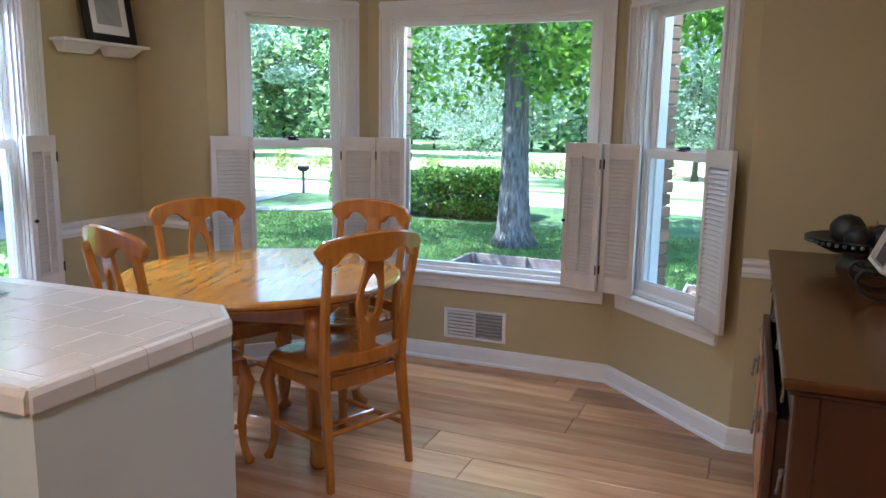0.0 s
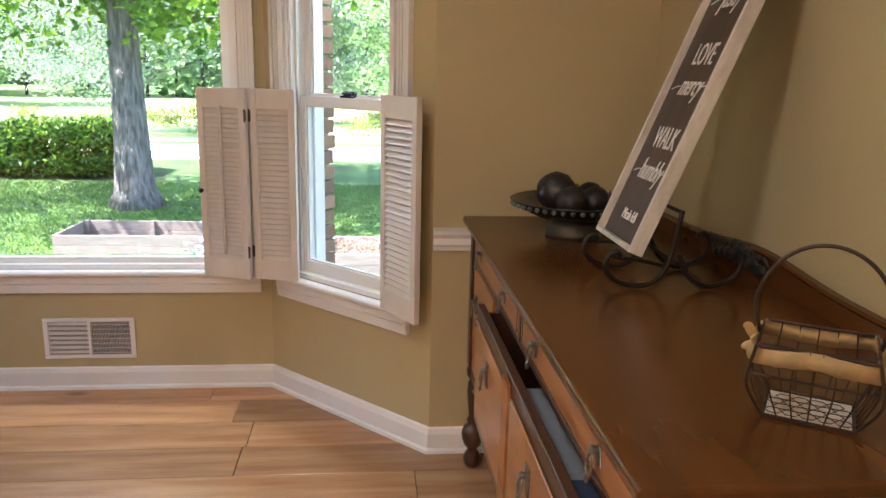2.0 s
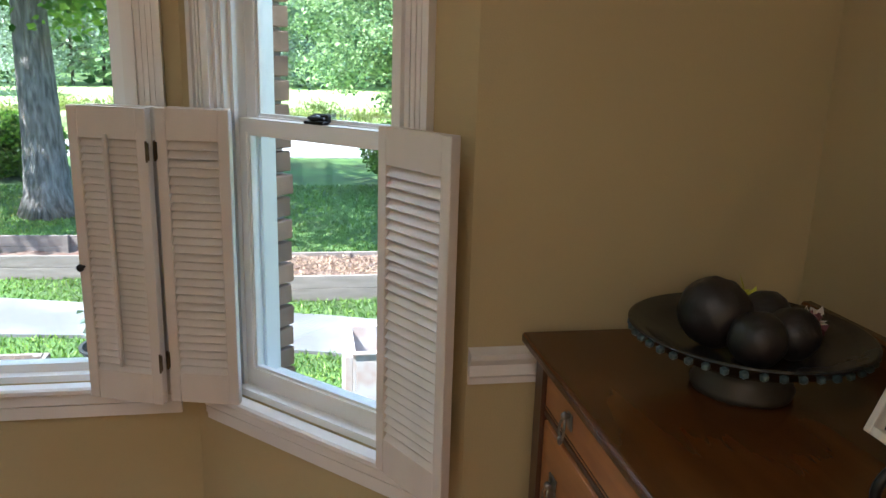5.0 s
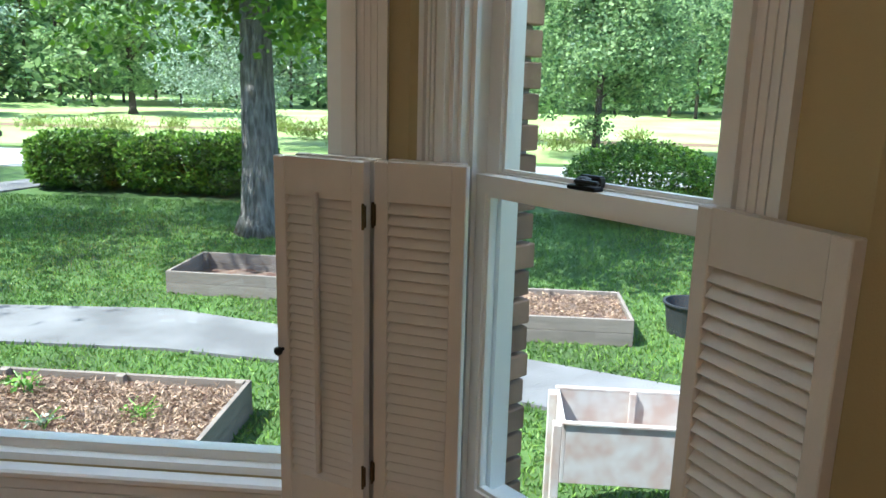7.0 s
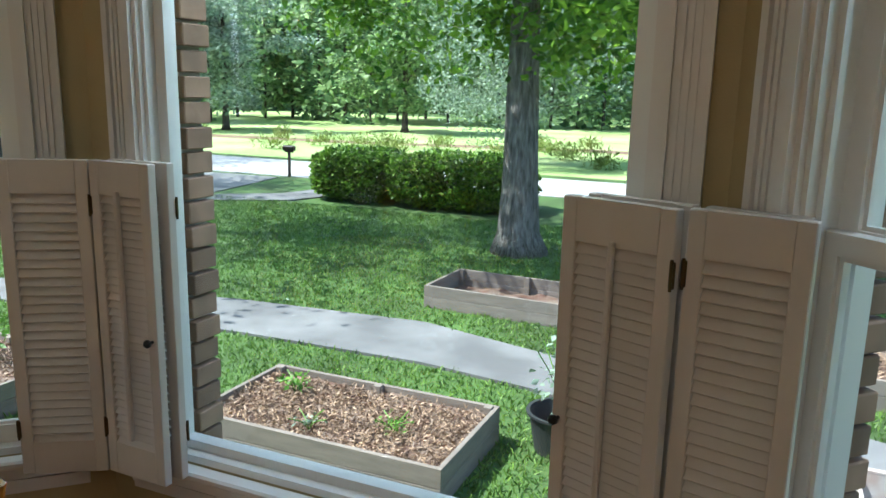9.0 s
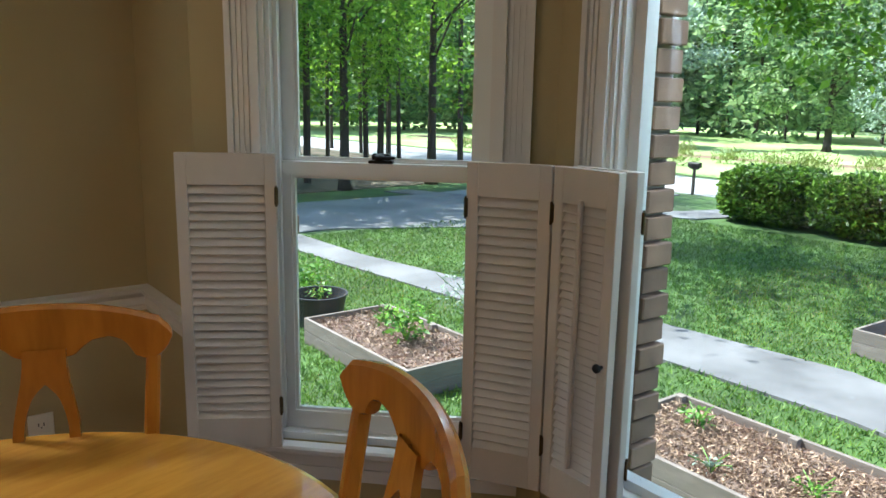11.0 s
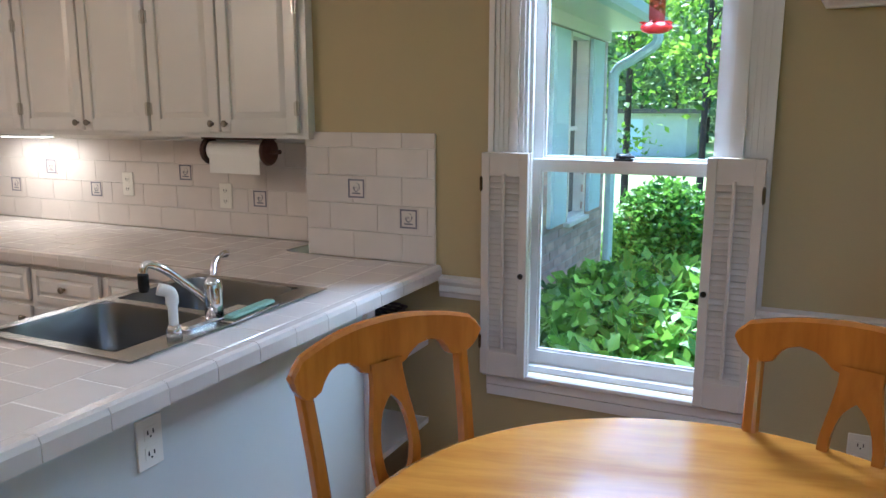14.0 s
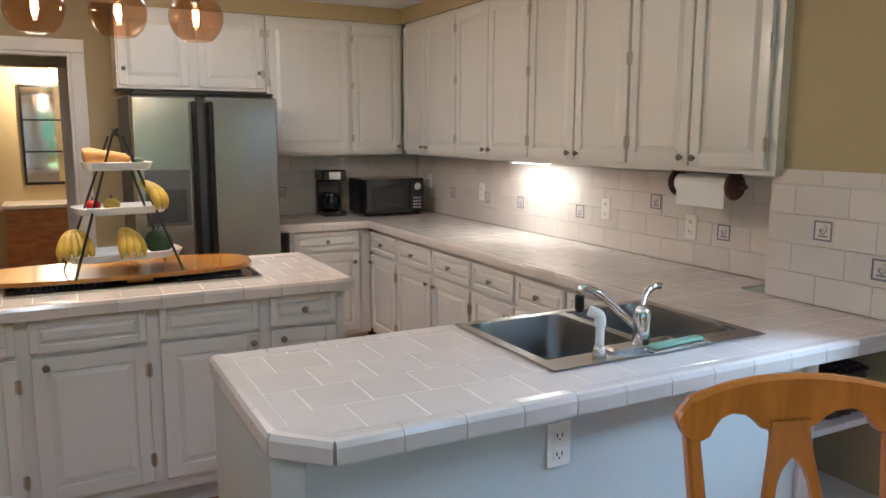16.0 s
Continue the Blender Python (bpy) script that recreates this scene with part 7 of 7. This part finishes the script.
bricks(veneer, MC, ([(CW0 - 0.20, CW0, B0_, B1_)], [(CW0 - 0.105, CW0 - 0.005, B0_, B1_)]), 0.42, 2.2, 7)
bricks(veneer, MC, ([(CW1, CW1 + 0.20, B0_, B1_)], [(CW1 + 0.005, CW1 + 0.105, B0_, B1_)]), 0.42, 2.2, 8)

# ---- the wing of the house beyond the west window ----
wing = thing("house_wing", pose(0, 0, 0), "pink brick wing of the house with pale blue shutters", "house")
WY, WX = -2.10, -7.35
PINK = mat("pink_brick", (0.50, 0.345, 0.29), 0.85, bump=0.002, scale=40, vary=0.3, vary_scale=9, rand=0.2)
part("wall", boxes((WX, -6.70, WY - 0.2, WY - 0.006, GZ, 2.2), (-6.18, XW - 0.3, WY - 0.2, WY - 0.006, GZ, 2.2), (-6.70, -6.18, WY - 0.2, WY - 0.006, GZ, 0.66), (-6.70, -6.18, WY - 0.2, WY - 0.006, 2.05, 2.2)), MORTAR, wing)
wallp = wing
row = 0
z = GZ
wb_ = {}
count = 0
while z < 2.08:
    x = WX - (0.1 if row % 2 else 0)
    while x < XW - 0.5:
        a, b = max(x, WX), min(x + 0.203, XW - 0.45)
        inwin = -6.72 < (a + b) / 2 < -6.16 and 0.64 < z < 2.04
        if not inwin and b - a > 0.05 and z > -0.35 and x < -4.6:
            key = round(b - a, 3)
            if key not in wb_:
                bm = bmesh.new()
                box(bm, 0.005, key - 0.005, -0.012, 0, 0.005, 0.062, bevel=0.002)
                me = bpy.data.meshes.new("brick")
                bm.to_mesh(me)
                bm.free()
                me.materials.append(PINK)
                wb_[key] = me
            if count < 300:
                o = new("brick", wb_[key])
                o.parent = wing
                o.location = (a, WY + random.uniform(-0.002, 0.002), z)
                count += 1
        x += 0.203
    z += 0.067
    row += 1
BLUES = mat("pale_blue_paint", (0.52, 0.64, 0.72), 0.4, vary=0.06)
wn_ = part("window", boxes((-6.68, -6.66, WY - 0.12, WY + 0.01, 0.68, 2.04), (-6.22, -6.20, WY - 0.12, WY + 0.01, 0.68, 2.04), (-6.66, -6.22, WY - 0.12, WY + 0.01, 0.68, 0.71), (-6.66, -6.22, WY - 0.12, WY + 0.01, 2.01, 2.04), (-6.66, -6.22, WY - 0.10, WY - 0.06, 1.34, 1.37), (-6.72, -6.16, WY - 0.03, WY + 0.04, 0.65, 0.679)), TRIM, wing)
part("pane", boxes((-6.66, -6.22, WY - 0.085, WY - 0.08, 0.71, 2.01)), mat("dark_window_glass", (0.03, 0.04, 0.045), 0.05), wn_)
for a, b in ((-6.10, -5.72), (-7.10, -6.74)):
    s_ = part("shutter", boxes((a, b, WY + 0.002, WY + 0.03, 0.70, 2.03)), BLUES, wing, "pale blue panelled shutter")
    for z0, z1 in ((0.76, 1.32), (1.40, 1.97)):
        part("panel", boxes((a + 0.05, b - 0.05, WY + 0.0305, WY + 0.036, z0, z1), bevel=0.004), BLUES, s_)
part("frieze", boxes((WX, XW - 0.3, WY + 0.002, WY + 0.02, 2.05, 2.14)), TRIM, wing)
part("soffit", boxes((WX - 0.05, XW - 0.2, WY - 0.2, WY + 0.36, 2.141, 2.16)), TRIM, wing)
gut = sweep([(0.0, 2.13), (0.07, 2.13), (0.095, 2.17), (0.10, 2.235), (0.085, 2.235), (0.08, 2.15), (0.01, 2.15), (0.0, 2.24)], [(XW - 0.2, WY + 0.36), (WX - 0.08, WY + 0.36)])
for v in gut.verts:
    v.co.y = 2 * (WY + 0.36) - v.co.y
part("gutter", gut, BLUES, wing, "pale blue gutter")
part("downspout", tube(smooth_path([(WX + 0.03, WY + 0.40, 2.13), (WX + 0.03, WY + 0.39, 2.02), (WX + 0.03, WY + 0.20, 1.90), (WX + 0.03, WY + 0.07, 1.80), (WX + 0.03, WY + 0.06, 1.5), (WX + 0.03, WY + 0.06, GZ + 0.05)], 5), 0.042, 8), BLUES, wing, "pale blue downspout")
bm = bmesh.new()
v = [bm.verts.new(p) for p in ((WX - 0.1, WY + 0.38, 2.24), (XW - 0.1, WY + 0.38, 2.24), (XW - 0.1, -6, 3.9), (WX - 0.1, -6, 3.9))]
bm.faces.new(v)
bmesh.ops.solidify(bm, geom=bm.faces[:], thickness=0.06)
part("roof", bm, SHING, wing)
part("end_wall", boxes((WX, WX + 0.2, -8, WY - 0.201, GZ, 2.2)), PINK, wing)

fdr = thing("bird_feeder", pose(-3.82, -1.10, 1.77) @ Matrix.Scale(0.75, 4), "red plastic hummingbird feeder hanging from the eave", "feeder")
REDP = mat("red_plastic", (0.50, 0.015, 0.02), 0.25)
part("dish", lathe([(0.03, 0.0), (0.06, 0.008), (0.080, 0.026), (0.075, 0.04), (0.035, 0.055)], 24), REDP, fdr, smooth=True)
for k in range(6):
    a = k * math.pi / 3
    part("flower_port", lathe([(0.006, 0), (0.016, 0.008), (0.018, 0.01)], 8, m=pose(0.07 * math.cos(a), 0.07 * math.sin(a), 0.045)), REDP, fdr)
part("bottle", lathe([(0.035, 0.055), (0.04, 0.08), (0.04, 0.2), (0.02, 0.23)], 18), glass("clear_bottle", (0.9, 0.3, 0.3)), fdr, smooth=True)
part("cap", lathe([(0.045, 0.2), (0.045, 0.235), (0.02, 0.25)], 18), REDP, fdr)
part("hanger", tube([(0, 0, 0.25), (0, 0, 1.05)], 0.002, 5), BLACK, fdr)

# shrubs and trees by the wing
shrub("laurel_hedge", -5.1, -1.02, (1.66, 1.24, 0.76), 46000, LEAF_D, "broad glossy green laurel hedge under the west window", 31, 0.105, square=0.68)
shrub("round_bush", -8.35, -1.72, (0.60, 0.60, 0.88), 20000, LEAF_D, "tall rounded green bush beyond the house corner", 32, 0.075)
for k, (x, y, h, s_) in enumerate(((-12.5, -1.9, 7.5, 0.06), (-13.5, -3.2, 8.0, 0.07), (-14.5, -1.8, 8, 0.07))):
    tree("slender_tree", x, y, h, s_, (2.3, 2.2, 2.6), 2600, LEAF_A, BARKD, "slender multi-branched tree with thin dark trunk by the house", 50 + k, 0.13, base=0.3, clumps=34, limbs=9, lean=0.06 * (k - 1.5), zc=h * 0.55)
hs = thing("far_house", pose(-48, -8.5, GZ), "pale teal house far off beyond the trees", "house")
part("wall", boxes((0, 5, -2.2, 2.4, 0, 2.3)), mat("teal_siding", (0.46, 0.50, 0.44), 0.8, vary=0.1), hs)
part("roof", prism([(-0.5, -2.7), (5.5, -2.7), (5.5, 2.9), (-0.5, 2.9)], 2.3, 2.55), SHING, hs)
part("door", boxes((5.001, 5.05, -0.8, 0.1, 0, 2.0)), BLUES, hs)

# woods to the north-west
rr_ = random.Random(9)
sp_ = []
for k in range(58):
    sp_.append((-20.5 - 15 * rr_.random(), 3.0 + 15 * rr_.random(), rr_.uniform(10, 15), rr_.uniform(1.6, 2.8)))
LITTER = mat("leaf_litter", (0.16, 0.12, 0.08), 0.95, bump=0.03, scale=14, vary=0.5, vary_scale=1.2, dark=(0.05, 0.05, 0.025))
slab("woodland_floor", [(-60, 1), (-19.5, 1), (-18.6, 7), (-19, 12), (-20.5, 17), (-60, 17)], GZ - 0.05, GZ + 0.016, LITTER)
sp_ = [s for s in sp_ if not (s[1] > 10.5 and s[0] > -24)]
nw = woods("near_woods", sp_, "dark trunked green woods beyond the driveway", 41, leaf=LEAF_A, leafsize=0.25, n=1400, zc=0.62, zr=0.42)
for k, (x, y, h, w, n_) in enumerate(((-18.6, 6.5, 9, 2.6, 4500), (-18.9, 9.5, 10, 2.6, 4500), (-19.0, 4.0, 9, 2.4, 4000), (-19, 12.5, 11, 3.0, 5000))):
    tree("wood_edge_tree", x, y, h, 0.14, (w, w, h * 0.36), n_, LEAF_A, BARKD, "dark trunked tree with bright leaves at the edge of the woods", 70 + k, 0.17, base=0.25, clumps=50, limbs=9, zc=h * 0.55)
tree("yard_tree", -11.3, 8.6, 10.5, 0.20, (4.4, 4.4, 2.7), 9000, LEAF_A, BARKD, "broad green tree beside the driveway, its low boughs over the lawn", 75, 0.17, base=0.42, clumps=70, limbs=10, zc=7.3)
# trees and brush beyond the road
tree("willow", -9.0, 25.5, 7.0, 0.10, (3.9, 2.8, 2.9), 30000, LEAF_C, BARKD, "wide grey-green multi-stemmed willow beyond the road", 81, 0.13, base=0.12, clumps=80, limbs=14, zc=3.9)
tree("roadside_tree", 2.6, 24.5, 9.0, 0.13, (3.6, 2.6, 3.8), 30000, LEAF_W, BARKD, "full green tree beyond the road behind the round bush", 82, 0.17, base=0.15, clumps=80, limbs=12, zc=4.6)
tree("roadside_tree", -2.2, 30, 8.0, 0.12, (2.6, 2.4, 3.4), 14000, LEAF_C, BARKD, "pale green tree beyond the road behind the maple trunk", 83, 0.18, base=0.12, clumps=50, limbs=10, zc=4.2)
tree("roadside_tree", 9.5, 27, 10.0, 0.14, (4.2, 3.0, 4.2), 22000, LEAF_W, BARKD, "full green tree further along the road", 84, 0.2, base=0.15, clumps=60, limbs=10, zc=5)
tree("meadow_tree", -22, 42, 11, 0.2, (4.5, 4, 4.4), 16000, LEAF_W, BARKD, "round green tree at the far side of the meadow", 85, 0.3, base=0.2, clumps=50, limbs=9, zc=5.4)
tree("meadow_tree", -31, 36, 10, 0.2, (4.5, 4, 4.2), 14000, LEAF_C, BARKD, "grey-green tree at the far side of the meadow", 86, 0.3, base=0.2, clumps=50, limbs=9, zc=5)

MEADOW = mat("meadow_grass", (0.42, 0.50, 0.20), 0.95, vary=0.4, vary_scale=0.25, dark=(0.24, 0.36, 0.09), bump=0.03, scale=6)
slab("meadow", [(-95, 22), (-30, 22.8), (-16, 22.4), (2, 22.2), (40, 27.5), (60, 60), (-60, 75)], GZ - 0.05, GZ + 0.015, MEADOW)
ck_ = slab("creek", [(-45, 29), (-20, 30.5), (-8, 33), (4, 30), (12, 31), (12, 32.5), (4, 32), (-8, 35), (-20, 32.5), (-45, 31)], GZ - 0.04, GZ + 0.022, mat("muddy_bank", (0.24, 0.15, 0.09), 0.7, vary=0.3))
rr2 = np.random.default_rng(17)
tuft = []
for k in range(30):
    x, y = rr2.uniform(-36, 6), rr2.uniform(23.5, 34)
    tuft.append(blob(rr2, 350, (x, y, GZ + 0.25), (rr2.uniform(0.5, 1.4), 0.5, 0.4), 0.9))
leaves("meadow_tufts", np.concatenate(tuft), 0.22, leafmat("meadow_blade", (0.18, 0.24, 0.05), (0.34, 0.38, 0.10)), None, "stuff", seed=3, up=-0.9, aspect=0.2, label="tufts of tall meadow grass")

# slab laid over the far lawn, its sunlight put into the brighter grass colour
slab("side_lawn", [(-70, -25), (-16, -12), (-15.5, 0.5), (-30, 3), (-70, 6)], GZ - 0.05, GZ + 0.012, mat("sunny_grass", (0.30, 0.42, 0.12), 0.95, vary=0.4, vary_scale=0.3, bump=0.03, scale=6))
# mailbox
mb = thing("mailbox", pose(-13.4, 17.42, GZ) @ Matrix.Scale(0.72, 4), "dark mailbox on a post beside the road", "mailbox")
part("post", boxes((-0.045, 0.045, -0.045, 0.045, 0, 1.05)), BARKD, mb)
bm = bmesh.new()
n_ = 12
ends = []
for x in (-0.25, 0.25):
    ends.append([bm.verts.new((x, -0.09, 1.05)), bm.verts.new((x, 0.09, 1.05))] + [bm.verts.new((x, 0.09 * math.cos(math.pi * k / 8), 1.17 + 0.09 * math.sin(math.pi * k / 8))) for k in range(9)])
for i in range(11):
    bm.faces.new((ends[0][i], ends[0][(i + 1) % 11], ends[1][(i + 1) % 11], ends[1][i]))
bm.faces.new(ends[0])
bm.faces.new(ends[1])
part("box", bm, BLACK, mb)
part("brace", boxes((-0.2, 0.2, -0.03, 0.03, 0.98, 1.049)), BARKD, mb)

# black tubs
TUB = mat("black_rubber", (0.035, 0.037, 0.038), 0.55, bump=0.001, scale=20, vary=0.3)


def tub(x, y, r0, r1, h, label, plant=0):
    t = thing("garden_tub", pose(x, y, GZ), label, "tub")
    part("shell", lathe([(r0, 0), (r1, h - 0.02), (r1 + 0.02, h - 0.018), (r1 + 0.02, h), (r1 - 0.005, h), (r0 - 0.01, 0.03), (0.01, 0.03)], 28), TUB, t, smooth=False)
    part("soil", lathe([(r0 * 0.9, 0.04), (r0 + 0.01, h * 0.45), (0.01, h * 0.47)], 24), MULCH, t)


tub(1.47, 6.50, 0.19, 0.235, 0.33, "wide black rubber tub standing on the lawn")
tub(-8.05, 3.05, 0.25, 0.30, 0.36, "black plant tub with seedlings beside the raised bed")
tub(-1.80, 4.15, 0.17, 0.22, 0.30, "black plant pot holding a young tomato plant")

# raised planter table
WWASH = mat("whitewashed_plywood", (0.50, 0.48, 0.46), 0.75, bump=0.001, scale=22, vary=0.35, vary_scale=9, dark=(0.42, 0.32, 0.27), rand=0.06)
pt_ = thing("planter_table", pose(-0.10, 2.64, GZ), "whitewashed plywood planter box standing on tall legs", "planter")
PW, PD, PZ0, PZ1 = 1.30, 0.47, 0.42, 0.75
part("side", boxes((0.021, PW - 0.021, 0, 0.02, PZ0, PZ1), bevel=0.002), WWASH, pt_)
part("side", boxes((0.021, PW - 0.021, PD - 0.02, PD, PZ0, PZ1), bevel=0.002), WWASH, pt_)
part("end", boxes((0, 0.02, 0, PD, PZ0, PZ1), bevel=0.002), WWASH, pt_)
part("end", boxes((PW - 0.02, PW, 0, PD, PZ0, PZ1), bevel=0.002), WWASH, pt_)
part("floor_board", boxes((0.021, PW - 0.021, 0.021, PD - 0.021, PZ0 + 0.03, PZ0 + 0.045)), WWASH, pt_)
for x in (0.41, 0.86):
    part("batten", boxes((x, x + 0.035, PD - 0.045, PD - 0.0205, PZ0 + 0.046, PZ1 + 0.004), bevel=0.002), WWASH, pt_)
part("rim", boxes((-0.005, PW + 0.005, -0.012, 0.021, PZ1 + 0.0005, PZ1 + 0.014), (-0.005, PW + 0.005, PD - 0.021, PD + 0.012, PZ1 + 0.0005, PZ1 + 0.014), bevel=0.002), WWASH, pt_)
for x in (-0.045, PW + 0.001):
    for y in (0.0, PD - 0.07):
        part("leg", boxes((x, x + 0.044, y, y + 0.07, 0, PZ1 - 0.01), bevel=0.003), WWASH, pt_)


# young plants
def seedling(x, y, z, h, n, label, leaf=LEAF_D, size=0.05, w=0.14):
    t = thing("young_plant", pose(x, y, z), label, "plant")
    rr = np.random.default_rng(int(abs(x * 100 + y * 37)))
    bm = bmesh.new()
    for k in range(5):
        a = k * 1.3
        tube(smooth_path([(0, 0, -0.02), (w * 0.3 * math.cos(a), w * 0.3 * math.sin(a), h * 0.5), (w * math.cos(a), w * math.sin(a), h * 0.9)], 3), 0.004, 5, bm)
    part("stem", bm, LEAF_D, t)
    leaves("leaf", blob(rr, n, (0, 0, h * 0.6), (w, w, h * 0.5), 0.9), size, leaf, t, seed=5)


seedling(-3.75, 3.75, GZ + 0.23, 0.14, 60, "small green seedling in the long mulched bed")
seedling(-2.75, 3.45, GZ + 0.23, 0.12, 70, "small feathery seedling in the long mulched bed", size=0.03)
seedling(-3.3, 3.25, GZ + 0.23, 0.10, 50, "pale seedling near the front board of the bed", LEAF_C, 0.03)
seedling(-6.5, 3.15, GZ + 0.20, 0.40, 260, "leafy young plant in the greying bed", LEAF_D, 0.07, 0.28)
seedling(-7.1, 3.3, GZ + 0.20, 0.16, 80, "low green seedling in the greying bed")
seedling(-8.05, 3.05, GZ + 0.28, 0.14, 60, "seedling in the black tub")
seedling(-8.9, 3.3, GZ, 0.55, 300, "bushy green plant behind the black tub", LEAF_D, 0.07, 0.35)
seedling(-7.2, 4.5, GZ, 0.60, 220, "tall sparse weedy plant beside the path", LEAF_C, 0.06, 0.4)
seedling(-1.80, 4.15, GZ + 0.2, 0.62, 160, "young tomato plant in the black pot", LEAF_C, 0.07, 0.2)

# grass blades near the house, and chips and straw in the beds
gr = np.random.default_rng(23)
n_ = 230000
px = gr.uniform(-13, 6, n_)
py = 1.2 + (gr.random(n_) ** 1.5) * 12


def outside(px, py):
    keep = np.ones(len(px), bool)
    for x0, x1, y0, y1 in ((-4.15, -2.23, 3.05, 4.1), (-4.2, -2.3, 7.0, 8.0), (-0.7, 0.85, 5.98, 6.98), (-7.55, -5.7, 2.62, 3.62)):
        keep &= ~((px > x0) & (px < x1) & (py > y0) & (py < y1))
    up = np.interp(px, [-14.5, -11, -8.7, -6.2, -3.9, -2.6, -0.2, 1.1, 4], [5.3, 5.35, 5.7, 6.2, 6.4, 6.05, 5.46, 5.0, 4.0])
    lo = np.interp(px, [-14.5, -11, -8.1, -5.4, -3.4, -2.3, -0.2, 1.1, 4], [4.5, 4.7, 4.95, 5.2, 5.25, 5.1, 4.5, 4.0, 2.9])
    keep &= ~((py > lo + 0.01) & (py < up - 0.01))
    return keep


kp = outside(px, py)
px, py = px[kp], py[kp]
BLADE = leafmat("grass_blade", (0.04, 0.10, 0.015), (0.24, 0.38, 0.06), 0.3)
leaves("grass_blades", np.stack([px, py, np.full(len(px), GZ - 0.005)], 1), 0.062, BLADE, None, "stuff", seed=9, up=-1.5, aspect=0.22, label="short lawn grass")
ch = []
for x0, x1, y0, y1, n_ in ((-4.1, -2.28, 3.1, 4.0, 9000), (-0.65, 0.8, 6.0, 6.9, 3500), (-7.5, -5.75, 2.68, 3.55, 4000)):
    ch.append(np.stack([gr.uniform(x0, x1, n_), gr.uniform(y0, y1, n_), GZ + 0.215 + gr.uniform(0, 0.035, n_)], 1))
STRAW = leafmat("straw_chip", (0.10, 0.06, 0.04), (0.50, 0.34, 0.21), 0.0)
leaves("mulch_chips", np.concatenate(ch), 0.045, STRAW, None, "stuff", seed=12, up=0.0, aspect=0.22, label="straw and bark chips on the beds")

# floor planks
bases = {}
ROWW = 0.215
y = 0.711
k = 0
prng = random.Random(5)
while y > YS:
    x = XK if y < -2.3 else XW
    x1_end = XE
    off = prng.uniform(0.3, 1.8)
    first = True
    while x < x1_end - 0.01:
        ln = off if first else prng.choice((1.2, 1.5, 1.8, 2.1))
        first = False
        x2 = min(x + ln, x1_end)
        lo, hi = x, x2
        if y - ROWW > 0.0:
            lo, hi = max(lo, XL + max(y - ROWW, 0) - 0.02), min(hi, -max(y - ROWW, 0) + 0.02)
        if hi - lo > 0.03:
            key = (round(hi - lo, 2),)
            if key not in bases:
                L_ = key[0] - 0.002
                me = bpy.data.meshes.new("plank")
                b = bmesh.new()
                box(b, 0.001, L_, 0.001, ROWW - 0.001, -0.012, 0.0, bevel=0.0015)
                b.to_mesh(me)
                b.free()
                me.materials.append(PLANK)
                bases[key] = me
            o = new("plank", bases[key])
            o.parent = fl
            o.location = (lo, y - ROWW, prng.uniform(-0.0006, 0))
        x = x2
    y -= ROWW
